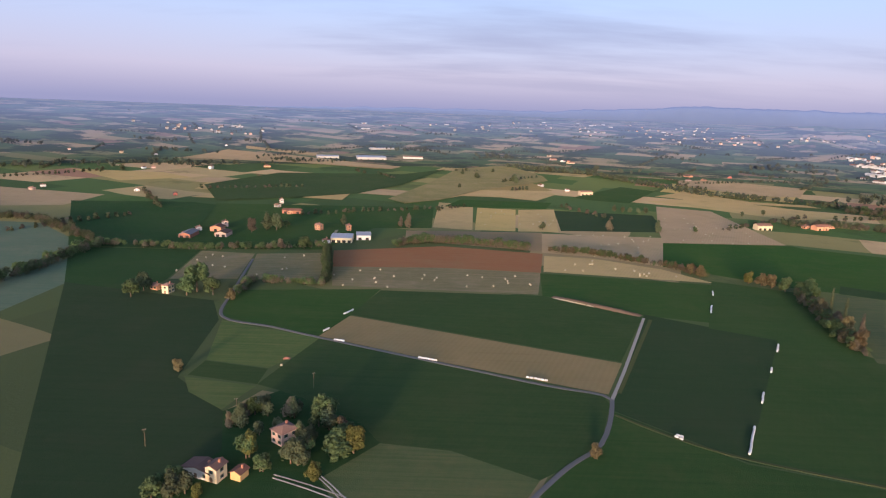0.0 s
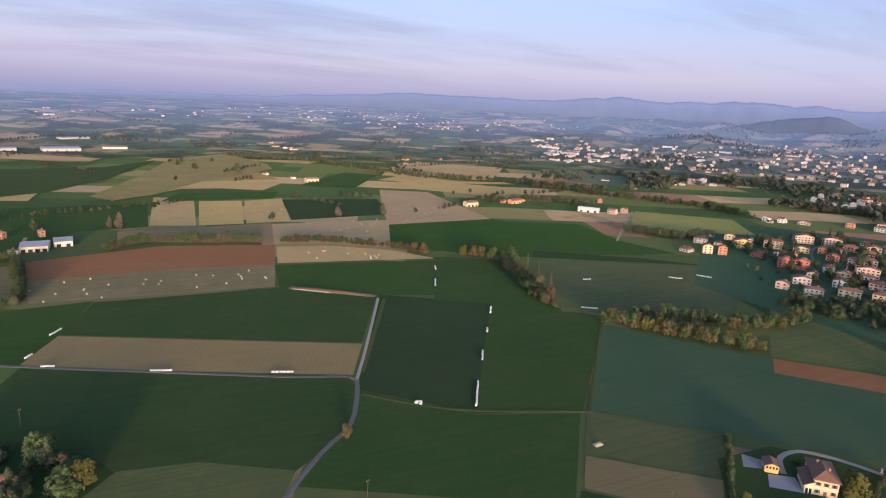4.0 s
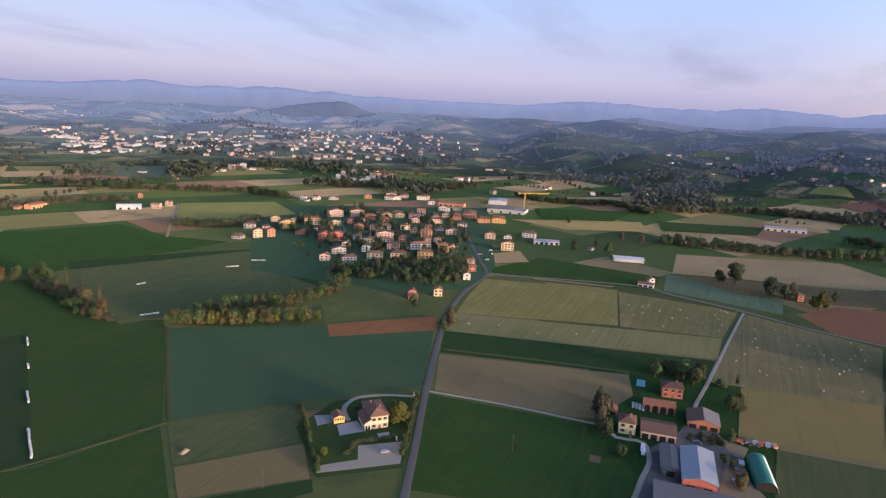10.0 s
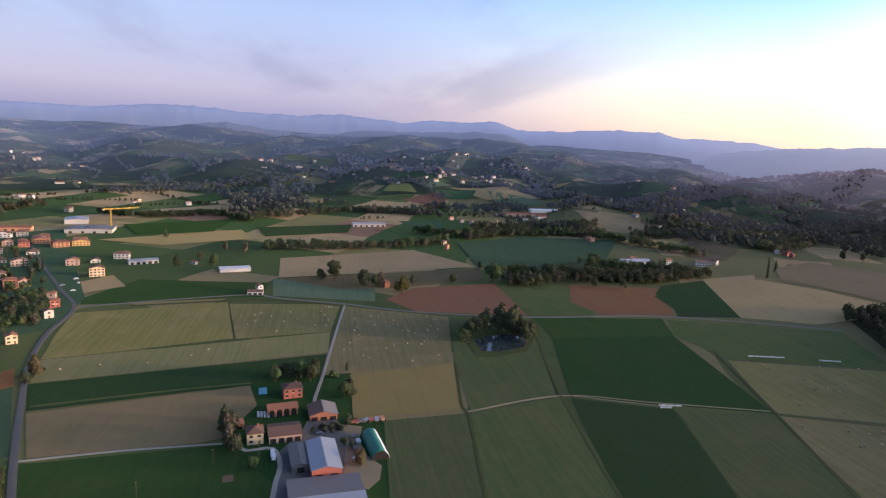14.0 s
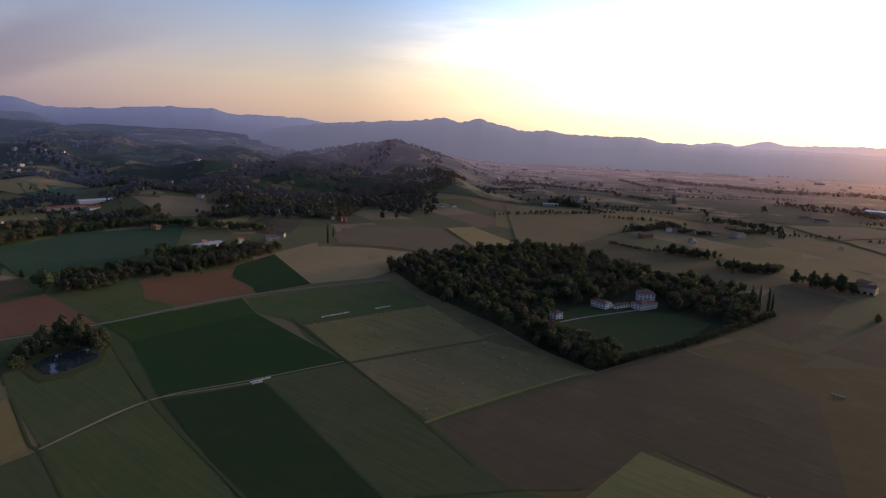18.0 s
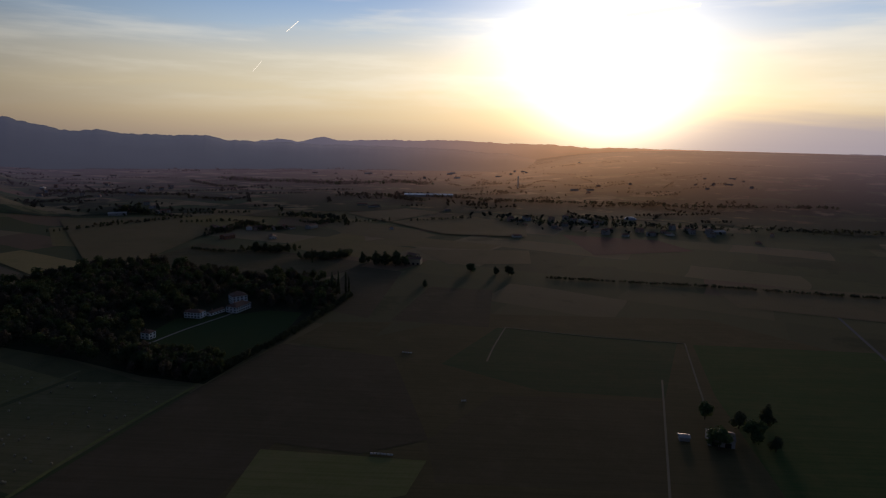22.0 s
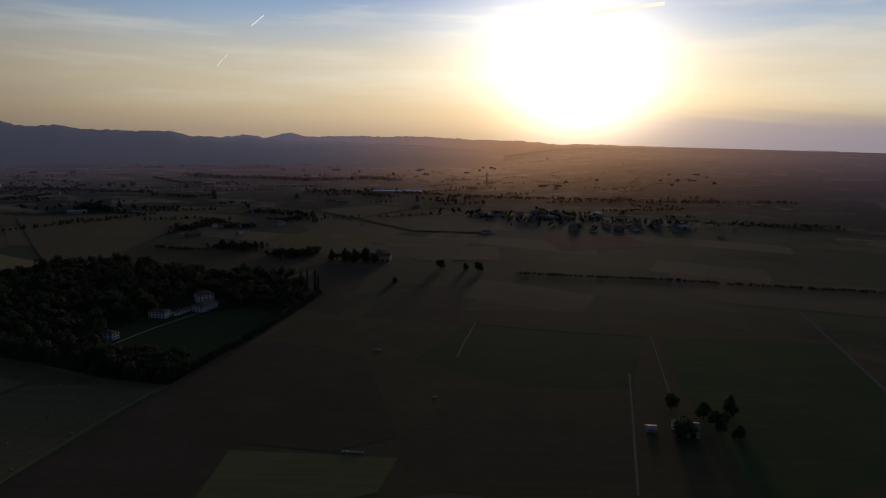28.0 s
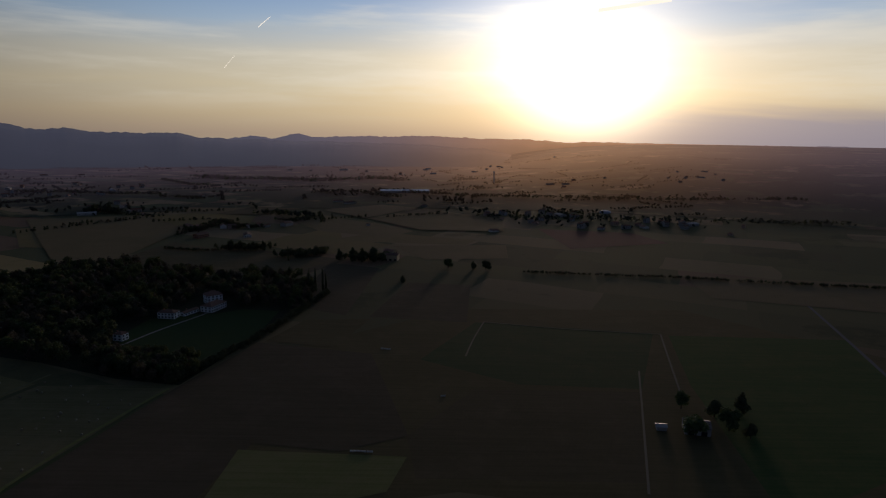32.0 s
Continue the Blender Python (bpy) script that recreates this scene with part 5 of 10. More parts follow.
tree("dark", 123.4, -856.8, 1.37)
tree("dark", 104.8, -851.0, 1.56)
tree("cypress", 90.4, -845.6, 1.21)
tree("dark", 75.4, -846.7, 1.54)
tree("bush", 25.7, -736.7, 2.10)
tree("dark", 294.2, 33.5, 1.19)
tree("rust", 282.0, 31.9, 1.11)
tree("dark", 273.8, 27.0, 0.94)
tree("oak", 297.3, 36.5, 0.95)
tree("dark", 302.2, -27.8, 0.61)
tree("dark", 367.3, 16.2, 0.95)
tree("dark", 373.0, 8.7, 1.20)
tree("oak", 370.7, -0.5, 1.25)
tree("dark", 370.4, -8.7, 1.07)
tree("rust", 371.9, 4.6, 1.12)
tree("cypress", 380.5, -30.6, 0.45)
tree("dark", 340.2, -29.2, 0.99)
tree("dark", 346.0, -30.4, 0.90)
tree("oak", 260.4, 18.2, 0.66)
tree("autumn", 261.5, -32.4, 0.74)
tree("dark", 276.8, -28.9, 0.47)
tree("oak", 279.0, -24.8, 0.45)
tree("yellow", -84.7, 260.5, 0.67)
tree("dark", -84.7, 246.7, 0.99)
tree("rust", -89.8, 246.6, 0.70)
tree("dark", -79.6, 260.6, 0.80)
tree("dark", -75.6, 257.7, 0.68)
tree("rust", -65.4, 257.9, 1.11)
tree("dark", -63.4, 256.9, 0.89)
tree("oak", -51.2, 250.1, 1.02)
tree("dark", -46.1, 247.2, 0.96)
tree("rust", -40.0, 245.3, 0.67)
tree("yellow", -32.9, 229.5, 1.29)
tree("oak", -36.9, 237.4, 0.87)
tree("oak", -74.5, 223.0, 0.96)
tree("oak", -66.4, 214.2, 0.72)
tree("dark", -53.2, 219.4, 0.99)
tree("oak", -52.2, 226.3, 0.85)
tree("yellow", -45.0, 209.6, 0.78)
tree("oak", -99.0, 194.6, 0.71)
tree("dark", -92.8, 196.7, 0.96)
tree("yellow", -94.9, 200.7, 0.80)
tree("dark", -88.8, 198.8, 0.86)
tree("yellow", -83.7, 196.0, 0.66)
tree("dark", -57.3, 238.2, 0.73)
tree("dark", -68.4, 245.9, 0.65)
tree("dark", -52.2, 238.2, 0.73)
tree("dark", -74.5, 240.9, 0.64)
tree("rust", 662.2, 320.4, 0.86, "garden trees of the village")
tree("rust", 644.3, 267.4, 0.83, "garden trees of the village")
tree("oak", 636.2, 455.3, 0.91, "garden trees of the village")
tree("bush", 584.2, 328.0, 0.91, "garden trees of the village")
tree("rust", 557.7, 288.9, 0.72, "garden trees of the village")
tree("oak", 609.3, 382.1, 0.66, "garden trees of the village")
tree("dark", 622.7, 464.0, 1.05, "garden trees of the village")
tree("rust", 716.7, 298.4, 0.73, "garden trees of the village")
tree("cypress", 713.3, 463.8, 0.78, "garden trees of the village")
tree("oak", 581.8, 259.4, 0.94, "garden trees of the village")
tree("dark", 764.1, 336.4, 0.69, "garden trees of the village")
tree("bush", 643.2, 506.0, 0.61, "garden trees of the village")
tree("cypress", 646.7, 453.1, 1.02, "garden trees of the village")
tree("oak", 724.6, 453.1, 0.94, "garden trees of the village")
tree("cypress", 651.5, 345.6, 0.82, "garden trees of the village")
tree("dark", 533.3, 347.8, 0.98, "garden trees of the village")
tree("cypress", 706.7, 288.1, 0.89, "garden trees of the village")
tree("dark", 538.4, 308.0, 0.92, "garden trees of the village")
tree("oak", 602.3, 393.7, 0.67, "garden trees of the village")
tree("oak", 710.6, 419.4, 0.67, "garden trees of the village")
tree("cypress", 555.8, 295.2, 0.79, "garden trees of the village")
tree("oak", 608.9, 499.0, 0.68, "garden trees of the village")
tree("bush", 639.1, 297.8, 0.63, "garden trees of the village")
tree("cypress", 701.2, 369.0, 0.72, "garden trees of the village")
tree("dark", 565.0, 350.3, 0.83, "garden trees of the village")
tree("cypress", 670.8, 267.9, 0.89, "garden trees of the village")
tree("oak", 584.6, 278.0, 0.63, "garden trees of the village")
tree("cypress", 569.2, 415.2, 0.84, "garden trees of the village")
tree("cypress", 674.6, 283.5, 0.63, "garden trees of the village")
tree("bush", 613.0, 398.8, 0.99, "garden trees of the village")
tree("bush", 756.1, 406.1, 0.73, "garden trees of the village")
tree("cypress", 726.2, 325.5, 0.61, "garden trees of the village")
tree("dark", 549.4, 323.5, 0.99, "garden trees of the village")
tree("dark", 735.5, 371.6, 0.86, "garden trees of the village")
tree("dark", 761.5, 434.6, 0.90, "garden trees of the village")
tree("cypress", 613.2, 312.9, 0.63, "garden trees of the village")
tree("bush", 733.2, 454.0, 0.64, "garden trees of the village")
tree("dark", 676.5, 276.2, 0.94, "garden trees of the village")
tree("dark", 624.6, 277.2, 0.79, "garden trees of the village")
tree("dark", 535.6, 319.6, 0.63, "garden trees of the village")
tree("bush", 586.8, 373.0, 0.82, "garden trees of the village")
tree("oak", 751.9, 327.2, 1.04, "garden trees of the village")
tree("rust", 573.9, 430.9, 0.75, "garden trees of the village")
tree("bush", 701.4, 289.3, 0.67, "garden trees of the village")
tree("bush", 638.9, 349.0, 0.63, "garden trees of the village")
tree("rust", 655.1, 359.2, 0.83, "garden trees of the village")
tree("dark", 665.8, 512.1, 0.65, "garden trees of the village")
tree("dark", 735.8, 351.6, 0.96, "garden trees of the village")
tree("cypress", 758.1, 375.4, 0.89, "garden trees of the village")
tree("cypress", 594.8, 488.6, 0.72, "garden trees of the village")
tree("cypress", 659.3, 298.5, 0.83, "garden trees of the village")
tree("oak", 554.1, 277.6, 0.81, "garden trees of the village")
tree("rust", 762.8, 470.6, 0.93, "garden trees of the village")
tree("cypress", 639.1, 296.7, 0.61, "garden trees of the village")
tree("dark", 667.5, 408.5, 0.87, "garden trees of the village")
tree("rust", 674.9, 436.9, 0.85, "garden trees of the village")
tree("bush", 603.8, 503.4, 0.71, "garden trees of the village")
tree("dark", 638.2, 483.8, 0.91, "garden trees of the village")
tree("rust", 688.1, 419.8, 0.70, "garden trees of the village")
tree("dark", 780.7, 488.5, 1.02, "garden trees of the village")
tree("dark", 677.5, 275.1, 0.63, "garden trees of the village")
tree("bush", 586.7, 434.9, 0.95, "garden trees of the village")
tree("dark", 686.1, 279.1, 0.81, "garden trees of the village")
tree("bush", 577.4, 312.5, 0.73, "garden trees of the village")
tree("cypress", 604.2, 421.0, 1.03, "garden trees of the village")
tree("oak", 740.7, 367.3, 0.94, "garden trees of the village")
tree("rust", 586.3, 358.3, 0.68, "garden trees of the village")
tree("rust", 738.7, 428.5, 1.04, "garden trees of the village")
tree("bush", 583.4, 305.1, 0.83, "garden trees of the village")
tree("bush", 651.6, 469.9, 0.90, "garden trees of the village")
tree("rust", 649.0, 397.2, 0.88, "garden trees of the village")
tree("dark", 687.4, 341.9, 0.90, "garden trees of the village")
tree("oak", 581.7, 477.2, 0.86, "garden trees of the village")
tree("dark", 551.4, 290.1, 0.83, "garden trees of the village")
tree("rust", 697.7, 359.6, 0.93, "garden trees of the village")
tree("rust", 545.5, 300.6, 0.84, "garden trees of the village")
tree("dark", 745.8, 446.4, 0.86, "garden trees of the village")
tree("oak", 767.1, 470.6, 0.82, "garden trees of the village")
tree("dark", 627.7, 487.1, 0.66, "garden trees of the village")
tree("oak", 547.4, 326.6, 0.72, "garden trees of the village")
tree("cypress", 668.8, 271.1, 0.86, "garden trees of the village")
tree("bush", 722.3, 419.3, 0.70, "garden trees of the village")
tree("dark", 583.7, 406.6, 0.91, "garden trees of the village")
tree("cypress", 674.1, 384.1, 0.73, "garden trees of the village")
tree("oak", 681.3, 497.1, 0.77, "garden trees of the village")
tree("cypress", 579.5, 312.4, 0.81, "garden trees of the village")
tree("dark", 634.5, 345.9, 0.82, "garden trees of the village")
tree("cypress", 626.1, 260.5, 0.88, "garden trees of the village")
tree("dark", 758.0, 346.0, 0.90, "garden trees of the village")
tree("rust", 609.5, 297.3, 0.99, "garden trees of the village")
tree("dark", 602.6, 279.7, 0.84, "garden trees of the village")
tree("bush", 666.9, 513.2, 0.62, "garden trees of the village")
tree("oak", 647.4, 292.4, 1.02, "garden trees of the village")
tree("dark", 596.0, 428.5, 0.80, "garden trees of the village")
tree("rust", 740.2, 496.4, 1.00, "garden trees of the village")
tree("rust", 635.3, 398.4, 0.84, "garden trees of the village")
tree("dark", 569.6, 299.1, 0.95, "garden trees of the village")
tree("dark", 580.7, 413.0, 0.90, "garden trees of the village")
tree("cypress", 639.1, 508.2, 0.66, "garden trees of the village")
tree("rust", 579.8, 261.5, 0.63, "garden trees of the village")
tree("dark", 729.6, 414.9, 0.91, "garden trees of the village")
tree("bush", 584.4, 427.6, 0.65, "garden trees of the village")
tree("dark", 614.0, 246.2, 0.67, "garden trees of the village")
tree("bush", 726.1, 349.7, 0.97, "garden trees of the village")
tree("cypress", 678.0, 288.7, 0.64, "garden trees of the village")
tree("dark", 714.2, 401.4, 0.68, "garden trees of the village")
tree("rust", 729.1, 317.1, 0.82, "garden trees of the village")
tree("rust", 662.1, 377.0, 0.78, "garden trees of the village")
tree("dark", 677.8, 397.8, 0.84, "garden trees of the village")
tree("oak", 582.2, 459.2, 0.96, "garden trees of the village")
tree("dark", 620.5, 281.5, 0.83, "garden trees of the village")
tree("dark", 603.3, 423.1, 0.84, "garden trees of the village")
tree("oak", 701.4, 489.4, 0.88, "garden trees of the village")
tree("cypress", 612.1, 370.5, 0.75, "garden trees of the village")
tree("bush", 633.2, 252.1, 1.00, "garden trees of the village")
tree("cypress", 710.7, 339.4, 1.03, "garden trees of the village")
tree("rust", 624.8, 432.3, 1.02, "garden trees of the village")
tree("dark", 573.9, 334.5, 0.93, "garden trees of the village")
tree("dark", 599.7, 473.8, 0.89, "garden trees of the village")
tree("bush", 608.1, 507.5, 0.98, "garden trees of the village")
tree("cypress", 686.7, 498.1, 0.70, "garden trees of the village")
tree("dark", 668.8, 415.8, 0.85, "garden trees of the village")
tree("bush", 572.8, 365.9, 0.74, "garden trees of the village")
tree("oak", 630.9, 488.2, 0.96, "garden trees of the village")
tree("dark", 695.0, 403.8, 1.02, "garden trees of the village")
tree("oak", 712.5, 442.7, 0.90, "garden trees of the village")
tree("cypress", 727.1, 403.3, 0.80, "garden trees of the village")
tree("cypress", 531.5, 323.8, 0.80, "garden trees of the village")
tree("oak", 588.2, 384.5, 0.82, "garden trees of the village")
tree("dark", 671.3, 426.3, 0.78, "garden trees of the village")
tree("cypress", 571.7, 428.8, 0.78, "garden trees of the village")
tree("bush", 554.3, 347.4, 0.69, "garden trees of the village")
tree("dark", 659.5, 305.8, 0.73, "garden trees of the village")
tree("rust", 726.7, 423.4, 0.98, "garden trees of the village")
tree("dark", 593.0, 307.0, 0.70, "garden trees of the village")
tree("dark", 572.6, 326.2, 0.74, "garden trees of the village")
tree("oak", 545.9, 281.9, 0.72, "garden trees of the village")
tree("dark", 659.2, 267.1, 0.70, "garden trees of the village")
tree("rust", 580.5, 405.6, 0.83, "garden trees of the village")
tree("dark", 573.0, 277.2, 0.85, "garden trees of the village")
tree("rust", 648.7, 270.5, 0.83, "garden trees of the village")
tree("bush", 755.0, 463.3, 0.80, "garden trees of the village")
tree("bush", 712.3, 496.7, 0.95, "garden trees of the village")
tree("oak", 556.5, 285.8, 0.74, "garden trees of the village")
tree("cypress", 733.4, 317.0, 0.66, "garden trees of the village")
tree("bush", 610.2, 504.3, 0.63, "garden trees of the village")
tree("bush", 597.0, 329.9, 0.82, "garden trees of the village")
tree("cypress", 763.6, 489.8, 1.03, "garden trees of the village")
tree("dark", 605.0, 289.1, 0.63, "garden trees of the village")
tree("cypress", 761.4, 404.9, 0.98, "garden trees of the village")
tree("bush", 547.4, 295.4, 0.62, "garden trees of the village")
tree("oak", 695.5, 385.9, 0.73, "garden trees of the village")
tree("rust", 584.4, 460.2, 0.81, "garden trees of the village")
tree("rust", 595.6, 352.9, 0.61, "garden trees of the village")
tree("cypress", 568.5, 427.8, 0.83, "garden trees of the village")
tree("oak", 603.7, 253.7, 0.66, "garden trees of the village")
tree("dark", 547.0, 379.9, 0.94, "garden trees of the village")
tree("dark", 587.6, 460.2, 0.87, "garden trees of the village")
tree("bush", 619.3, 305.5, 0.75, "garden trees of the village")
tree("oak", 753.6, 424.1, 0.92, "garden trees of the village")
tree("dark", 721.4, 339.2, 0.89, "garden trees of the village")
tree("dark", 690.1, 357.6, 0.61, "garden trees of the village")
tree("rust", 728.9, 482.7, 0.80, "garden trees of the village")
tree("rust", 592.8, 426.4, 0.85, "garden trees of the village")
tree("dark", 564.7, 374.4, 0.79, "garden trees of the village")
tree("dark", 741.6, 447.6, 0.92, "garden trees of the village")
tree("oak", 651.6, 380.3, 1.00, "garden trees of the village")
tree("rust", 653.2, 485.8, 0.77, "garden trees of the village")
tree("oak", 572.6, 359.6, 0.92, "garden trees of the village")
tree("bush", 640.0, 380.5, 0.90, "garden trees of the village")
tree("oak", 679.1, 375.6, 1.03, "garden trees of the village")
tree("dark", 768.7, 373.2, 0.65, "garden trees of the village")
tree("bush", 664.9, 279.6, 0.90, "garden trees of the village")
tree("bush", 644.1, 439.4, 0.89, "garden trees of the village")
tree("oak", 769.8, 374.2, 0.65, "garden trees of the village")
tree("bush", 527.8, 337.4, 0.79, "garden trees of the village")
tree("dark", 590.0, 253.0, 0.81, "garden trees of the village")
tree("dark", 595.9, 488.6, 0.97, "garden trees of the village")
tree("dark", 608.1, 256.7, 0.72, "garden trees of the village")
tree("dark", 556.7, 388.2, 1.03, "garden trees of the village")
tree("cypress", 579.2, 335.4, 0.75, "garden trees of the village")
tree("bush", 554.5, 352.6, 0.96, "garden trees of the village")
tree("oak", 647.5, 323.7, 0.67, "garden trees of the village")
tree("rust", 651.6, 439.3, 0.93, "garden trees of the village")
tree("rust", 576.2, 279.2, 1.00, "garden trees of the village")
tree("oak", 772.2, 405.8, 0.76, "garden trees of the village")
tree("bush", 594.8, 328.9, 0.75, "garden trees of the village")
tree("dark", 639.0, 352.1, 0.86, "garden trees of the village")
tree("dark", 610.7, 454.6, 0.62, "garden trees of the village")
tree("dark", 594.8, 297.6, 1.05, "garden trees of the village")
tree("dark", 571.5, 390.0, 0.82, "garden trees of the village")
tree("bush", 566.4, 425.8, 0.70, "garden trees of the village")
tree("dark", 770.5, 362.6, 0.99, "garden trees of the village")
tree("dark", 778.8, 357.2, 0.78, "garden trees of the village")
tree("rust", 776.2, 399.4, 0.79, "garden trees of the village")
tree("bush", 667.5, 349.6, 0.79, "garden trees of the village")
tree("rust", 743.5, 499.6, 0.80, "garden trees of the village")
tree("rust", 708.2, 501.0, 0.96, "garden trees of the village")
tree("dark", 761.0, 478.1, 0.77, "garden trees of the village")
tree("dark", 630.9, 486.0, 1.01, "garden trees of the village")
tree("dark", 611.9, 364.2, 0.89, "garden trees of the village")
tree("rust", 564.3, 269.1, 0.81, "garden trees of the village")
tree("cypress", 641.9, 405.7, 0.81, "garden trees of the village")
tree("rust", 558.4, 343.1, 0.81, "garden trees of the village")
tree("cypress", 742.5, 361.0, 0.76, "garden trees of the village")
tree("dark", 571.7, 330.4, 0.90, "garden trees of the village")
tree("dark", 539.8, 351.8, 0.75, "garden trees of the village")
tree("cypress", 626.7, 363.9, 0.93, "garden trees of the village")
tree("dark", 558.3, 277.5, 0.67, "garden trees of the village")
tree("dark", 586.0, 259.3, 0.76, "garden trees of the village")
hedge("tall mixed hedgerow behind the ploughed field", ('rust', 'oak', 'rust'), 1.1, 2, (-50.7, 615.5, -13.0, 645.7, 37.8, 639.1, 86.3, 620.1), 1, 170, (0.57, 1.10))
hedge("dark narrow hedgerow between fields", ('dark', 'oak'), 1.1, 1.0, (-111.2, 592.3, -100.7, 533.8, -90.3, 473.1), 1, 170, (0.47, 0.99))
hedge("low brown hedgerow", ('rust', 'oak'), 1.2, 1.2, (-147.6, 439.0, -149.9, 470.4, -120.6, 470.9, -89.4, 468.3), 1, 170, (0.38, 0.77))
hedge("bushy hedgerow at the edge of the plain", ('rust', 'dark', 'oak'), 1.5, 2.5, (-333.9, 428.2, -324.4, 478.1, -324.6, 556.4, -325.3, 576.7), 1, 170, (0.57, 1.10))
hedge("mixed hedgerow beside the farm", ('rust', 'oak'), 1.5, 2, (-325.3, 576.7, -288.9, 578.3, -242.1, 572.3, -176.7, 584.7, -115.5, 606.0), 1, 170, (0.38, 0.83))
hedge("dark line of trees", ('dark', 'rust'), 2.0, 3, (-675.2, 720.3, -530.2, 700.7, -448.0, 682.2, -333.8, 585.8), 1, 170, (0.57, 1.10))
hedge("bushes along the ditch", ('rust', 'autumn', 'oak'), 1.5, 1.5, (108.4, 619.0, 146.6, 613.3, 209.1, 572.9, 236.5, 539.5), 1, 170, (0.43, 0.88))
hedge("autumn bushes along the stream", ('autumn', 'autumn', 'yellow', 'oak'), 1.0, 2.5, (276.0, 318.3, 292.3, 300.6, 315.3, 269.0, 339.3, 244.0), 1, 170, (0.66, 1.21))
hedge("trees along the stream", ('dark', 'autumn', 'oak'), 1.2, 3.5, (308.4, 318.2, 345.7, 297.3, 363.8, 279.8, 403.5, 272.6, 431.4, 281.7), 1, 170, (0.57, 1.16))
hedge("trees on the stream bend", ('oak', 'autumn', 'rust'), 1.2, 2.5, (289.4, 490.8, 282.4, 452.5, 270.0, 413.8, 262.5, 382.7, 260.5, 361.5), 1, 170, (0.47, 1.04))
hedge("dark creek trees winding across the plain", ('far_haze', 'far_haze', 'far'), 2.2, 4, (158.1, 1579.4, 225.4, 1520.1, 331.9, 1454.1, 394.4, 1303.4, 475.9, 1128.9, 620.9, 1053.0, 755.0, 915.0), 1, 170, (0.76, 1.38))
hedge("dark creek trees winding across the plain", ('dark', 'rust', 'oak'), 2.5, 5, (641.7, 995.4, 695.7, 882.9, 747.7, 796.3, 800.2, 715.8, 789.4, 633.9), 1, 170, (0.76, 1.38))
hedge("line of trees between the hamlet fields", ('dark', 'rust'), 2.0, 4, (452.5, 836.2, 547.3, 831.6, 616.4, 780.7), 1, 170, (0.66, 1.21))
hedge("dark conifers beside the village", ('dark', 'dark'), 1.8, 4, (523.2, 582.6, 546.1, 548.0, 564.1, 533.5, 607.1, 535.1), 1, 170, (0.76, 1.32))
hedge("wooded strip behind the stubble field", ('rust', 'dark', 'oak'), 1.6, 5, (808.4, 63.0, 809.6, 19.8, 818.3, -37.7, 826.3, -96.0, 849.7, -151.1, 886.6, -200.4), 1, 170, (0.76, 1.43))
hedge("wooded valley edge", ('rust', 'dark', 'oak'), 2.0, 8, (974.8, -169.1, 926.3, -220.6, 970.6, -319.8, 979.2, -419.5, 942.4, -497.9, 849.0, -546.2, 819.0, -583.0), 1, 170, (0.85, 1.54))
hedge("dark wood by the hollow", ('dark', 'dark', 'rust'), 1.5, 9, (627.7, -220.0, 649.5, -272.0, 659.4, -332.6, 654.2, -391.8, 699.6, -487.3), 1, 170, (0.85, 1.54))
hedge("dark wood below the hill", ('dark', 'oak'), 1.5, 8, (717.2, -349.7, 717.3, -398.8, 711.0, -466.2), 1, 170, (0.76, 1.32))
hedge("belt of trees behind the village", ('far_haze', 'far_haze', 'far'), 2.0, 8, (1358.5, 453.2, 1419.5, 365.9, 1541.5, 272.3, 1687.4, 210.2, 1718.6, 154.6), 1, 170, (0.85, 1.43))
hedge("belt of trees behind the village", ('dark', 'rust'), 2.0, 9, (971.4, 675.9, 1033.9, 591.9, 1086.0, 519.1, 1163.1, 468.7), 1, 170, (0.85, 1.54))
hedge("dark trees beside the works", ('dark', 'oak'), 1.5, 5, (1094.6, 342.0, 1059.5, 290.1, 1081.4, 225.9, 1111.7, 172.3, 1038.8, 104.3), 1, 170, (0.66, 1.21))
hedge("trees in the valley", ('dark', 'rust'), 2.0, 7, (1048.4, 124.1, 1117.6, 54.6, 1195.6, -23.7, 1238.9, -120.3, 1215.3, -236.0), 1, 170, (0.85, 1.54))
hedge("hedge along the mansion lawn", ('dark', 'dark'), 1.0, 1.2, (166.6, -408.6, 148.7, -462.4, 131.8, -523.1, 118.2, -601.1, 103.9, -673.8), 1, 170, (0.43, 0.77))
hedge("bushes round the villa garden", ('dark', 'oak'), 0.6, 0.4, (229.1, 174.1, 205.5, 151.8, 183.4, 130.2), 1, 170, (0.21, 0.35))
hedge("clipped hedge along the villa forecourt", ('dark', 'dark'), 0.5, 0.3, (199.6, 126.9, 211.1, 128.2, 223.7, 115.2), 1, 170, (0.17, 0.29))
hedge("clipped hedge along the road", ('autumn', 'oak'), 0.7, 0.4, (269.4, 127.1, 237.3, 114.8, 211.8, 105.1), 1, 170, (0.19, 0.33))
hedge("low distant hedge", ('dark', 'rust'), 1.2, 2, (-128.2, -794.1, -211.8, -783.6, -320.0, -772.8, -473.5, -742.5, -605.2, -720.1), 1, 170, (0.24, 0.50))
hedge("distant tree belt", ('far_haze', 'far_haze', 'far'), 3.0, 8, (127.6, -1923.2, -117.1, -1810.6, -347.9, -1791.1, -658.2, -1741.1, -1020.1, -1723.4), 1, 170, (0.66, 1.21))
hedge("trees round the far village", ('far_haze', 'far_haze', 'far'), 3.0, 14, (-109.5, -1362.9, -211.9, -1336.9, -387.8, -1326.1, -577.0, -1321.1, -863.3, -1296.5), 1, 170, (0.57, 1.10))
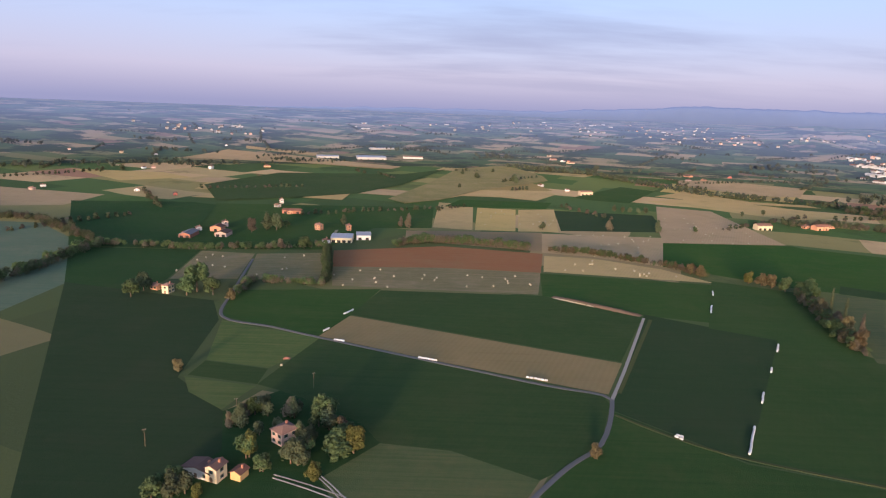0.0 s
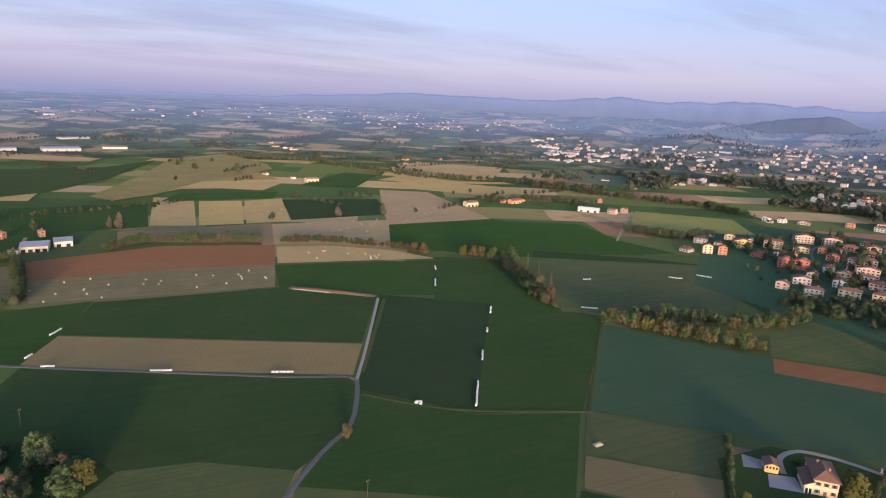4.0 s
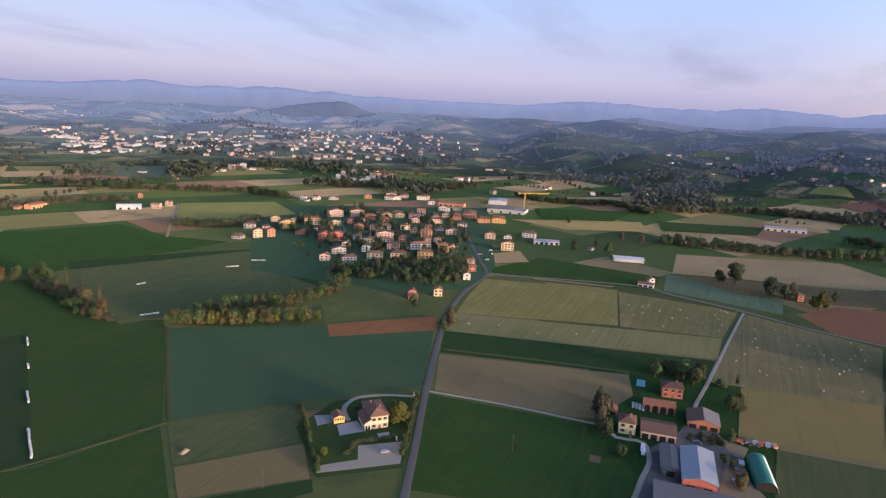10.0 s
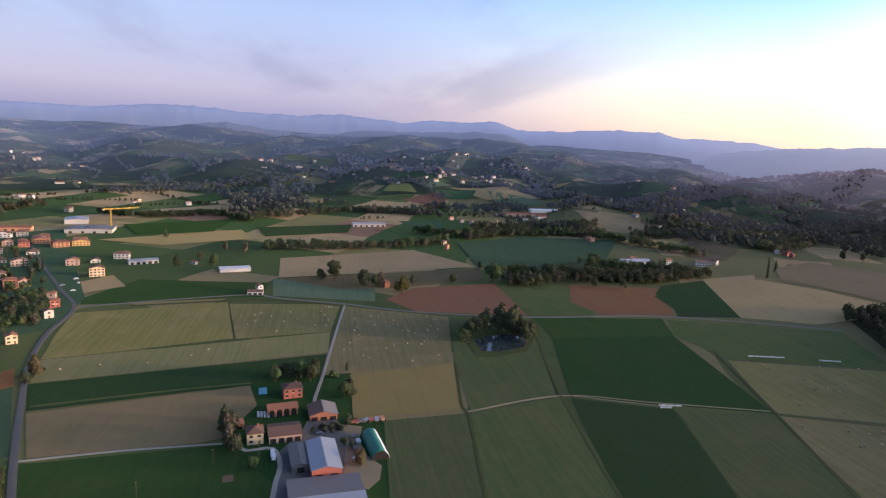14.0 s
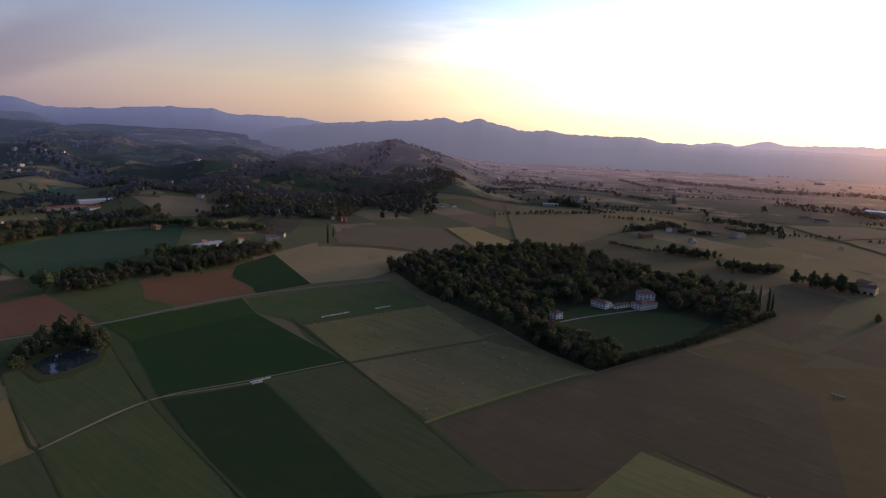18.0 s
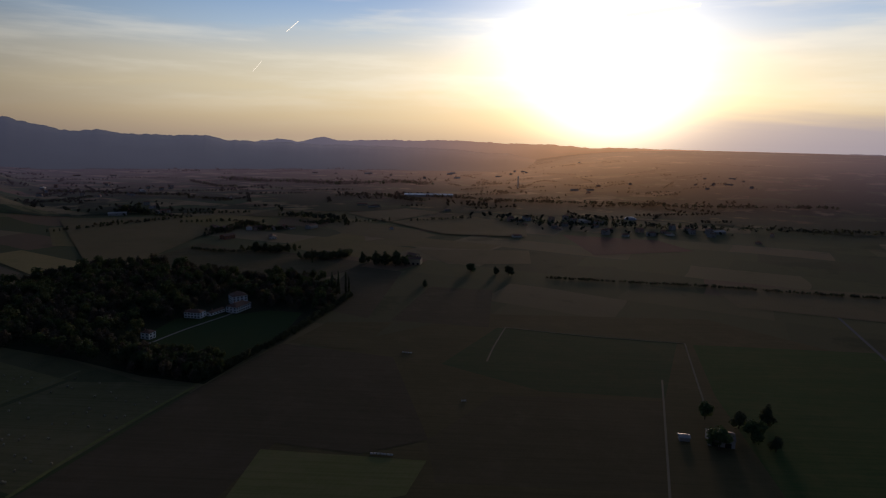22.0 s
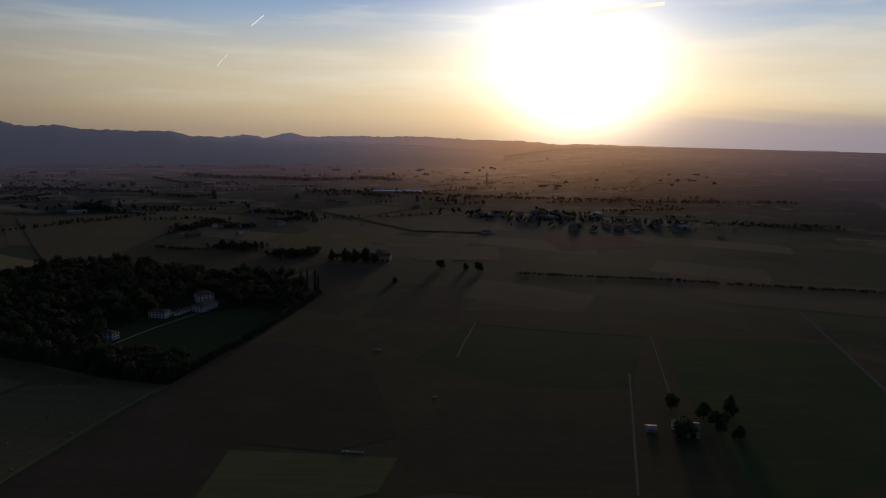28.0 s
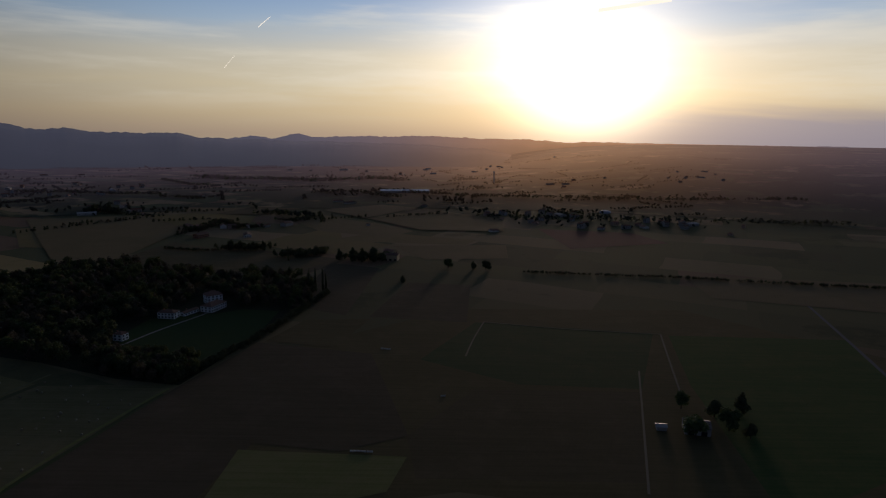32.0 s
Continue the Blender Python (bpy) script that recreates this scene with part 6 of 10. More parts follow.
hedge("distant tree belt", ('far_haze', 'far_haze', 'far'), 2.5, 7, (955.3, -1050.8, 1142.2, -1383.0, 1110.2, -1444.9), 1, 170, (0.76, 1.32))
hedge("trees along the hill foot", ('dark', 'rust'), 2.5, 10, (985.4, -550.4, 983.2, -654.3, 978.7, -751.1, 1021.3, -882.0, 1003.6, -958.8), 1, 170, (0.85, 1.54))
hedge("trees along the hill foot", ('dark', 'oak'), 2.5, 10, (679.6, -220.1, 663.0, -262.2, 668.9, -307.1), 1, 170, (0.85, 1.54))
PARK = [(258, -490), (262, -525), (258, -578), (238, -592), (233, -641), (205, -641), (190, -620), (177, -606), (139.7, -598.6), (125.6, -544.1), (139.7, -515.6), (156.4, -481.0), (193.5, -486.0), (238.0, -476.0)]
thicket("wood", "dark dense park wood round the mansion", [s for s in spread(list(zip((505.5, 510.5, 485.1, 419.4, 307.7, 232.4, 225.0, 154.0, 103.9, 125.8, 169.2, 202.3, 243.1, 258.9, 225.2, 170.0, 209.8, 283.0, 397.3), (-532.9, -649.3, -741.0, -830.7, -782.3, -731.3, -793.9, -728.6, -673.8, -607.6, -613.9, -589.5, -558.4, -509.5, -452.1, -406.2, -416.9, -445.8, -478.5))), 900, 5) if not inside(*s, PARK)], ("dark", "rust", "oak", "rust"), 3, 230, "wood", (1.0, 1.7))
thicket("wood", "brown wood edge in front of the park lawn", [s for s in spread(list(zip((240.8, 214.8, 184.8, 159.5, 157.7, 165.6, 213.7, 257.9), (-469.5, -464.0, -462.3, -452.8, -434.3, -410.9, -428.5, -459.3))), 150, 8) if not inside(*s, PARK)], ("rust", "dark", "oak"), 7, 230, "wood", (0.8, 1.3))
thicket("wood", "dark belt of trees below the village", spread(list(zip((442.1, 470.0, 505.3, 550.3, 572.6, 531.0, 485.8, 462.0, 459.2, 439.0), (314.2, 318.0, 290.8, 254.1, 228.1, 205.1, 199.3, 211.6, 241.8, 279.7))), 210, 6), ("dark", "oak", "dark", "rust"), 4, 230, "wood", (0.6, 1.0))
hedge("dark tree clump with a farmhouse", ('far_haze', 'far_haze', 'far'), 1.1, 6, (756.7, -1334.9, 770.8, -1402.3, 711.2, -1346.0, 673.6, -1328.6), 1, 170, (0.66, 1.32))
hedge("small trees beside the farm", ('far_haze', 'far_haze', 'far'), 1.5, 3, (663.0, -1313.7, 608.2, -1297.0), 1, 170, (0.38, 0.77))
hedge("trees round the farm group", ('dark', 'rust'), 1.5, 7, (464.6, -1116.5, 423.5, -1107.8, 424.3, -1229.6, 365.9, -1147.7, 330.8, -1161.1), 1, 170, (0.57, 1.10))
hedge("trees round the farm group", ('dark', 'rust'), 1.5, 5, (321.3, -1261.2, 282.8, -1247.8, 260.1, -1325.3), 1, 170, (0.47, 0.88))
hedge("dark wood strip on the plain", ('far_haze', 'far_haze', 'far'), 1.5, 12, (390.8, -1367.8, 332.1, -1348.6, 260.1, -1325.3), 1, 170, (0.76, 1.32))
hedge("hedgerow by the farm", ('dark', 'rust'), 1.0, 2, (401.9, -929.6, 358.5, -916.3, 320.8, -918.5), 1, 170, (0.33, 0.61))
hedge("tree clump on the plain", ('dark', 'dark'), 1.0, 7, (319.0, -927.9, 296.2, -932.8, 271.9, -932.9, 247.2, -947.3), 1, 170, (0.66, 1.16))
hedge("tree clump round a farmhouse", ('dark', 'dark'), 1.0, 7, (217.4, -888.8, 190.4, -884.6, 172.2, -890.5, 158.3, -915.5), 1, 170, (0.76, 1.21))
hedge("tree clump round a farmhouse", ('dark', 'dark'), 1.0, 7, (116.7, -869.2, 100.7, -872.9, 81.5, -874.3, 59.4, -872.6), 1, 170, (0.76, 1.21))
hedge("long dark wood across the plain", ('far_haze', 'far_haze', 'far'), 1.5, 18, (953.4, -2455.6, 801.6, -2352.9, 704.6, -2384.3, 482.1, -2326.6, 251.4, -2496.9, 133.0, -2396.7), 1, 170, (0.76, 1.43))
hedge("long dark wood across the plain", ('far_haze', 'far_haze', 'far'), 2.0, 14, (375.8, -1862.2, 280.8, -1894.0, 217.2, -1878.5, 112.7, -1756.7), 1, 170, (0.66, 1.21))
hedge("line of trees across the plain", ('far_haze', 'far_haze', 'far'), 2.0, 5, (1228.8, -1759.0, 1088.6, -1780.6, 915.5, -1749.7, 777.2, -1762.7), 1, 170, (0.57, 1.10))
hedge("line of trees across the plain", ('far_haze', 'far_haze', 'far'), 2.0, 5, (1024.2, -2290.8, 842.1, -2091.3, 777.3, -2084.2), 1, 170, (0.57, 1.10))
hedge("line of trees across the plain", ('far_haze', 'far_haze', 'far'), 2.0, 5, (767.8, -1697.5, 701.4, -1688.9, 624.4, -1649.1), 1, 170, (0.47, 0.99))
hedge("dark woods of the hill foot", ('far_haze', 'far_haze', 'far'), 1.2, 14, (1984.0, -599.3, 1747.3, -631.9, 1385.6, -612.0, 1209.7, -642.8, 1344.3, -826.1, 1519.1, -1041.7, 1318.6, -1051.8, 1224.9, -1105.4), 1, 170, (0.85, 1.54))
hedge("dark woods of the hill foot", ('dark', 'rust'), 1.2, 16, (1007.1, -594.1, 1057.0, -684.7, 1054.7, -762.8, 938.9, -757.5, 873.5, -736.4, 1002.4, -920.8), 1, 170, (0.85, 1.54))
hedge("wood in the hollow", ('dark', 'dark', 'rust'), 1.1, 12, (647.9, -316.7, 652.5, -360.9, 645.2, -395.1, 685.8, -471.2), 1, 170, (0.85, 1.54))
hedge("wood along the valley", ('rust', 'dark'), 1.2, 12, (1031.1, -271.6, 1041.3, -344.9, 1073.6, -426.1, 1082.2, -494.5, 1009.0, -489.2), 1, 170, (0.76, 1.43))
hedge("trees round the roadside farm", ('far_haze', 'far_haze', 'far'), 1.5, 5, (1209.8, -1028.8, 1055.2, -1028.6, 1092.2, -1166.4), 1, 170, (0.76, 1.32))
hedge("trees below the hill", ('far_haze', 'far_haze', 'far'), 1.5, 8, (979.5, -1095.1, 1017.5, -1221.8, 1138.3, -1434.0), 1, 170, (0.66, 1.21))
hedge("trees round the farm pond", ('dark', 'oak', 'rust'), 0.8, 2.2, (440.1, -122.1, 468.2, -134.0, 484.2, -153.6, 486.1, -176.2, 470.0, -186.6, 448.0, -185.2), 1, 170, (0.45, 0.85))
hedge("bluish woods on the hills", ('far_haze', 'far_haze', 'far'), 1.5, 22, (1423.3, 377.7, 1559.6, 299.9, 1635.9, 223.8, 1677.2, 131.9, 1707.1, 47.3), 1, 170, (0.85, 1.54))
hedge("bluish woods on the hills", ('far_haze', 'far_haze', 'far'), 1.5, 20, (1871.8, 53.1, 1797.3, -30.3, 1886.9, -105.0, 1869.0, -176.6, 2154.6, -263.3), 1, 170, (0.85, 1.54))
hedge("bluish woods on the hills", ('far_haze', 'far_haze', 'far'), 1.5, 16, (1661.5, -191.4, 1602.2, -247.8, 1628.8, -283.5), 1, 170, (0.76, 1.32))
hedge("wood along the stream", ('dark', 'rust', 'rust'), 1.2, 9, (1203.9, -95.6, 1217.5, -144.5, 1189.6, -188.6, 1298.0, -236.5, 1344.8, -284.7), 1, 170, (0.76, 1.32))
hedge("trees round the hill hamlet", ('far_haze', 'far_haze', 'far'), 1.5, 9, (1623.5, -378.9, 1607.0, -432.0, 1627.0, -486.8), 1, 170, (0.66, 1.21))
hedge("wooded strip with autumn colours", ('dark', 'rust', 'rust'), 1.1, 9, (923.6, -234.1, 967.5, -294.4, 998.0, -355.9, 988.3, -434.8, 1006.2, -489.8), 1, 170, (0.76, 1.32))
hedge("dark trees beside the works", ('far_haze', 'far_haze', 'far'), 1.2, 7, (1338.9, -350.7, 1361.2, -419.1, 1276.4, -447.8), 1, 170, (0.76, 1.21))
hedge("wooded spur of the hill", ('far_haze', 'far_haze', 'far'), 1.5, 20, (1513.2, -1106.7, 1342.6, -1103.8, 1449.9, -1305.4, 1590.6, -1541.3, 2131.7, -2243.8, 1694.0, -1904.2), 1, 170, (0.76, 1.32))
hedge("woods below the spur", ('rust', 'dark', 'rust'), 1.2, 14, (1084.0, -645.5, 1085.4, -703.3, 1051.0, -747.0, 981.3, -764.7, 1064.9, -891.5), 1, 170, (0.85, 1.43))
hedge("woods below the spur", ('far_haze', 'far_haze', 'far'), 1.3, 10, (1217.6, -1000.2, 1154.5, -1033.9, 1061.9, -1050.8, 1086.6, -1160.4), 1, 170, (0.76, 1.32))
hedge("hedgerow on the slope", ('far_haze', 'far_haze', 'far'), 1.3, 6, (1141.0, -1330.0, 1207.8, -1480.9, 1157.2, -1466.0), 1, 170, (0.57, 1.10))
hedge("low hedge on the plain", ('far_haze', 'far_haze', 'far'), 1.3, 3, (1050.5, -1436.8, 1035.5, -1539.8, 1010.5, -1651.4), 1, 170, (0.38, 0.77))

thicket("garden_trees", "garden trees and bushes between the village houses", spread([(470, 330), (560, 500), (680, 520), (720, 430), (640, 250), (520, 240)], 60, 77), ("dark", "oak", "yellow"), 12, 420, "tree", (0.3, 0.62))

# ---- the village and the scattered houses ----
house(526, 310, -60, 16.6, 9.1, 2, "cream", "tile_brown", True, "cream plastered house with a brown tile roof", shutter="green", balcony=False)
house(542, 291, -66, 16.1, 10.8, 2, "cream", "tile_brown", True, "cream plastered house with a brown tile roof", shutter="brown", balcony=True)
house(551, 265, -64, 15.7, 8.9, 3, "ochre", "tile_brown", True, "ochre plastered three-storey house with a brown tile roof", shutter="brown", balcony=False)
house(498, 323, -47, 13.9, 9.0, 2, "greywall", "tile_brown", True, "grey plastered house with a brown tile roof", shutter="brown", balcony=True)
house(585, 288, -54, 21.8, 10.0, 3, "white", "tile_red", True, "white plastered three-storey house with a red tile roof", shutter="green", balcony=False)
house(549, 333, -68, 11.4, 9.7, 2, "white", "tile_brown", False, "white plastered house with a brown tile roof", shutter="green", balcony=False)
house(576, 317, -58, 13.8, 9.9, 2, "pink", "tile_red", True, "pinkish plastered house with a red tile roof", shutter="brown", balcony=False)
house(593, 338, -64, 12.7, 8.9, 2, "white", "tile_red", True, "white plastered house with a red tile roof", shutter="green", balcony=True)
house(583, 353, -64, 12.7, 9.7, 2, "cream", "tile_red", False, "cream plastered house with a red tile roof", shutter="green", balcony=False)
house(522, 352, -44, 14.7, 9.0, 2, "greywall", "tile_brown", False, "grey plastered house with a brown tile roof", shutter="brown", balcony=True)
house(490, 346, -67, 9.6, 8.1, 2, "pink", "tile_brown", False, "pinkish plastered house with a brown tile roof", shutter="green", balcony=False)
house(566, 402, -50, 12.9, 10.3, 3, "red", "tile_red", False, "red-painted plastered three-storey house with a red tile roof", shutter="green", balcony=True)
house(576, 391, -57, 13.5, 10.8, 3, "red", "tile_red", False, "red-painted plastered three-storey house with a red tile roof", shutter="brown", balcony=False)
house(596, 266, -65, 10.3, 8.8, 3, "orange", "tile_red", True, "orange plastered three-storey house with a red tile roof", shutter="brown", balcony=False)
house(604, 259, -49, 10.4, 8.8, 2, "pink", "tile_red", False, "pinkish plastered house with a red tile roof", shutter="green", balcony=True)
house(657, 317, -58, 13.5, 9.0, 3, "orange", "tile_red", True, "orange plastered four-storey house with a red tile roof", shutter="brown", balcony=True)
house(623, 299, -67, 9.6, 8.2, 2, "cream", "tile_red", True, "cream plastered house with a red tile roof", shutter="brown", balcony=False)
house(614, 349, -62, 19.0, 9.4, 3, "pink", "tile_red", False, "pinkish plastered three-storey house with a red tile roof", shutter="brown", balcony=False)
house(649, 408, -56, 12.4, 9.6, 2, "brick", "tile_brown", False, "brick-red plastered house with a brown tile roof", shutter="green", balcony=False)
house(656, 388, -68, 12.6, 9.9, 2, "pink", "tile_red", True, "pinkish plastered house with a red tile roof", shutter="green", balcony=True)
house(667, 380, -49, 12.0, 9.8, 2, "pink", "tile_brown", True, "pinkish plastered house with a brown tile roof", shutter="brown", balcony=False)
house(592, 374, -48, 9.7, 8.3, 2, "greywall", "tile_brown", True, "grey plastered house with a brown tile roof", shutter="brown", balcony=False)
house(684, 361, -59, 11.8, 9.7, 2, "cream", "tile_brown", True, "cream plastered house with a brown tile roof", shutter="green", balcony=False)
house(637, 471, -53, 19.7, 9.2, 3, "cream", "tile_red", True, "cream plastered three-storey house with a red tile roof", shutter="brown", balcony=False)
house(704, 483, -38, 21.5, 11.0, 3, "pink", "tile_red", False, "pinkish plastered three-storey house with a red tile roof", shutter="green", balcony=False)
house(650, 445, -57, 16.0, 8.7, 2, "cream", "tile_brown", False, "cream plastered house with a brown tile roof", shutter="green", balcony=True)
house(724, 460, -55, 20.5, 10.1, 3, "pink", "tile_red", False, "pinkish plastered three-storey house with a red tile roof", shutter="brown", balcony=True)
house(718, 434, -51, 14.6, 9.5, 2, "brick", "tile_brown", True, "brick-red plastered house with a brown tile roof", shutter="brown", balcony=False)
house(742, 421, -64, 14.1, 10.2, 2, "cream", "tile_brown", False, "cream plastered house with a brown tile roof", shutter="brown", balcony=False)
house(755, 409, -58, 14.2, 8.7, 2, "cream", "tile_brown", False, "cream plastered house with a brown tile roof", shutter="brown", balcony=False)
house(598, 481, -39, 18.4, 10.4, 3, "ochre", "tile_red", False, "ochre plastered three-storey house with a red tile roof", shutter="green", balcony=False)
house(534, 471, -36, 9.9, 8.4, 3, "cream", "tile_red", False, "cream plastered three-storey house with a red tile roof", shutter="brown", balcony=False)
house(546, 461, -47, 8.6, 7.3, 3, "orange", "tile_red", False, "orange plastered three-storey house with a red tile roof", shutter="brown", balcony=False)
house(614, 543, -44, 13.2, 9.6, 2, "pink", "tile_brown", True, "pinkish plastered house with a brown tile roof", shutter="green", balcony=False)
house(571, 515, -58, 13.5, 10.7, 2, "greywall", "tile_brown", True, "grey plastered house with a brown tile roof", shutter="green", balcony=True)
house(519, 485, -48, 12.5, 9.4, 1, "greywall", "tile_brown", True, "grey plastered low house with a brown tile roof", shutter="brown", balcony=True)
house(611, 439, -59, 16.0, 10.5, 1, "white", "tile_brown", False, "white plastered low house with a brown tile roof", shutter="brown", balcony=True)
house(578, 443, -58, 13.5, 8.8, 1, "red", "tile_red", False, "red-painted plastered low house with a red tile roof", shutter="brown", balcony=False)
house(751, 350, -45, 16.0, 9.6, 2, "pink", "tile_brown", True, "pinkish plastered house with a brown tile roof", shutter="brown", balcony=False)
house(692, 299, -63, 15.3, 9.7, 2, "pink", "tile_brown", False, "pinkish plastered house with a brown tile roof", shutter="green", balcony=True)
house(795, 337, -70, 11.1, 8.9, 2, "red", "tile_red", True, "red-painted plastered house with a red tile roof", shutter="green", balcony=False)
house(705, 323, -58, 10.7, 8.5, 1, "white", "tile_brown", True, "white plastered low house with a brown tile roof", shutter="green", balcony=False)
house(936, 526, -53, 16.6, 10.3, 2, "white", "tile_brown", True, "white plastered house with a brown tile roof", shutter="brown", balcony=True)
house(909, 499, -62, 14.2, 10.4, 1, "white", "tile_pale", False, "white plastered low house with a pale tile roof", shutter="brown", balcony=False)
house(886, 542, -71, 10.4, 8.9, 2, "orange", "tile_red", False, "orange plastered house with a red tile roof", shutter="brown", balcony=True)
house(940, 467, -66, 18.2, 9.1, 2, "white", "tile_brown", True, "white plastered house with a brown tile roof", shutter="brown", balcony=True)
house(909, 428, -67, 16.5, 8.7, 2, "greywall", "tile_brown", True, "grey plastered house with a brown tile roof", shutter="brown", balcony=True)
house(855, 385, -80, 16.3, 10.5, 2, "white", "tile_brown", False, "white plastered house with a brown tile roof", shutter="green", balcony=False)
house(867, 369, -68, 12.9, 10.8, 2, "greywall", "tile_brown", True, "grey plastered house with a brown tile roof", shutter="green", balcony=False)
house(1044, 552, -58, 10.7, 9.1, 2, "white", "tile_brown", False, "white plastered house with a brown tile roof", shutter="green", balcony=True)
house(943, 503, -56, 13.6, 10.0, 2, "cream", "tile_brown", True, "cream plastered house with a brown tile roof", shutter="green", balcony=True)
house(818, 327, -78, 17.7, 9.7, 2, "orange", "tile_red", False, "orange plastered house with a red tile roof", shutter="brown", balcony=False)
house(802, 300, -79, 19.6, 10.2, 2, "orange", "tile_red", True, "orange plastered house with a red tile roof", shutter="brown", balcony=True)
house(811, 280, -76, 18.9, 9.3, 2, "ochre", "tile_red", False, "ochre plastered house with a red tile roof", shutter="brown", balcony=False)
house(754, 311, -68, 12.7, 10.8, 1, "white", "tile_brown", True, "white plastered low house with a brown tile roof", shutter="green", balcony=False)
house(699, 250, -76, 12.3, 9.6, 2, "pink", "tile_red", False, "pinkish plastered house with a red tile roof", shutter="brown", balcony=False)
house(713, 232, -71, 9.7, 8.2, 1, "white", "tile_brown", False, "white plastered low house with a brown tile roof", shutter="brown", balcony=False)
house(649, 210, -70, 13.9, 9.3, 3, "cream", "tile_brown", False, "cream plastered three-storey house with a brown tile roof", shutter="brown", balcony=True)
house(738, 212, -83, 16.2, 10.8, 2, "white", "tile_brown", True, "white plastered house with a brown tile roof", shutter="brown", balcony=True)
house(505, 199, -58, 6.5, 5.5, 2, "white", "tile_brown", False, "white plastered house with a brown tile roof", shutter="brown", balcony=True)
house(536, 206, -66, 7.0, 6.0, 2, "red", "tile_red", True, "red-painted plastered house with a red tile roof", shutter="brown", balcony=True)
house(428, 215, -53, 6.5, 5.5, 2, "brick", "tile_brown", False, "brick-red plastered house with a brown tile roof", shutter="green", balcony=False)
house(444, 199, -60, 7.0, 5.9, 2, "cream", "tile_red", False, "cream plastered house with a red tile roof", shutter="green", balcony=False)
house(559, 217, -83, 6.5, 5.5, 2, "pink", "tile_red", True, "pinkish plastered house with a red tile roof", shutter="green", balcony=False)
house(736, 373, -64, 11.4, 9.7, 2, "pink", "tile_brown", False, "pinkish plastered house with a brown tile roof", shutter="brown", balcony=False)
house(621, 371, -45, 8.7, 7.4, 2, "greywall", "tile_brown", True, "grey plastered house with a brown tile roof", shutter="brown", balcony=True)
house(617, 328, -61, 8.4, 7.2, 2, "brick", "tile_red", False, "brick-red plastered house with a red tile roof", shutter="green", balcony=True)
house(582, 302, -73, 7.3, 6.2, 1, "white", "tile_brown", False, "white plastered low house with a brown tile roof", shutter="green", balcony=True)
house(632, 290, -72, 9.0, 7.7, 2, "pink", "tile_brown", False, "pinkish plastered house with a brown tile roof", shutter="brown", balcony=True)
house(550, 361, -59, 9.2, 7.8, 2, "greywall", "tile_brown", False, "grey plastered house with a brown tile roof", shutter="green", balcony=False)
house(672, 435, -59, 9.6, 8.2, 2, "brick", "tile_brown", False, "brick-red plastered house with a brown tile roof", shutter="green", balcony=False)
house(624, 520, -55, 11.2, 9.0, 2, "cream", "tile_brown", False, "cream plastered house with a brown tile roof", shutter="brown", balcony=False)
house(582, 499, -49, 9.2, 7.8, 1, "pink", "tile_brown", True, "pinkish plastered low house with a brown tile roof", shutter="brown", balcony=False)
house(631, 494, -53, 9.6, 8.2, 2, "white", "tile_brown", False, "white plastered house with a brown tile roof", shutter="brown", balcony=False)
house(596, 450, -52, 7.6, 6.5, 1, "greywall", "tile_brown", True, "grey plastered low house with a brown tile roof", shutter="green", balcony=True)
house(610, 426, -54, 8.9, 7.6, 2, "orange", "tile_red", False, "orange plastered house with a red tile roof", shutter="green", balcony=False)
house(689, 425, -67, 9.7, 8.2, 2, "pink", "tile_red", True, "pinkish plastered house with a red tile roof", shutter="brown", balcony=False)
house(707, 405, -61, 10.5, 8.5, 2, "brick", "tile_red", True, "brick-red plastered house with a red tile roof", shutter="green", balcony=True)
house(771, 385, -62, 11.1, 9.1, 2, "white", "tile_brown", True, "white plastered house with a brown tile roof", shutter="brown", balcony=True)
house(798, 356, -69, 11.2, 9.5, 2, "pink", "tile_red", False, "pinkish plastered house with a red tile roof", shutter="brown", balcony=False)
house(699, 335, -65, 8.6, 7.3, 2, "brick", "tile_brown", True, "brick-red plastered house with a brown tile roof", shutter="green", balcony=False)
house(669, 341, -67, 8.3, 7.1, 2, "cream", "tile_red", True, "cream plastered house with a red tile roof", shutter="brown", balcony=False)
house(517.3, 483.4, 102.8, 10.9, 10.6, 1, "greywall", "tile_brown", True, "grey plastered low house with brown roof", shutter="brown", balcony=False)
house(709.9, 488.3, 20.6, 15.8, 11.1, 2, "orange", "tile_brown", False, "orange plastered house with a red tile roof", shutter="brown", balcony=False)
house(740.3, 472.0, 116.6, 15.8, 13.8, 2, "orange", "tile_pale", False, "orange plastered house with a red tile roof", shutter="green", balcony=True)
house(746.1, 425.2, 18.5, 14.3, 10.8, 2, "white", "tile_pale", True, "white plastered house with a tiled roof", shutter="green", balcony=False)
house(762.9, 415.5, 115.5, 15.7, 12.2, 2, "cream", "tile_pale", True, "cream plastered house with a red tile roof", shutter="green", balcony=True)
house(804.2, 399.0, 24.4, 15.8, 12.2, 2, "pink", "tile_pale", False, "pinkish plastered house with a brown tile roof", shutter="green", balcony=False)
house(761.6, 355.4, 111.4, 14.0, 13.5, 2, "pink", "tile_pale", False, "pinkish plastered house with a brown tile roof", shutter="green", balcony=False)
house(806.2, 343.1, 26.4, 10.6, 9.9, 2, "red", "tile_red", True, "red-painted house with a terracotta roof", shutter="green", balcony=True)
house(830.7, 335.3, 102.4, 14.8, 13.9, 2, "ochre", "tile_brown", True, "ochre-yellow house glowing in low sun", shutter="green", balcony=True)
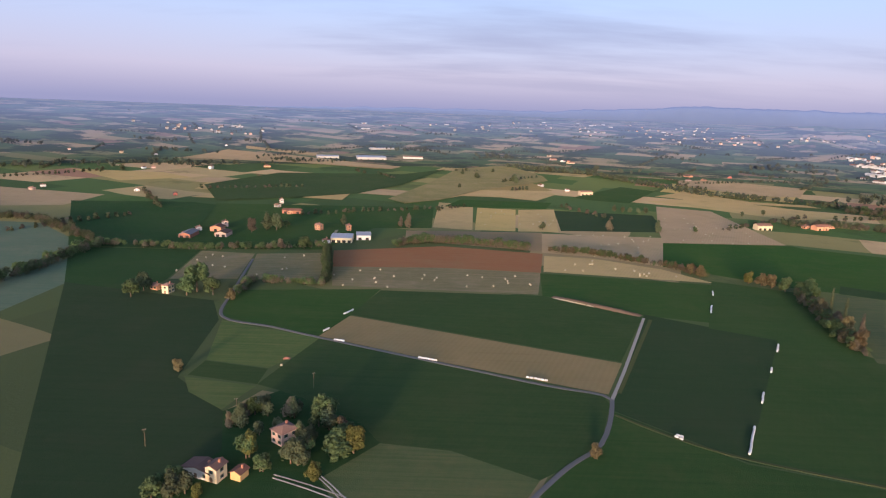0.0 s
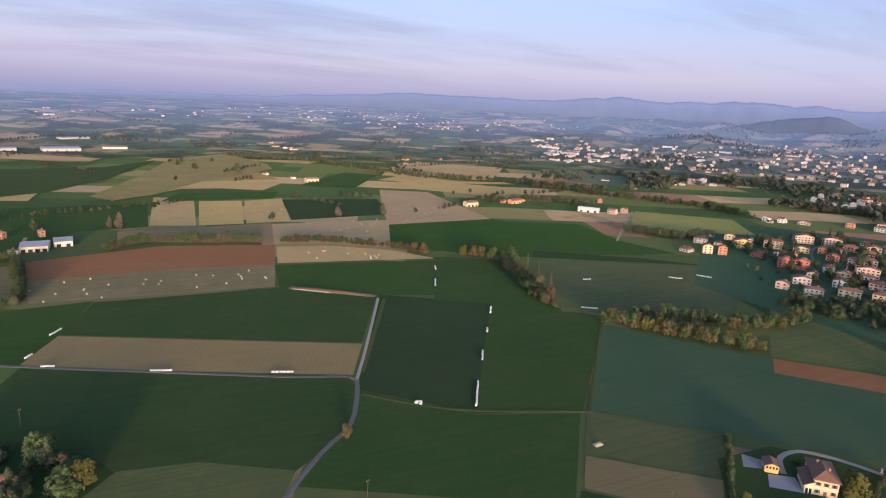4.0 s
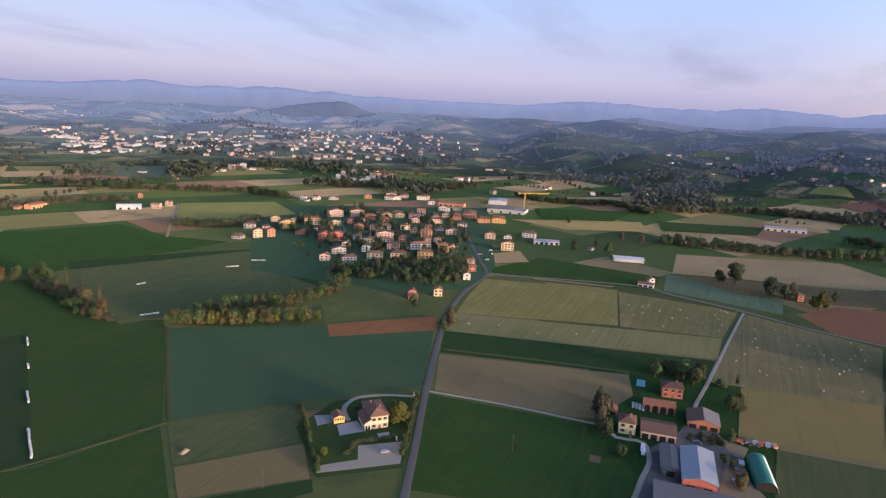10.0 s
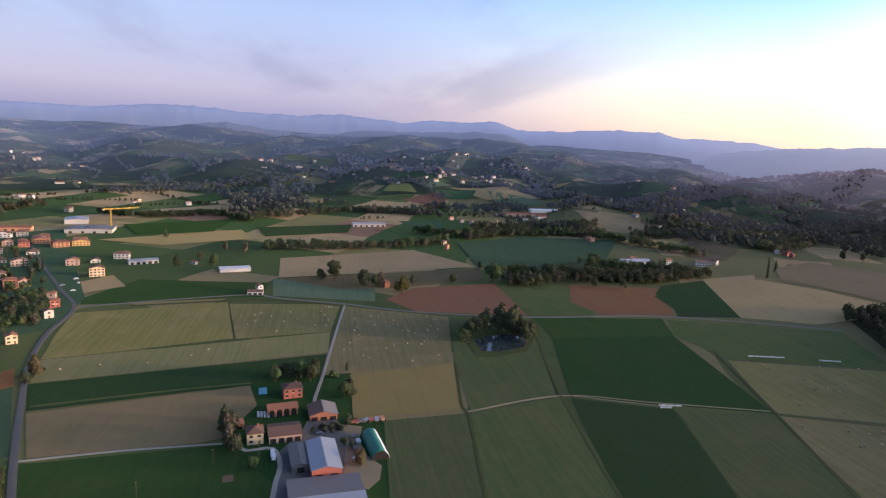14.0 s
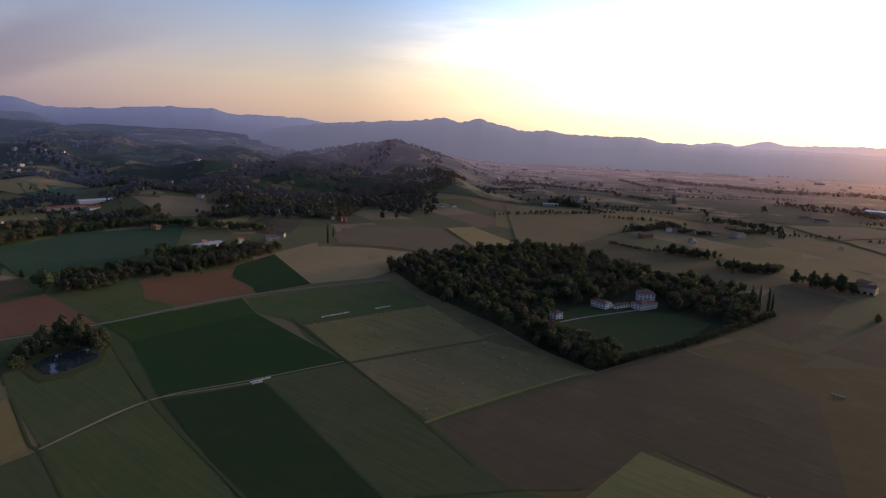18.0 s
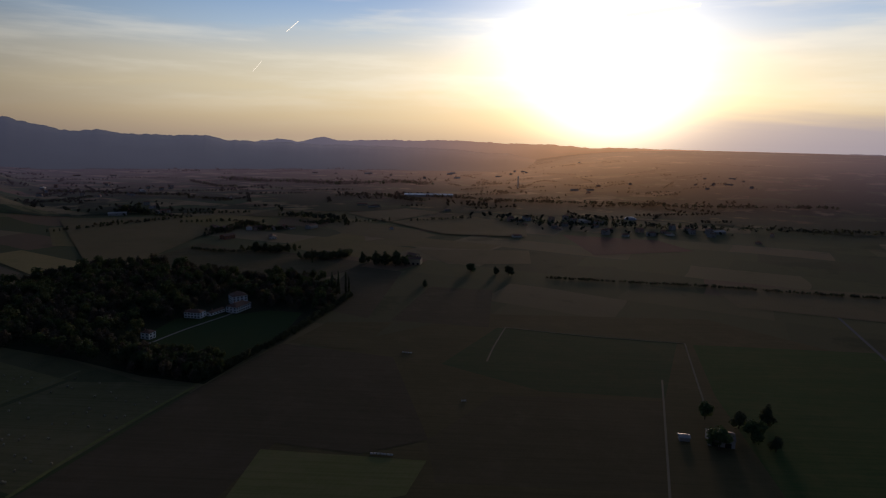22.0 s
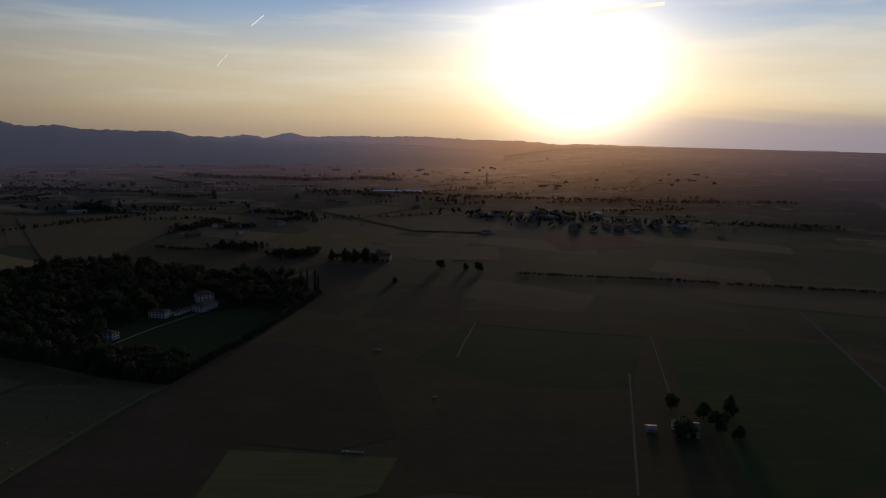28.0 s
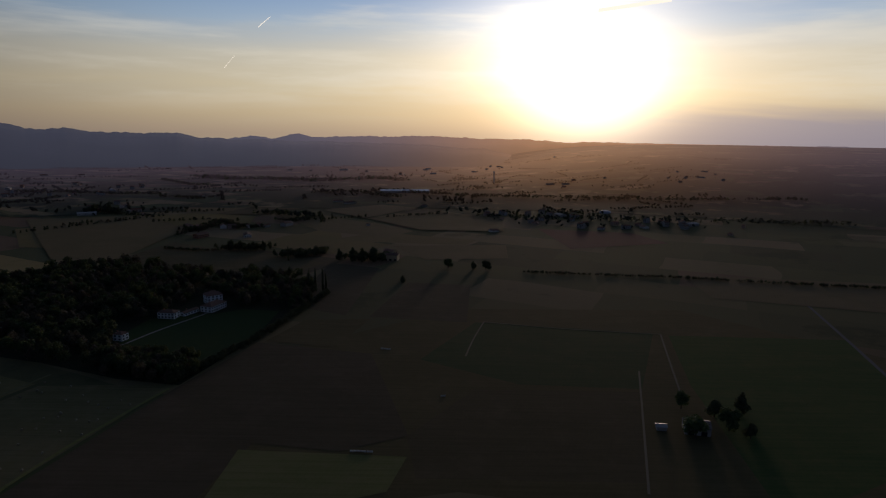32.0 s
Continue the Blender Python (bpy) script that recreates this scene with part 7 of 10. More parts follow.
house(800.3, 302.1, 26.3, 15.8, 11.5, 2, "orange", "tile_red", True, "orange plastered house with a red tile roof", shutter="green", balcony=False)
house(820.0, 283.8, 13.3, 15.8, 14.1, 2, "ochre", "tile_red", False, "ochre-yellow house glowing in low sun", shutter="brown", balcony=False)
house(798.0, 608.1, 102.7, 9.0, 8.6, 2, "white", "tile_pale", False, "white plastered house with a tiled roof", shutter="brown", balcony=False)
house(814.5, 596.1, 25.6, 12.1, 8.7, 2, "white", "tile_red", False, "white plastered house with a tiled roof", shutter="green", balcony=False)
house(836.2, 576.5, 116.6, 15.1, 13.0, 1, "greywall", "tile_red", False, "grey plastered low house with brown roof", shutter="brown", balcony=False)
house(891.2, 545.4, 98.5, 9.4, 8.9, 1, "red", "tile_red", False, "red-painted house with a terracotta roof", shutter="brown", balcony=False)
house(903.0, 508.1, 98.5, 15.8, 15.4, 2, "white", "tile_red", True, "white plastered house with a tiled roof", shutter="green", balcony=False)
house(937.4, 499.7, 25.5, 12.7, 11.2, 2, "pink", "tile_red", True, "pinkish plastered house with a brown tile roof", shutter="green", balcony=True)
house(949.2, 466.7, 104.4, 15.8, 12.2, 2, "cream", "tile_brown", False, "cream plastered house with a red tile roof", shutter="brown", balcony=True)
house(903.3, 431.3, 24.4, 12.0, 9.8, 2, "white", "tile_brown", True, "white plastered house with a tiled roof", shutter="brown", balcony=False)
house(860.1, 341.1, 109.4, 12.5, 11.4, 1, "brick", "tile_red", True, "brick outbuilding with a tiled roof", shutter="brown", balcony=False)
house(859.3, 386.4, 116.4, 11.3, 8.8, 2, "white", "tile_pale", True, "white plastered house with a tiled roof", shutter="green", balcony=True)
house(872.5, 370.2, 20.4, 11.3, 9.7, 2, "white", "tile_brown", False, "white plastered house with a tiled roof", shutter="green", balcony=False)
house(762.0, 392.3, 22.5, 10.4, 8.2, 2, "pink", "tile_red", False, "pinkish plastered house with a brown tile roof", shutter="brown", balcony=False)
house(784.4, 362.4, 25.4, 9.1, 6.9, 2, "cream", "tile_red", True, "cream plastered house with a red tile roof", shutter="green")
house(727.4, 498.7, 111.6, 9.9, 8.3, 2, "orange", "tile_red", True, "orange plastered house with a red tile roof", shutter="green")
house(775.0, 450.3, 113.5, 12.2, 9.3, 1, "white", "tile_red", True, "white plastered house with a tiled roof", shutter="green")
house(-118.9, 625.5, 36.4, 5.7, 7.0, 1, "white", "tile_red", True, "white plastered country house with a tiled roof", "scattered country houses", "brown", True)
house(-265.7, 626.5, 112.7, 5.3, 7.0, 1, "brick", "tile_red", True, "brick outbuilding with a tiled roof", "scattered country houses", "green", True)
house(-265.2, 665.8, 28.7, 6.1, 7.1, 1, "greywall", "tile_pale", False, "grey plastered low country house with brown roof", "scattered country houses", "brown", True)
house(-234.2, 640.6, -13.4, 6.2, 7.0, 1, "orange", "tile_brown", False, "orange plastered country house with a red tile roof", "scattered country houses", "brown", True)
house(-245.4, 691.5, 32.6, 5.6, 7.0, 2, "pink", "tile_brown", False, "pinkish plastered country house with a brown tile roof", "scattered country houses", "brown", True)
house(-197.2, 791.0, 22.5, 6.9, 10.7, 1, "orange", "tile_brown", False, "orange plastered country house with a red tile roof", "scattered country houses", "green", True)
house(-228.9, 873.9, 26.5, 4.4, 7.0, 2, "white", "tile_brown", False, "white plastered country house with a tiled roof", "scattered country houses", "brown", True)
house(-225.3, 839.4, 56.5, 6.3, 7.0, 1, "greywall", "tile_pale", False, "grey plastered low country house with brown roof", "scattered country houses", "green", True)
house(-139.3, 692.0, 63.4, 6.5, 7.0, 2, "orange", "tile_pale", False, "orange plastered country house with a red tile roof", "scattered country houses", "green", True)
house(-106.8, 695.3, 23.3, 4.6, 7.6, 2, "orange", "tile_pale", True, "orange plastered country house with a red tile roof", "scattered country houses", "green", True)
house(-198.7, 437.2, -12.2, 5.4, 7.0, 2, "cream", "tile_pale", True, "cream plastered country house with a red tile roof", "scattered country houses", "green", True)
house(-210.5, 444.8, 66.8, 6.2, 7.0, 1, "orange", "tile_pale", False, "orange plastered country house with a red tile roof", "scattered country houses", "green", True)
house(-464.7, 939.7, 19.8, 7.2, 8.5, 1, "white", "tile_brown", False, "white plastered country house with a tiled roof", "scattered country houses", "brown", True)
house(-436.9, 918.3, 22.8, 5.0, 8.2, 1, "greywall", "tile_red", False, "grey plastered low country house with brown roof", "scattered country houses", "brown", True)
house(-395.2, 911.9, 25.7, 5.6, 8.0, 1, "red", "tile_brown", False, "red-painted country house with a terracotta roof", "scattered country houses", "green", True)
house(-606.6, 913.2, 67.0, 5.9, 8.0, 1, "pink", "tile_pale", False, "pinkish plastered country house with a brown tile roof", "scattered country houses", "brown", True)
house(-613.5, 949.8, 118.0, 4.4, 7.3, 1, "white", "tile_brown", False, "white plastered country house with a tiled roof", "scattered country houses", "brown", False)
house(-589.5, 1264.8, 34.8, 6.9, 10.1, 1, "pink", "tile_red", True, "pinkish plastered country house with a brown tile roof", "scattered country houses", "green", False)
house(-603.4, 1253.9, -27.2, 5.7, 7.8, 1, "white", "tile_brown", True, "white plastered country house with a tiled roof", "scattered country houses", "brown", False)
house(-482.4, 1291.2, -16.4, 6.6, 8.8, 2, "white", "tile_pale", True, "white plastered country house with a tiled roof", "scattered country houses", "brown", False)
house(-389.0, 1370.6, 109.5, 10.7, 13.7, 1, "orange", "tile_pale", True, "orange plastered country house with a red tile roof", "scattered country houses", "brown", False)
house(-816.5, 1583.9, 110.9, 7.9, 8.6, 1, "cream", "tile_brown", False, "cream plastered country house with a red tile roof", "scattered country houses", "brown", False)
house(-720.9, 1563.7, 28.8, 10.0, 11.0, 1, "white", "tile_brown", False, "white plastered country house with a tiled roof", "scattered country houses", "brown", False)
house(-648.2, 1862.9, 23.6, 6.8, 11.1, 1, "white", "tile_brown", False, "white plastered country house with a tiled roof", "scattered country houses", "brown", False)
house(-951.0, 1590.8, 28.0, 7.1, 10.4, 1, "pink", "tile_brown", True, "pinkish plastered country house with a brown tile roof", "scattered country houses", "green", False)
house(-879.4, 1213.1, 34.1, 6.5, 9.6, 1, "pink", "tile_pale", False, "pinkish plastered country house with a brown tile roof", "scattered country houses", "brown", False)
house(184.9, 1196.6, 35.6, 7.3, 8.8, 1, "white", "tile_red", False, "white plastered country house with a tiled roof", "scattered country houses", "brown", False)
house(224.1, 1135.3, 107.6, 5.3, 7.0, 1, "white", "tile_brown", False, "white plastered country house with a tiled roof", "scattered country houses", "green", False)
house(254.6, 1104.6, -20.5, 9.9, 11.0, 1, "cream", "tile_brown", False, "cream plastered country house with a red tile roof", "scattered country houses", "green", False)
house(419.3, 802.2, 57.2, 5.8, 8.8, 2, "cream", "tile_pale", False, "cream plastered country house with a red tile roof", "scattered country houses", "green", True)
house(490.4, 832.2, -22.8, 7.2, 7.8, 1, "orange", "tile_brown", True, "orange plastered country house with a red tile roof", "scattered country houses", "green", True)
house(520.8, 831.7, 110.2, 8.1, 12.7, 1, "orange", "tile_pale", False, "orange plastered country house with a red tile roof", "scattered country houses", "brown", True)
house(337.8, 1806.0, -25.4, 12.0, 17.7, 1, "white", "tile_brown", False, "white plastered country house with a tiled roof", "scattered country houses", "green", False)
house(317.2, 1931.9, 30.6, 7.6, 12.6, 1, "cream", "tile_brown", False, "cream plastered country house with a red tile roof", "scattered country houses", "brown", False)
house(581.7, 1498.4, 26.3, 12.0, 18.0, 1, "orange", "tile_brown", False, "orange plastered country house with a red tile roof", "scattered country houses", "green", False)
house(354.7, 1813.9, -15.4, 8.5, 11.8, 1, "orange", "tile_brown", True, "orange plastered country house with a red tile roof", "scattered country houses", "brown", False)
house(416.1, 802.2, 66.2, 7.5, 8.9, 2, "cream", "tile_pale", False, "cream plastered country house with a red tile roof", "scattered country houses", "green", True)
house(482.9, 822.9, 23.2, 5.5, 7.0, 1, "orange", "tile_brown", False, "orange plastered country house with a red tile roof", "scattered country houses", "brown", True)
house(501.7, 815.3, -15.8, 6.5, 9.4, 1, "orange", "tile_red", False, "orange plastered country house with a red tile roof", "scattered country houses", "brown", True)
house(598.0, 705.3, 20.0, 8.2, 12.1, 2, "pink", "tile_pale", False, "pinkish plastered country house with a brown tile roof", "scattered country houses", "green", True)
house(624.5, 711.1, 117.0, 7.3, 10.9, 2, "pink", "tile_red", False, "pinkish plastered country house with a brown tile roof", "scattered country houses", "brown", True)
house(647.7, 798.7, -22.0, 7.1, 8.4, 2, "brick", "tile_pale", False, "brick outbuilding with a tiled roof", "scattered country houses", "green", True)
house(871.6, 1062.5, 26.0, 11.9, 13.3, 1, "white", "tile_brown", True, "white plastered country house with a tiled roof", "scattered country houses", "green", False)
house(1055.3, 1000.9, 112.8, 9.4, 11.7, 2, "pink", "tile_brown", False, "pinkish plastered country house with a brown tile roof", "scattered country houses", "green", False)
house(1123.9, 1040.5, -24.2, 9.3, 11.1, 2, "cream", "tile_pale", False, "cream plastered country house with a red tile roof", "scattered country houses", "brown", False)
house(842.5, 939.6, 33.0, 8.8, 10.2, 1, "orange", "tile_red", False, "orange plastered country house with a red tile roof", "scattered country houses", "green", False)
house(424.5, 212.0, 16.4, 6.2, 7.0, 1, "red", "tile_pale", False, "red-painted country house with a terracotta roof", "scattered country houses", "green", True)
house(791.5, 596.7, 16.7, 5.2, 7.0, 1, "white", "tile_brown", False, "white plastered country house with a tiled roof", "scattered country houses", "brown", True)
house(820.9, 597.0, -19.4, 5.0, 7.0, 1, "white", "tile_pale", True, "white plastered country house with a tiled roof", "scattered country houses", "green", True)
house(937.0, 525.0, 110.5, 5.5, 8.7, 2, "white", "tile_red", False, "white plastered country house with a tiled roof", "scattered country houses", "brown", True)
house(912.2, 498.3, 54.5, 6.1, 7.6, 2, "white", "tile_brown", False, "white plastered country house with a tiled roof", "scattered country houses", "green", True)
house(1304.0, 563.8, 29.4, 6.9, 10.3, 1, "white", "tile_red", False, "white plastered country house with a tiled roof", "scattered country houses", "green", False)
house(1115.4, 400.6, 28.3, 5.1, 7.7, 2, "white", "tile_red", False, "white plastered country house with a tiled roof", "scattered country houses", "brown", False)
house(1269.2, 335.4, 60.2, 5.7, 7.4, 2, "cream", "tile_brown", True, "cream plastered country house with a red tile roof", "scattered country houses", "green", False)
house(351.5, 1764.2, 117.6, 12.0, 20.3, 1, "cream", "tile_pale", False, "cream plastered country house with a red tile roof", "scattered country houses", "green", False)
house(315.3, 1840.8, 112.6, 12.0, 18.1, 1, "pink", "tile_red", False, "pinkish plastered country house with a brown tile roof", "scattered country houses", "green", False)
house(585.6, 1415.4, 120.3, 8.6, 11.1, 1, "orange", "tile_pale", False, "orange plastered country house with a red tile roof", "scattered country houses", "brown", False)
house(547.4, 1405.3, 24.3, 6.8, 10.9, 1, "pink", "tile_red", True, "pinkish plastered country house with a brown tile roof", "scattered country houses", "brown", False)
house(685.7, 1508.1, -24.7, 9.3, 10.7, 1, "red", "tile_pale", False, "red-painted country house with a terracotta roof", "scattered country houses", "brown", False)
house(592.2, 46.4, 118.0, 5.0, 7.0, 2, "white", "tile_brown", False, "white plastered country house with a tiled roof", "scattered country houses", "green", True)
house(826.3, -184.5, 60.7, 5.1, 7.8, 2, "orange", "tile_brown", True, "orange plastered country house with a red tile roof", "scattered country houses", "green", True)
house(859.6, -187.1, 35.7, 4.9, 7.0, 2, "cream", "tile_brown", False, "cream plastered country house with a red tile roof", "scattered country houses", "brown", True)
house(612.8, -78.7, 109.8, 5.1, 7.0, 2, "brick", "tile_brown", True, "brick outbuilding with a tiled roof", "scattered country houses", "green", True)
house(941.2, -448.8, 117.5, 4.8, 7.0, 2, "ochre", "tile_red", False, "ochre-yellow country house glowing in low sun", "scattered country houses", "brown", True)
house(1204.9, -372.1, 26.7, 12.0, 20.6, 1, "white", "tile_brown", True, "white plastered country house with a tiled roof", "scattered country houses", "green", False)
house(1107.2, -267.5, 29.7, 6.1, 8.4, 2, "pink", "tile_red", True, "pinkish plastered country house with a brown tile roof", "scattered country houses", "brown", False)
house(1089.8, -283.5, 55.7, 6.1, 9.2, 2, "greywall", "tile_pale", False, "grey plastered low country house with brown roof", "scattered country houses", "green", False)
house(1139.2, -254.1, 17.7, 6.4, 8.6, 2, "pink", "tile_red", False, "pinkish plastered country house with a brown tile roof", "scattered country houses", "brown", False)
house(1105.6, -333.4, 62.7, 5.0, 7.0, 2, "cream", "tile_red", False, "cream plastered country house with a red tile roof", "scattered country houses", "green", False)
house(772.1, -448.2, 31.4, 6.6, 7.0, 1, "white", "tile_red", False, "white plastered country house with a tiled roof", "scattered country houses", "brown", True)
house(766.1, -548.5, 118.3, 4.8, 7.7, 2, "greywall", "tile_pale", False, "grey plastered low country house with brown roof", "scattered country houses", "brown", True)
house(814.0, -729.7, 24.2, 5.1, 7.0, 2, "red", "tile_red", False, "red-painted country house with a terracotta roof", "scattered country houses", "green", True)
house(711.4, 129.2, -21.9, 4.8, 7.0, 1, "greywall", "tile_red", True, "grey plastered low country house with brown roof", "scattered country houses", "green", True)
house(1101.7, 398.9, -29.7, 7.7, 11.6, 2, "cream", "tile_pale", False, "cream plastered country house with a red tile roof", "scattered country houses", "green", False)
house(1240.0, 239.1, 24.2, 8.6, 9.3, 2, "white", "tile_pale", False, "white plastered country house with a tiled roof", "scattered country houses", "green", False)
house(1247.1, 337.2, 58.2, 5.6, 7.4, 1, "white", "tile_red", False, "white plastered country house with a tiled roof", "scattered country houses", "brown", False)
house(1333.0, 121.3, 28.0, 10.1, 10.9, 1, "white", "tile_red", False, "white plastered country house with a tiled roof", "scattered country houses", "green", False)
house(1341.3, 149.7, 53.1, 6.2, 7.7, 1, "white", "tile_red", True, "white plastered country house with a tiled roof", "scattered country houses", "brown", False)
house(1502.5, 47.0, 17.9, 7.0, 11.0, 1, "brick", "tile_red", True, "brick outbuilding with a tiled roof", "scattered country houses", "brown", False)
house(1687.1, 150.7, 16.0, 6.2, 9.6, 1, "white", "tile_brown", False, "white plastered country house with a tiled roof", "scattered country houses", "brown", False)
house(1988.6, 98.3, 25.0, 9.0, 11.3, 1, "white", "tile_pale", False, "white plastered country house with a tiled roof", "scattered country houses", "green", False)
house(2016.4, 300.5, 17.1, 10.7, 13.2, 1, "white", "tile_pale", False, "white plastered country house with a tiled roof", "scattered country houses", "green", False)
house(1886.2, 156.5, -17.0, 8.8, 12.3, 1, "white", "tile_brown", False, "white plastered country house with a tiled roof", "scattered country houses", "green", False)
house(1793.4, -100.0, 64.8, 5.8, 7.3, 1, "white", "tile_brown", False, "white plastered country house with a tiled roof", "scattered country houses", "green", False)
house(1714.5, -38.8, -14.1, 10.9, 13.9, 1, "brick", "tile_pale", False, "brick outbuilding with a tiled roof", "scattered country houses", "green", False)
house(1181.6, 683.6, 20.5, 7.5, 11.1, 2, "pink", "tile_pale", False, "pinkish plastered country house with a brown tile roof", "scattered country houses", "green", False)
house(1241.0, 742.3, -16.5, 8.9, 11.8, 2, "orange", "tile_pale", False, "orange plastered country house with a red tile roof", "scattered country houses", "green", False)
house(1209.0, 684.9, 18.5, 5.5, 9.1, 2, "white", "tile_red", False, "white plastered country house with a tiled roof", "scattered country houses", "brown", False)
house(1276.0, 541.4, 26.4, 9.8, 11.3, 2, "white", "tile_red", False, "white plastered country house with a tiled roof", "scattered country houses", "green", False)
house(1261.7, 519.6, -23.6, 7.6, 8.9, 2, "white", "tile_red", False, "white plastered country house with a tiled roof", "scattered country houses", "brown", False)
house(1518.7, 567.3, 31.3, 12.0, 18.4, 1, "white", "tile_brown", False, "white plastered country house with a tiled roof", "scattered country houses", "green", False)
house(1533.6, 535.0, -16.7, 8.0, 10.6, 1, "cream", "tile_pale", False, "cream plastered country house with a red tile roof", "scattered country houses", "brown", False)
house(1868.6, -269.0, 49.8, 8.6, 10.7, 1, "white", "tile_red", True, "white plastered country house with a tiled roof", "scattered country houses", "brown", False)
house(2064.6, -338.7, 32.7, 7.9, 10.2, 2, "white", "tile_red", True, "white plastered country house with a tiled roof", "scattered country houses", "brown", False)
house(2073.0, -484.5, 33.7, 10.1, 12.1, 1, "white", "tile_pale", True, "white plastered country house with a tiled roof", "scattered country houses", "brown", False)
house(1971.3, -625.0, -23.4, 9.0, 11.7, 1, "white", "tile_pale", True, "white plastered country house with a tiled roof", "scattered country houses", "brown", False)
house(1717.3, -471.6, 27.7, 11.5, 13.0, 1, "pink", "tile_pale", True, "pinkish plastered country house with a brown tile roof", "scattered country houses", "green", False)
house(1725.1, -458.2, 22.7, 6.5, 10.1, 1, "greywall", "tile_red", False, "grey plastered low country house with brown roof", "scattered country houses", "green", False)
house(2159.9, -389.1, 26.7, 10.0, 10.7, 1, "white", "tile_red", False, "white plastered country house with a tiled roof", "scattered country houses", "brown", False)
house(1887.9, -654.6, 25.6, 8.8, 9.7, 1, "white", "tile_pale", False, "white plastered country house with a tiled roof", "scattered country houses", "brown", False)
house(2092.3, -279.9, 118.8, 7.0, 10.3, 1, "white", "tile_pale", False, "white plastered country house with a tiled roof", "scattered country houses", "green", False)
house(1780.1, -390.0, -25.3, 6.9, 8.8, 1, "white", "tile_red", False, "white plastered country house with a tiled roof", "scattered country houses", "green", False)
house(2321.4, -227.3, -26.2, 7.7, 9.5, 1, "white", "tile_pale", False, "white plastered country house with a tiled roof", "scattered country houses", "green", False)
house(1786.3, 39.3, 22.9, 6.7, 8.7, 1, "white", "tile_brown", False, "white plastered country house with a tiled roof", "scattered country houses", "brown", False)
house(756.7, -550.1, -20.7, 6.1, 9.3, 1, "white", "tile_pale", False, "white plastered country house with a tiled roof", "scattered country houses", "green", True)
house(771.3, -549.8, 119.3, 6.5, 7.0, 1, "cream", "tile_brown", True, "cream plastered country house with a red tile roof", "scattered country houses", "brown", True)
house(830.7, -731.6, 116.2, 5.1, 8.2, 2, "red", "tile_brown", False, "red-painted country house with a terracotta roof", "scattered country houses", "brown", True)
house(984.0, -973.7, 28.1, 9.3, 10.1, 1, "cream", "tile_red", True, "cream plastered country house with a red tile roof", "scattered country houses", "green", False)
house(982.3, -1014.4, -17.9, 8.2, 9.2, 1, "pink", "tile_brown", False, "pinkish plastered country house with a brown tile roof", "scattered country houses", "green", False)
house(985.0, -958.7, 25.1, 8.2, 8.9, 1, "white", "tile_red", False, "white plastered country house with a tiled roof", "scattered country houses", "brown", False)
house(725.0, -1402.5, 50.5, 7.5, 11.4, 1, "greywall", "tile_pale", True, "grey plastered low country house with brown roof", "scattered country houses", "green", False)
house(628.2, -1323.3, 28.5, 7.0, 9.4, 1, "pink", "tile_pale", False, "pinkish plastered country house with a brown tile roof", "scattered country houses", "brown", False)
house(225.3, -1591.9, 113.0, 12.0, 26.0, 1, "white", "tile_brown", False, "white plastered country house with a tiled roof", "scattered country houses", "green", False)
house(-207.6, -1258.9, -23.4, 12.0, 14.5, 1, "pink", "tile_pale", True, "pinkish plastered country house with a brown tile roof", "scattered country houses", "brown", False)
house(-325.9, -1192.8, 58.5, 10.9, 12.0, 1, "white", "tile_brown", False, "white plastered country house with a tiled roof", "scattered country houses", "brown", False)
house(-417.3, -1219.3, 18.5, 12.0, 14.5, 1, "white", "tile_pale", False, "white plastered country house with a tiled roof", "scattered country houses", "green", False)
house(-366.9, -1246.5, 16.5, 5.0, 8.4, 1, "cream", "tile_red", True, "cream plastered country house with a red tile roof", "scattered country houses", "green", False)
house(-621.8, -1238.0, -27.6, 6.7, 11.1, 2, "pink", "tile_red", True, "pinkish plastered country house with a brown tile roof", "scattered country houses", "brown", False)
house(-140.8, -1309.4, -31.4, 8.1, 9.6, 1, "cream", "tile_red", False, "cream plastered country house with a red tile roof", "scattered country houses", "green", False)
house(-526.8, -1312.1, 25.4, 7.9, 10.2, 1, "greywall", "tile_red", True, "grey plastered low country house with brown roof", "scattered country houses", "green", False)
house(-552.8, -1141.2, 55.4, 8.2, 9.2, 1, "pink", "tile_red", True, "pinkish plastered country house with a brown tile roof", "scattered country houses", "green", False)
house(433.1, -1148.3, 61.3, 12.0, 26.0, 1, "greywall", "tile_pale", False, "grey plastered low country house with brown roof", "scattered country houses", "brown", False)
house(391.7, -1039.5, -24.7, 12.0, 24.1, 2, "brick", "tile_pale", False, "brick outbuilding with a tiled roof", "scattered country houses", "green", True)
house(391.7, -1145.8, 25.3, 10.4, 11.6, 2, "white", "tile_pale", False, "white plastered country house with a tiled roof", "scattered country houses", "brown", False)
house(375.6, -1147.0, 107.3, 12.0, 14.5, 2, "pink", "tile_brown", False, "pinkish plastered country house with a brown tile roof", "scattered country houses", "brown", False)
house(348.1, -1158.0, 13.2, 7.0, 10.5, 2, "white", "tile_brown", True, "white plastered country house with a tiled roof", "scattered country houses", "brown", False)
house(333.0, -1176.0, 32.2, 11.6, 14.7, 2, "pink", "tile_red", True, "pinkish plastered country house with a brown tile roof", "scattered country houses", "brown", False)
house(319.3, -1175.1, -30.8, 9.1, 14.6, 1, "white", "tile_red", False, "white plastered country house with a tiled roof", "scattered country houses", "brown", False)
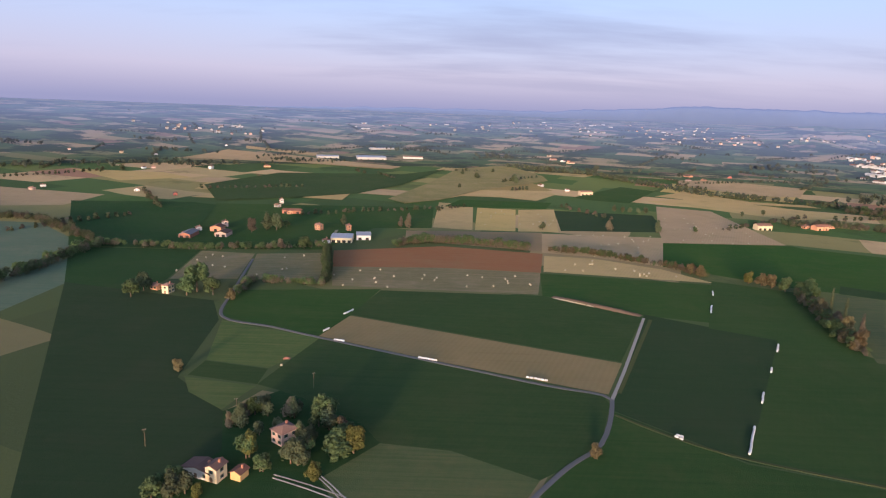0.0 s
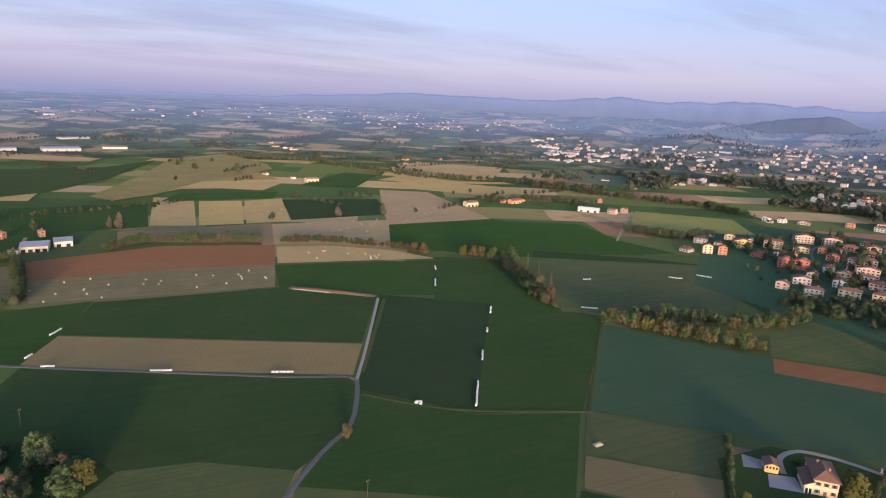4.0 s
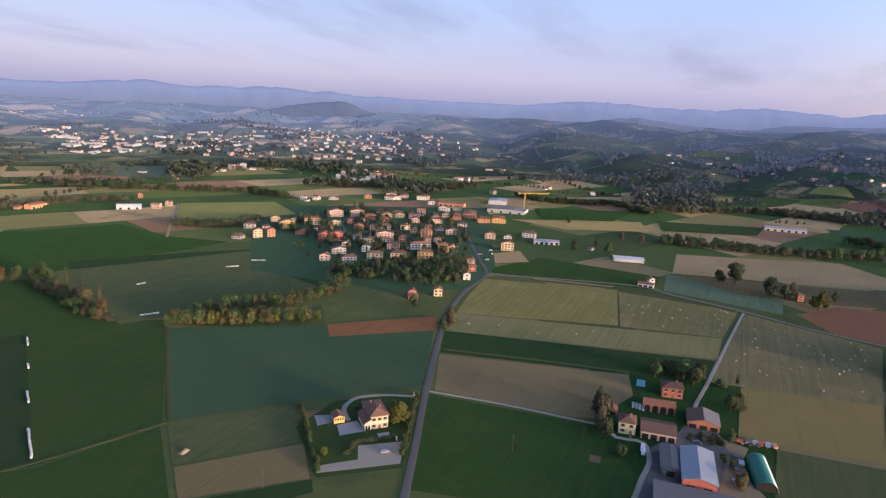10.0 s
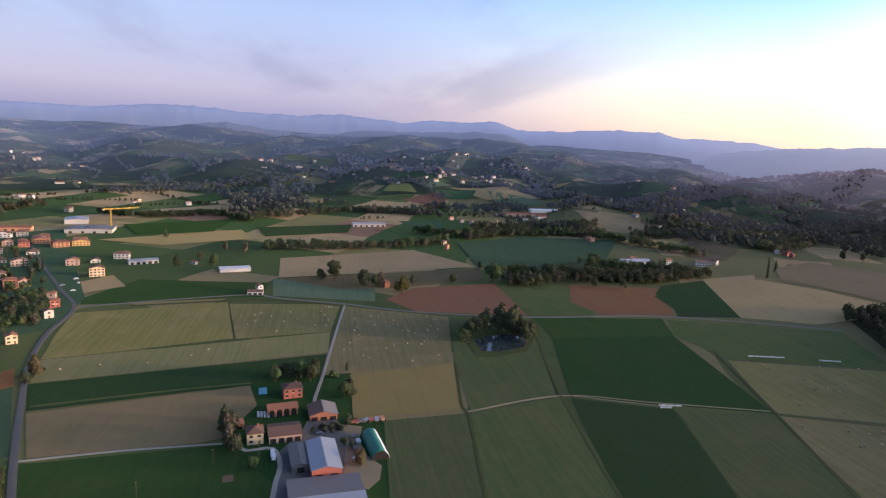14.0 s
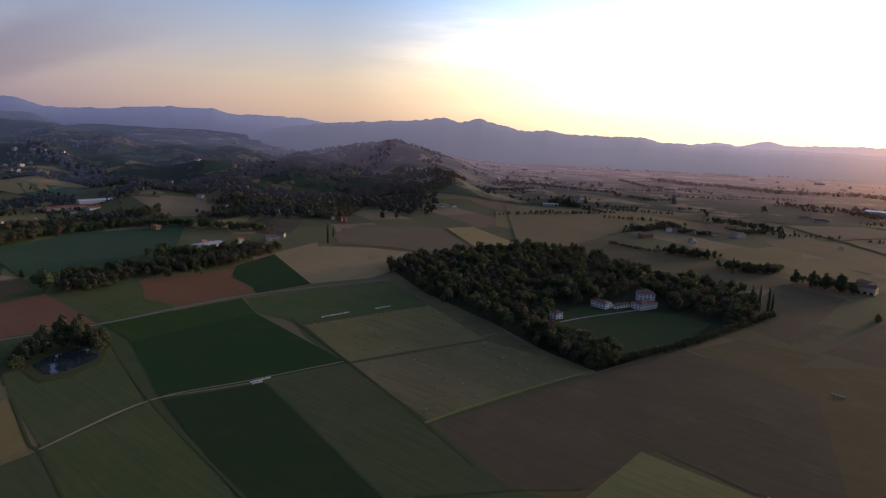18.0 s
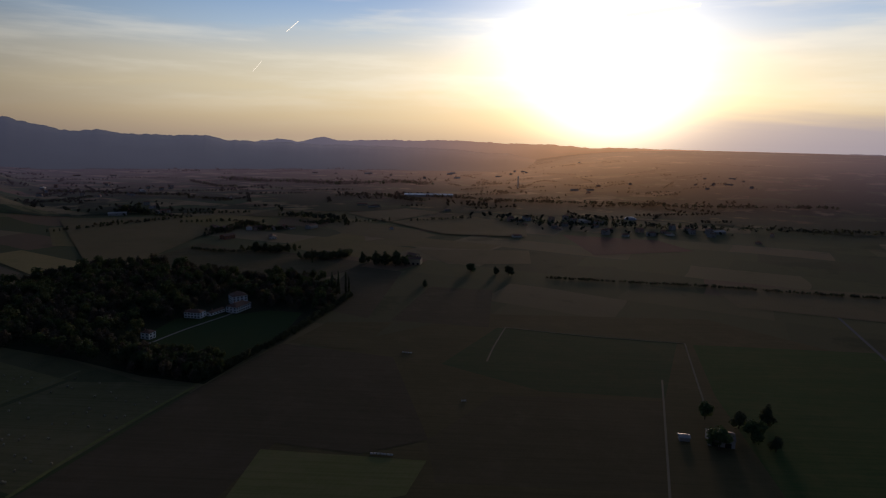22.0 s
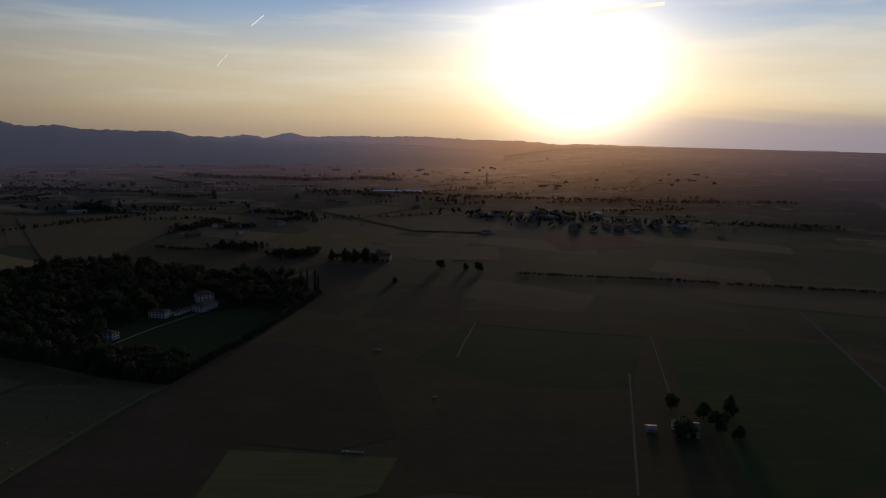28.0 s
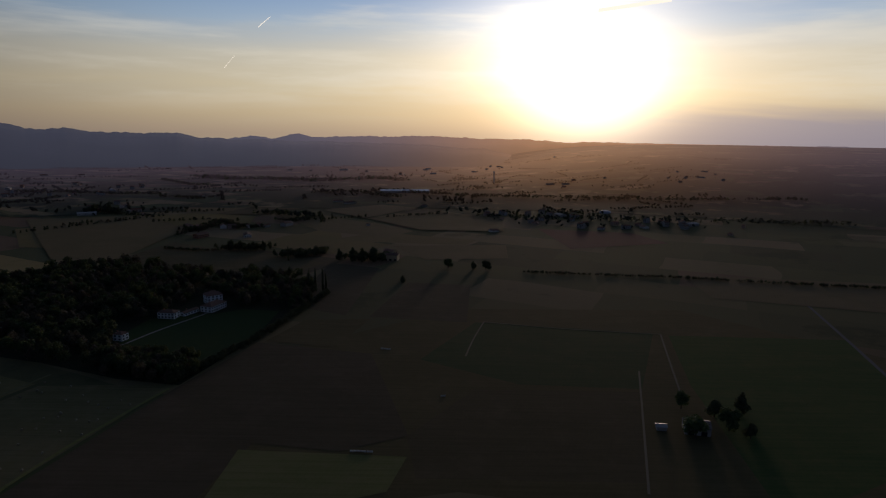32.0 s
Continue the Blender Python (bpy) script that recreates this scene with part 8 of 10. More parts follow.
house(283.4, -1189.6, -18.9, 12.0, 26.0, 2, "greywall", "tile_brown", False, "grey plastered low country house with brown roof", "scattered country houses", "green", False)
house(318.9, -1059.4, 21.2, 12.0, 25.6, 1, "white", "tile_brown", False, "white plastered country house with a tiled roof", "scattered country houses", "green", True)
house(746.6, -1369.4, 23.5, 12.0, 22.4, 2, "brick", "tile_pale", False, "brick outbuilding with a tiled roof", "scattered country houses", "brown", False)
house(183.9, -902.5, 14.1, 8.9, 11.2, 2, "white", "tile_brown", False, "white plastered country house with a tiled roof", "scattered country houses", "green", True)
house(56.4, -906.0, 49.9, 12.0, 17.6, 2, "cream", "tile_pale", False, "cream plastered country house with a red tile roof", "scattered country houses", "brown", True)
house(262.2, -1635.0, 105.1, 12.0, 26.0, 1, "white", "tile_red", False, "white plastered country house with a tiled roof", "scattered country houses", "brown", False)
house(220.0, -1605.9, 30.0, 12.0, 26.0, 1, "white", "tile_red", False, "white plastered country house with a tiled roof", "scattered country houses", "green", False)
house(463.2, -1160.5, 48.4, 12.0, 18.1, 1, "pink", "tile_pale", False, "pinkish plastered country house with a brown tile roof", "scattered country houses", "brown", False)
house(658.5, -1731.5, 62.3, 8.5, 10.6, 1, "white", "tile_pale", False, "white plastered country house with a tiled roof", "scattered country houses", "brown", False)
house(127.6, -1205.5, 22.0, 6.1, 7.0, 1, "white", "tile_brown", False, "white plastered country house with a tiled roof", "scattered country houses", "green", False)
house(31.3, -1546.4, 22.8, 12.0, 18.3, 1, "greywall", "tile_brown", False, "grey plastered low country house with brown roof", "scattered country houses", "brown", False)
house(721.6, -2953.7, -29.8, 12.0, 26.0, 1, "white", "tile_brown", False, "white plastered country house with a tiled roof", "scattered country houses", "brown", False)
house(413.4, -2363.3, -30.9, 12.0, 22.9, 1, "white", "tile_brown", True, "white plastered country house with a tiled roof", "scattered country houses", "brown", False)
house(1291.6, -2940.2, 54.4, 12.0, 26.0, 1, "white", "tile_red", True, "white plastered country house with a tiled roof", "scattered country houses", "green", False)
house(1542.6, -2413.5, 115.6, 12.0, 26.0, 1, "white", "tile_red", False, "white plastered country house with a tiled roof", "scattered country houses", "brown", False)
house(1424.0, -2466.8, 111.6, 12.0, 26.0, 1, "white", "tile_pale", False, "white plastered country house with a tiled roof", "scattered country houses", "green", False)
house(1229.7, -2093.1, -17.4, 12.0, 23.2, 1, "pink", "tile_pale", False, "pinkish plastered country house with a brown tile roof", "scattered country houses", "brown", False)
house(-114.6, -1146.1, 104.6, 10.9, 16.5, 1, "white", "tile_pale", False, "white plastered country house with a tiled roof", "scattered country houses", "brown", False)
house(1162.6, -403.8, -18.4, 12.0, 24.1, 1, "white", "tile_brown", True, "white plastered country house with a tiled roof", "scattered country houses", "brown", False)
house(1164.2, -442.7, 24.6, 12.0, 26.0, 1, "greywall", "tile_red", False, "grey plastered low country house with brown roof", "scattered country houses", "green", False)
house(921.5, -442.8, 30.5, 8.4, 11.1, 2, "orange", "tile_pale", True, "orange plastered country house with a red tile roof", "scattered country houses", "brown", True)
house(1070.3, -326.7, 54.7, 7.8, 8.3, 2, "white", "tile_brown", False, "white plastered country house with a tiled roof", "scattered country houses", "green", False)
house(773.5, -437.6, 58.4, 12.0, 26.0, 1, "greywall", "tile_red", True, "grey plastered low country house with brown roof", "scattered country houses", "brown", True)
house(754.6, -482.5, 15.3, 8.2, 11.1, 2, "white", "tile_red", False, "white plastered country house with a tiled roof", "scattered country houses", "green", True)
house(745.7, -529.4, -23.7, 12.0, 13.6, 2, "white", "tile_pale", False, "white plastered country house with a tiled roof", "scattered country houses", "green", True)
house(757.5, -554.4, 119.3, 8.7, 14.0, 2, "greywall", "tile_brown", False, "grey plastered low country house with brown roof", "scattered country houses", "green", True)
house(834.4, -741.2, -16.8, 4.7, 7.6, 2, "red", "tile_red", False, "red-painted country house with a terracotta roof", "scattered country houses", "green", False)
house(848.5, -730.4, 62.2, 6.1, 7.0, 2, "white", "tile_brown", True, "white plastered country house with a tiled roof", "scattered country houses", "brown", False)
house(1011.3, -1029.4, 61.1, 12.0, 26.0, 1, "pink", "tile_brown", False, "pinkish plastered country house with a brown tile roof", "scattered country houses", "brown", False)
house(982.8, -1023.0, 104.0, 12.0, 20.6, 1, "white", "tile_brown", True, "white plastered country house with a tiled roof", "scattered country houses", "brown", False)
house(1002.1, -959.3, -27.8, 12.0, 20.1, 1, "greywall", "tile_pale", False, "grey plastered low country house with brown roof", "scattered country houses", "brown", False)
house(863.7, -1050.8, 56.8, 10.6, 13.1, 1, "white", "tile_brown", True, "white plastered country house with a tiled roof", "scattered country houses", "green", False)
house(848.3, -1070.6, 63.8, 10.8, 13.1, 1, "white", "tile_brown", False, "white plastered country house with a tiled roof", "scattered country houses", "brown", False)
house(1900.7, -642.5, 105.6, 12.0, 15.5, 1, "white", "tile_brown", False, "white plastered country house with a tiled roof", "scattered country houses", "brown", False)
house(2204.7, -863.7, -17.4, 7.6, 11.4, 1, "white", "tile_pale", False, "white plastered country house with a tiled roof", "scattered country houses", "brown", False)
house(1283.5, -812.7, 117.3, 6.7, 10.3, 1, "white", "tile_brown", False, "white plastered country house with a tiled roof", "scattered country houses", "green", False)
house(1615.6, -886.2, 27.4, 12.0, 14.2, 1, "white", "tile_red", False, "white plastered country house with a tiled roof", "scattered country houses", "brown", False)

# ---- distant houses and sheds ----
FAR_WALLS = ("greywall", "concrete", "greywall", "pink", "greywall", "concrete", "concrete", "tile_red", "tile_brown", "sheet_white", "dark_opening")


def town(corners, number, seed, label, sheds=0):
    """Distant houses and sheds close together: walls, gabled roofs and dark window bands, as one stuff."""
    rnd = random.Random(seed)
    verts, faces, kinds = [], [], []
    for i, (x, y) in enumerate(spread(corners, number + sheds, seed)):
        shed = i >= number
        w, d, h = (rnd.uniform(12, 18), rnd.uniform(24, 46), 5) if shed else (rnd.uniform(8, 11), rnd.uniform(9, 15), rnd.choice((4, 6.5, 6.5, 9)))
        rise = 2.0
        wall = 5 if shed else rnd.choice((0, 0, 1, 2, 3, 4))
        roof = rnd.choice((8, 6, 6, 4)) if shed else rnd.choice((7, 7, 8))
        m = pose(x, y, hgt(x, y), 0, 0, rnd.choice((25, 115)) + rnd.gauss(0, 8)) @ Matrix.Scale(dwindle(x, y), 4)
        k = len(verts)
        a, c, o = w / 2, d / 2, 0.6
        local = [(-a, -c, -2), (a, -c, -2), (a, c, -2), (-a, c, -2), (-a, -c, h), (a, -c, h), (a, c, h), (-a, c, h), (0, -c, h + rise), (0, c, h + rise)]
        local += [(-a - o, -c - o, h - 0.2), (0, -c - o, h + rise + 0.15), (a + o, -c - o, h - 0.2), (-a - o, c + o, h - 0.2), (0, c + o, h + rise + 0.15), (a + o, c + o, h - 0.2)]
        new_faces = [((0, 1, 5, 8, 4), wall), ((2, 3, 7, 9, 6), wall), ((1, 2, 6, 5), wall), ((3, 0, 4, 7), wall), ((10, 11, 14, 13), roof), ((11, 12, 15, 14), roof)]
        for s in (-1, 1):
            for j in range(2 if h < 8 else 3):
                for q in range(3):
                    z, y0 = 1.2 + j * 2.8, -c + (q + 0.3) * d / 3
                    if z + 1.3 < h:
                        n0 = len(local)
                        local += [(s * (a + 0.05), y0, z), (s * (a + 0.05), y0 + 1.2, z), (s * (a + 0.05), y0 + 1.2, z + 1.4), (s * (a + 0.05), y0, z + 1.4)]
                        new_faces.append(((n0, n0 + 1, n0 + 2, n0 + 3), 10))
        verts.extend(tuple(m @ Vector(v)) for v in local)
        for f, mat in new_faces:
            faces.append(tuple(k + j for j in f))
            kinds.append(mat)
    tagged(new("town", mesh_of("town", verts, faces, FAR_WALLS, kinds)), label + " of pale houses with tiled roofs", "town", kind="stuff")
    TOWN_TREES.extend((x + rnd.gauss(0, 14), y + rnd.gauss(0, 14)) for x, y in spread(corners, (number + sheds) * 2, seed + 50))


TOWN_TREES = []
town([(1031.7, 1577.5), (1308.3, 1735.1), (1564.1, 1745.9), (1720.2, 1562.6), (1502.2, 1361.3), (1186.6, 1388.9), (1053.2, 1443.3)], 40, 1, "distant works town", 34)
town([(1417.3, 1525.5), (1746.7, 1588.1), (2045.0, 1481.4), (2040.7, 1150.7), (1887.0, 911.4), (1417.6, 892.0), (1352.1, 1119.7), (1240.4, 1264.4)], 110, 2, "distant market town", 12)
town([(2035.4, 1618.6), (2236.1, 1370.7), (2133.3, 866.7), (1948.7, 654.7), (1809.1, 677.6), (1822.6, 979.0), (1598.3, 1111.5), (1619.0, 1284.0)], 90, 3, "distant market town", 6)
town([(796.1, 2469.4), (1187.3, 2715.7), (1723.7, 2627.1), (1970.9, 2505.8), (1225.9, 2258.5), (892.1, 2293.8)], 45, 4, "far hillside town", 0)
town([(-1148.5, 2326.5), (-799.2, 2422.9), (-545.5, 2299.7), (-678.3, 2120.0), (-960.4, 2133.3)], 22, 5, "far village on the plain", 3)
town([(-544.5, 2694.2), (605.5, 3388.6), (1310.0, 3180.5), (1124.6, 2418.1), (244.8, 2631.7), (-411.9, 2471.8)], 60, 6, "far houses along the plain", 12)
town([(1211.4, 1960.4), (1468.2, 1891.7), (1374.9, 1661.9), (1103.5, 1601.6)], 26, 7, "roadside works", 8)
town([(2224.1, -229.1), (2155.7, -501.8), (1937.6, -652.0), (1718.3, -471.6), (1721.3, -318.6), (1837.7, -210.0)], 30, 8, "hillside hamlet", 0)
town([(2056.8, 261.9), (2233.4, -96.4), (2160.5, -188.0), (1890.8, 75.6)], 16, 9, "hillside hamlet", 0)
town([(1143.0, 802.3), (1305.1, 771.2), (1165.9, 646.0), (1008.0, 652.7)], 22, 10, "hamlet behind the village", 0)
town([(1038.0, 1055.5), (1186.1, 1051.0), (1089.8, 963.8), (972.1, 970.2)], 8, 11, "hamlet among trees", 0)
town([(1807.2, -646.9), (1606.1, -921.9), (1110.7, -991.6), (886.9, -716.5), (1074.9, -573.0), (1390.7, -549.1)], 18, 12, "hill farms", 0)
town([(1962.9, 21.8), (2087.9, -289.2), (1919.6, -628.5), (1599.1, -450.8), (1565.7, -145.4)], 24, 13, "hill farms", 0)
town([(1274.7, -1677.4), (1320.2, -2075.0), (960.7, -2072.8), (891.5, -1737.0), (1089.1, -1577.7)], 16, 14, "far plain village", 2)
town([(786.4, -2949.0), (224.9, -3067.8), (-335.9, -3464.4), (-617.0, -3365.0), (-159.8, -2799.2), (425.1, -2685.2)], 8, 15, "far works on the plain", 6)
town([(-226.5, -2176.3), (-641.5, -2309.9), (-1193.8, -2372.7), (-978.8, -2063.1), (-287.5, -1924.1)], 10, 16, "far roadside village", 4)
town([(-99.4, -1405.5), (-290.7, -1457.5), (-521.6, -1351.6), (-529.5, -1203.1), (-245.9, -1194.8), (-127.2, -1284.1)], 26, 17, "village on the dark plain", 2)
town([(848.0, -1442.7), (759.5, -1627.2), (620.0, -1350.4), (691.1, -1238.0)], 8, 18, "farm on the plain", 1)

# ---- distant hedges and copses ----
rnd = random.Random(21)
lines, copses, hill_woods = [], [], []
for k in range(640):
    b, r = radians(rnd.uniform(-50, 205)), 650 + 3000 * rnd.random() ** 1.3
    x, y = r * math.sin(b), r * math.cos(b)
    if -60 < math.degrees(b) < 30 and r < 750 or math.degrees(b) > 30 and r < 1050 or math.degrees(b) > 125 and r < 1300:
        continue
    if r < 1400 and k % 3:
        continue
    a, long = radians(rnd.choice((24, 24, 114, 114, 60)) + rnd.gauss(0, 7)), rnd.uniform(50, 260)
    for j in range(int(long / 9)):
        lines.append((x + math.cos(a) * j * 9 + rnd.gauss(0, 2.5), y + math.sin(a) * j * 9 + rnd.gauss(0, 2.5)))
for k in range(150):
    b, r = radians(rnd.uniform(-50, 205)), 1300 + 2600 * rnd.random()
    for j in range(rnd.randint(6, 20)):
        copses.append((r * math.sin(b) + rnd.gauss(0, 40), r * math.cos(b) + rnd.gauss(0, 16)))
while len(hill_woods) < 4600:
    b, r = radians(rnd.uniform(41, 140)), 1100 + 2300 * rnd.random()
    x, y = r * math.sin(b), r * math.cos(b)
    if noise.fractal((x * 0.0045, y * 0.0045, 0), 1.0, 2.0, 3) > (0.26 if b < radians(121) else -0.05):
        hill_woods.append((x, y))
near = [p for p in lines if math.hypot(*p) < 1500]
thicket("far_hedges", "distant dark hedgerows between the fields", near, ("far", "far_rust", "far"), 31, 640, "hedge", (0.45, 0.85))
# the far_haze trees from here on glow faintly in place of haze
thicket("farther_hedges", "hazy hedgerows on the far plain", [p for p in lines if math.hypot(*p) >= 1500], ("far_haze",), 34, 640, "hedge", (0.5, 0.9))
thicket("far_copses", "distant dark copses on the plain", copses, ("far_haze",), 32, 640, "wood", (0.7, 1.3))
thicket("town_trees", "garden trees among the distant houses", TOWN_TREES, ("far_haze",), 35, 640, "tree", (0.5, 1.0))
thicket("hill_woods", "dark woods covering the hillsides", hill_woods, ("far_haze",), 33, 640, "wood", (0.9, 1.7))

# ---- the villa ----
def fronted(x, y, turn, d):
    """The middle of a building from the middle of its front."""
    return x + math.sin(-radians(turn)) * d / 2, y + math.cos(radians(turn)) * d / 2


def slab(name, label, mat, high, *numbers, lift=0.12, category="paving"):
    """A paved or bare patch of ground with its own thickness."""
    bm = drape(list(zip(numbers[::2], numbers[1::2])), 0.0)
    out = bmesh.ops.extrude_face_region(bm, geom=bm.faces[:])
    for v in out["geom"]:
        if isinstance(v, bmesh.types.BMVert):
            v.co.z += high + lift
    bmesh.ops.recalc_face_normals(bm, faces=bm.faces[:])
    return tagged(part(name, bm, mat), label, category, kind="structure")


slab("lawn", "dark green garden lawn of the villa", "lawn", 0.05, 209.5, 161.8, 179.9, 127.3, 203.6, 100.5, 268.1, 124.9, 260.9, 140.3, 241.3, 161.0, category="lawn")
slab("terrace", "pale blue-grey paved terrace beside the villa", "paving", 0.12, 220.5, 145.8, 228.9, 139.8, 222.8, 130.8, 212.9, 139.0)
slab("forecourt", "grey gravel forecourt with a long arm", "gravel", 0.06, 209.6, 126.8, 223.7, 110.4, 206.2, 102.9, 182.3, 130.1, 186.6, 133.4, 199.9, 120.6)
slab("paving", "pale paved square by the outbuilding", "paving", 0.08, 222.9, 161.0, 227.5, 154.3, 221.6, 149.3, 215.3, 153.4)
slab("bare_patch", "bare brown earth beside the garden", "earth", 0.04, 223.8, 168.5, 232.4, 159.7, 226.8, 157.9, 215.8, 161.6, category="earth")
slab("patio", "small paved patio before the villa", "paving", 0.1, 223.2, 125.0, 227.5, 121.0, 224.6, 118.6, 220.5, 122.2)
ribbon("drive", 2.6, "gravel", "pale curved gravel drive round the villa", (227.0, 143.3, 234.4, 151.3, 242.4, 154.1, 250.9, 153.0, 258.1, 145.7, 263.5, 136.3, 267.1, 127.7), 0.24)

vx, vy = fronted(226.9, 127.6, -43.5, 16)
villa = new("villa")
villa.matrix_basis = pose(vx, vy, 0, 0, 0, -43.5)
bm = bmesh.new()
box(bm, 1.6, 0, -0.5, 8.6, 16, 7.3)
part("wall", bm, "cream", villa, "cream plastered walls")
bm = bmesh.new()
prism(bm, [(-5.8, -0.5), (-2.7, -0.5), (-2.7, 5.4), (-5.8, 3.7)], -8, 4)
part("wing", bm, "cream", villa)
rf = part("roof", hip_roof(8.6, 16, 2.3, 0.7), "tile_pale", villa, "terracotta tile roof")
rf.location = (1.6, 0, 7.0)
shared("chimney", CHIMNEY, rf, pose(-1.5, 3, 0.9))
shared("chimney", CHIMNEY, rf, pose(1.8, -2, 0.7))
bm = bmesh.new()
prism(bm, [(-6.5, 3.4), (-2.4, 5.6), (-2.4, 5.85), (-6.5, 3.65)], -8.6, 4.6)
part("wing_roof", bm, "tile_brown", villa)
bm = bmesh.new()
box(bm, 1.6, -8.04, 3.35, 8.7, 0.12, 0.22)
part("string_course", bm, "white", villa)
for s in range(2):
    for k in range(3):
        if (s, k) != (0, 1):
            shared("window", WINDOWS["brown"], villa, pose(-1.2 + k * 2.8, -8.04, 1.1 + s * 3.3))
    for k in range(4):
        shared("window", WINDOWS["brown"], villa, pose(5.93, -6 + k * 4, 1.1 + s * 3.3, 0, 0, 90))
        if s:
            shared("window", WINDOWS["brown"], villa, pose(-2.73, -6 + k * 4, 5.4, 0, 0, -90) @ Matrix.Diagonal((1, 1, 0.6, 1)))
shared("door", DOOR, villa, pose(1.6, -8.05, 0.1))
for k in range(3):
    bm = bmesh.new()
    box(bm, -5.5 + k * 1.3, -8.15, 0, 0.3, 0.3, 2.7)
    part("porch_post", bm, "white", villa)
bm = bmesh.new()
box(bm, -4.3, -8.1, 0.1, 2.4, 0.14, 2.3)
part("porch_opening", bm, "dark_opening", villa)
bm = bmesh.new()
box(bm, 0, -8.6, -0.2, 12, 1.4, 0.35)
part("step", bm, "paving", villa)
tagged(villa, "cream two-storey villa with a terracotta hip roof in evening sun", "house")

ax, ay = fronted(222.5, 145.8, -41.4, 6)
annex = new("outbuilding")
annex.matrix_basis = pose(ax, ay, 0, 0, 0, -41.5)
bm = bmesh.new()
prism(bm, [(-2.6, -0.4), (2.6, -0.4), (2.6, 3.4), (0, 4.4), (-2.6, 3.4)], -3, 3)
part("wall", bm, "ochre", annex)
rf = part("roof", gable_roof(5.2, 6, 1.0, 0.5), "tile_brown", annex)
rf.location.z = 3.4
for k in range(4):
    bm = bmesh.new()
    box(bm, -1.8 + k * 1.2, -3.04, 1.9, 0.75, 0.12, 1.1)
    part("opening", bm, "dark_opening", annex)
tagged(annex, "small ochre garden outbuilding with arched openings", "outbuilding")
for x, y in ((222.5, 113.9), (225.9, 111.6), (268.1, 128.9), (265.0, 126.6)):
    bm = bmesh.new()
    box(bm, 0, 0, 0, 0.5, 0.5, 1.9)
    box(bm, 0, 0, 1.9, 0.65, 0.65, 0.15)
    post = part("gate_post", bm, "white")
    post.location = (x, y, 0)
    tagged(post, "white gate post beside the villa entrance", "gate post", "villa gate posts")

# ---- the farm ----
slab("farmyard", "grey worn concrete farmyard between the barns", "asphalt", 0.06, 228.3, 6.9, 245.9, 6.0, 262.5, 4.5, 276.9, 6.6, 285.7, 2.0, 300.0, -4.0, 309.0, -6.0, 309.5, -21.6, 303.0, -24.0, 290.0, -27.0, 262.0, -24.5, 247.3, -24.0, 246.5, -11.5, 229.8, -0.6, category="yard")
slab("dirt_yard", "bare grey-brown dirt yard with ruts", "track", 0.05, 303.7, -23.6, 300.0, -35.5, 285.0, -33.0, 268.9, -36.0, 258.2, -42.4, 246.4, -40.5, 238.3, -34.6, 247.3, -24.0, 263.1, -24.6, category="yard")
slab("vegetable_plot", "small brown vegetable plot", "earth", 0.05, 249.9, 30.0, 255.8, 30.8, 256.7, 26.1, 250.8, 25.3, category="plot")
for k in range(5):
    bm = bmesh.new()
    box(bm, 0, 0, 0, 9, 0.5, 0.35)
    bed = part("garden_bed", bm, "lawn")
    bed.matrix_basis = pose(264.5, 12.0 + k * 2.6, 0.05, 0, 0, 6)
    tagged(bed, "narrow green vegetable bed", "garden bed", "vegetable beds")


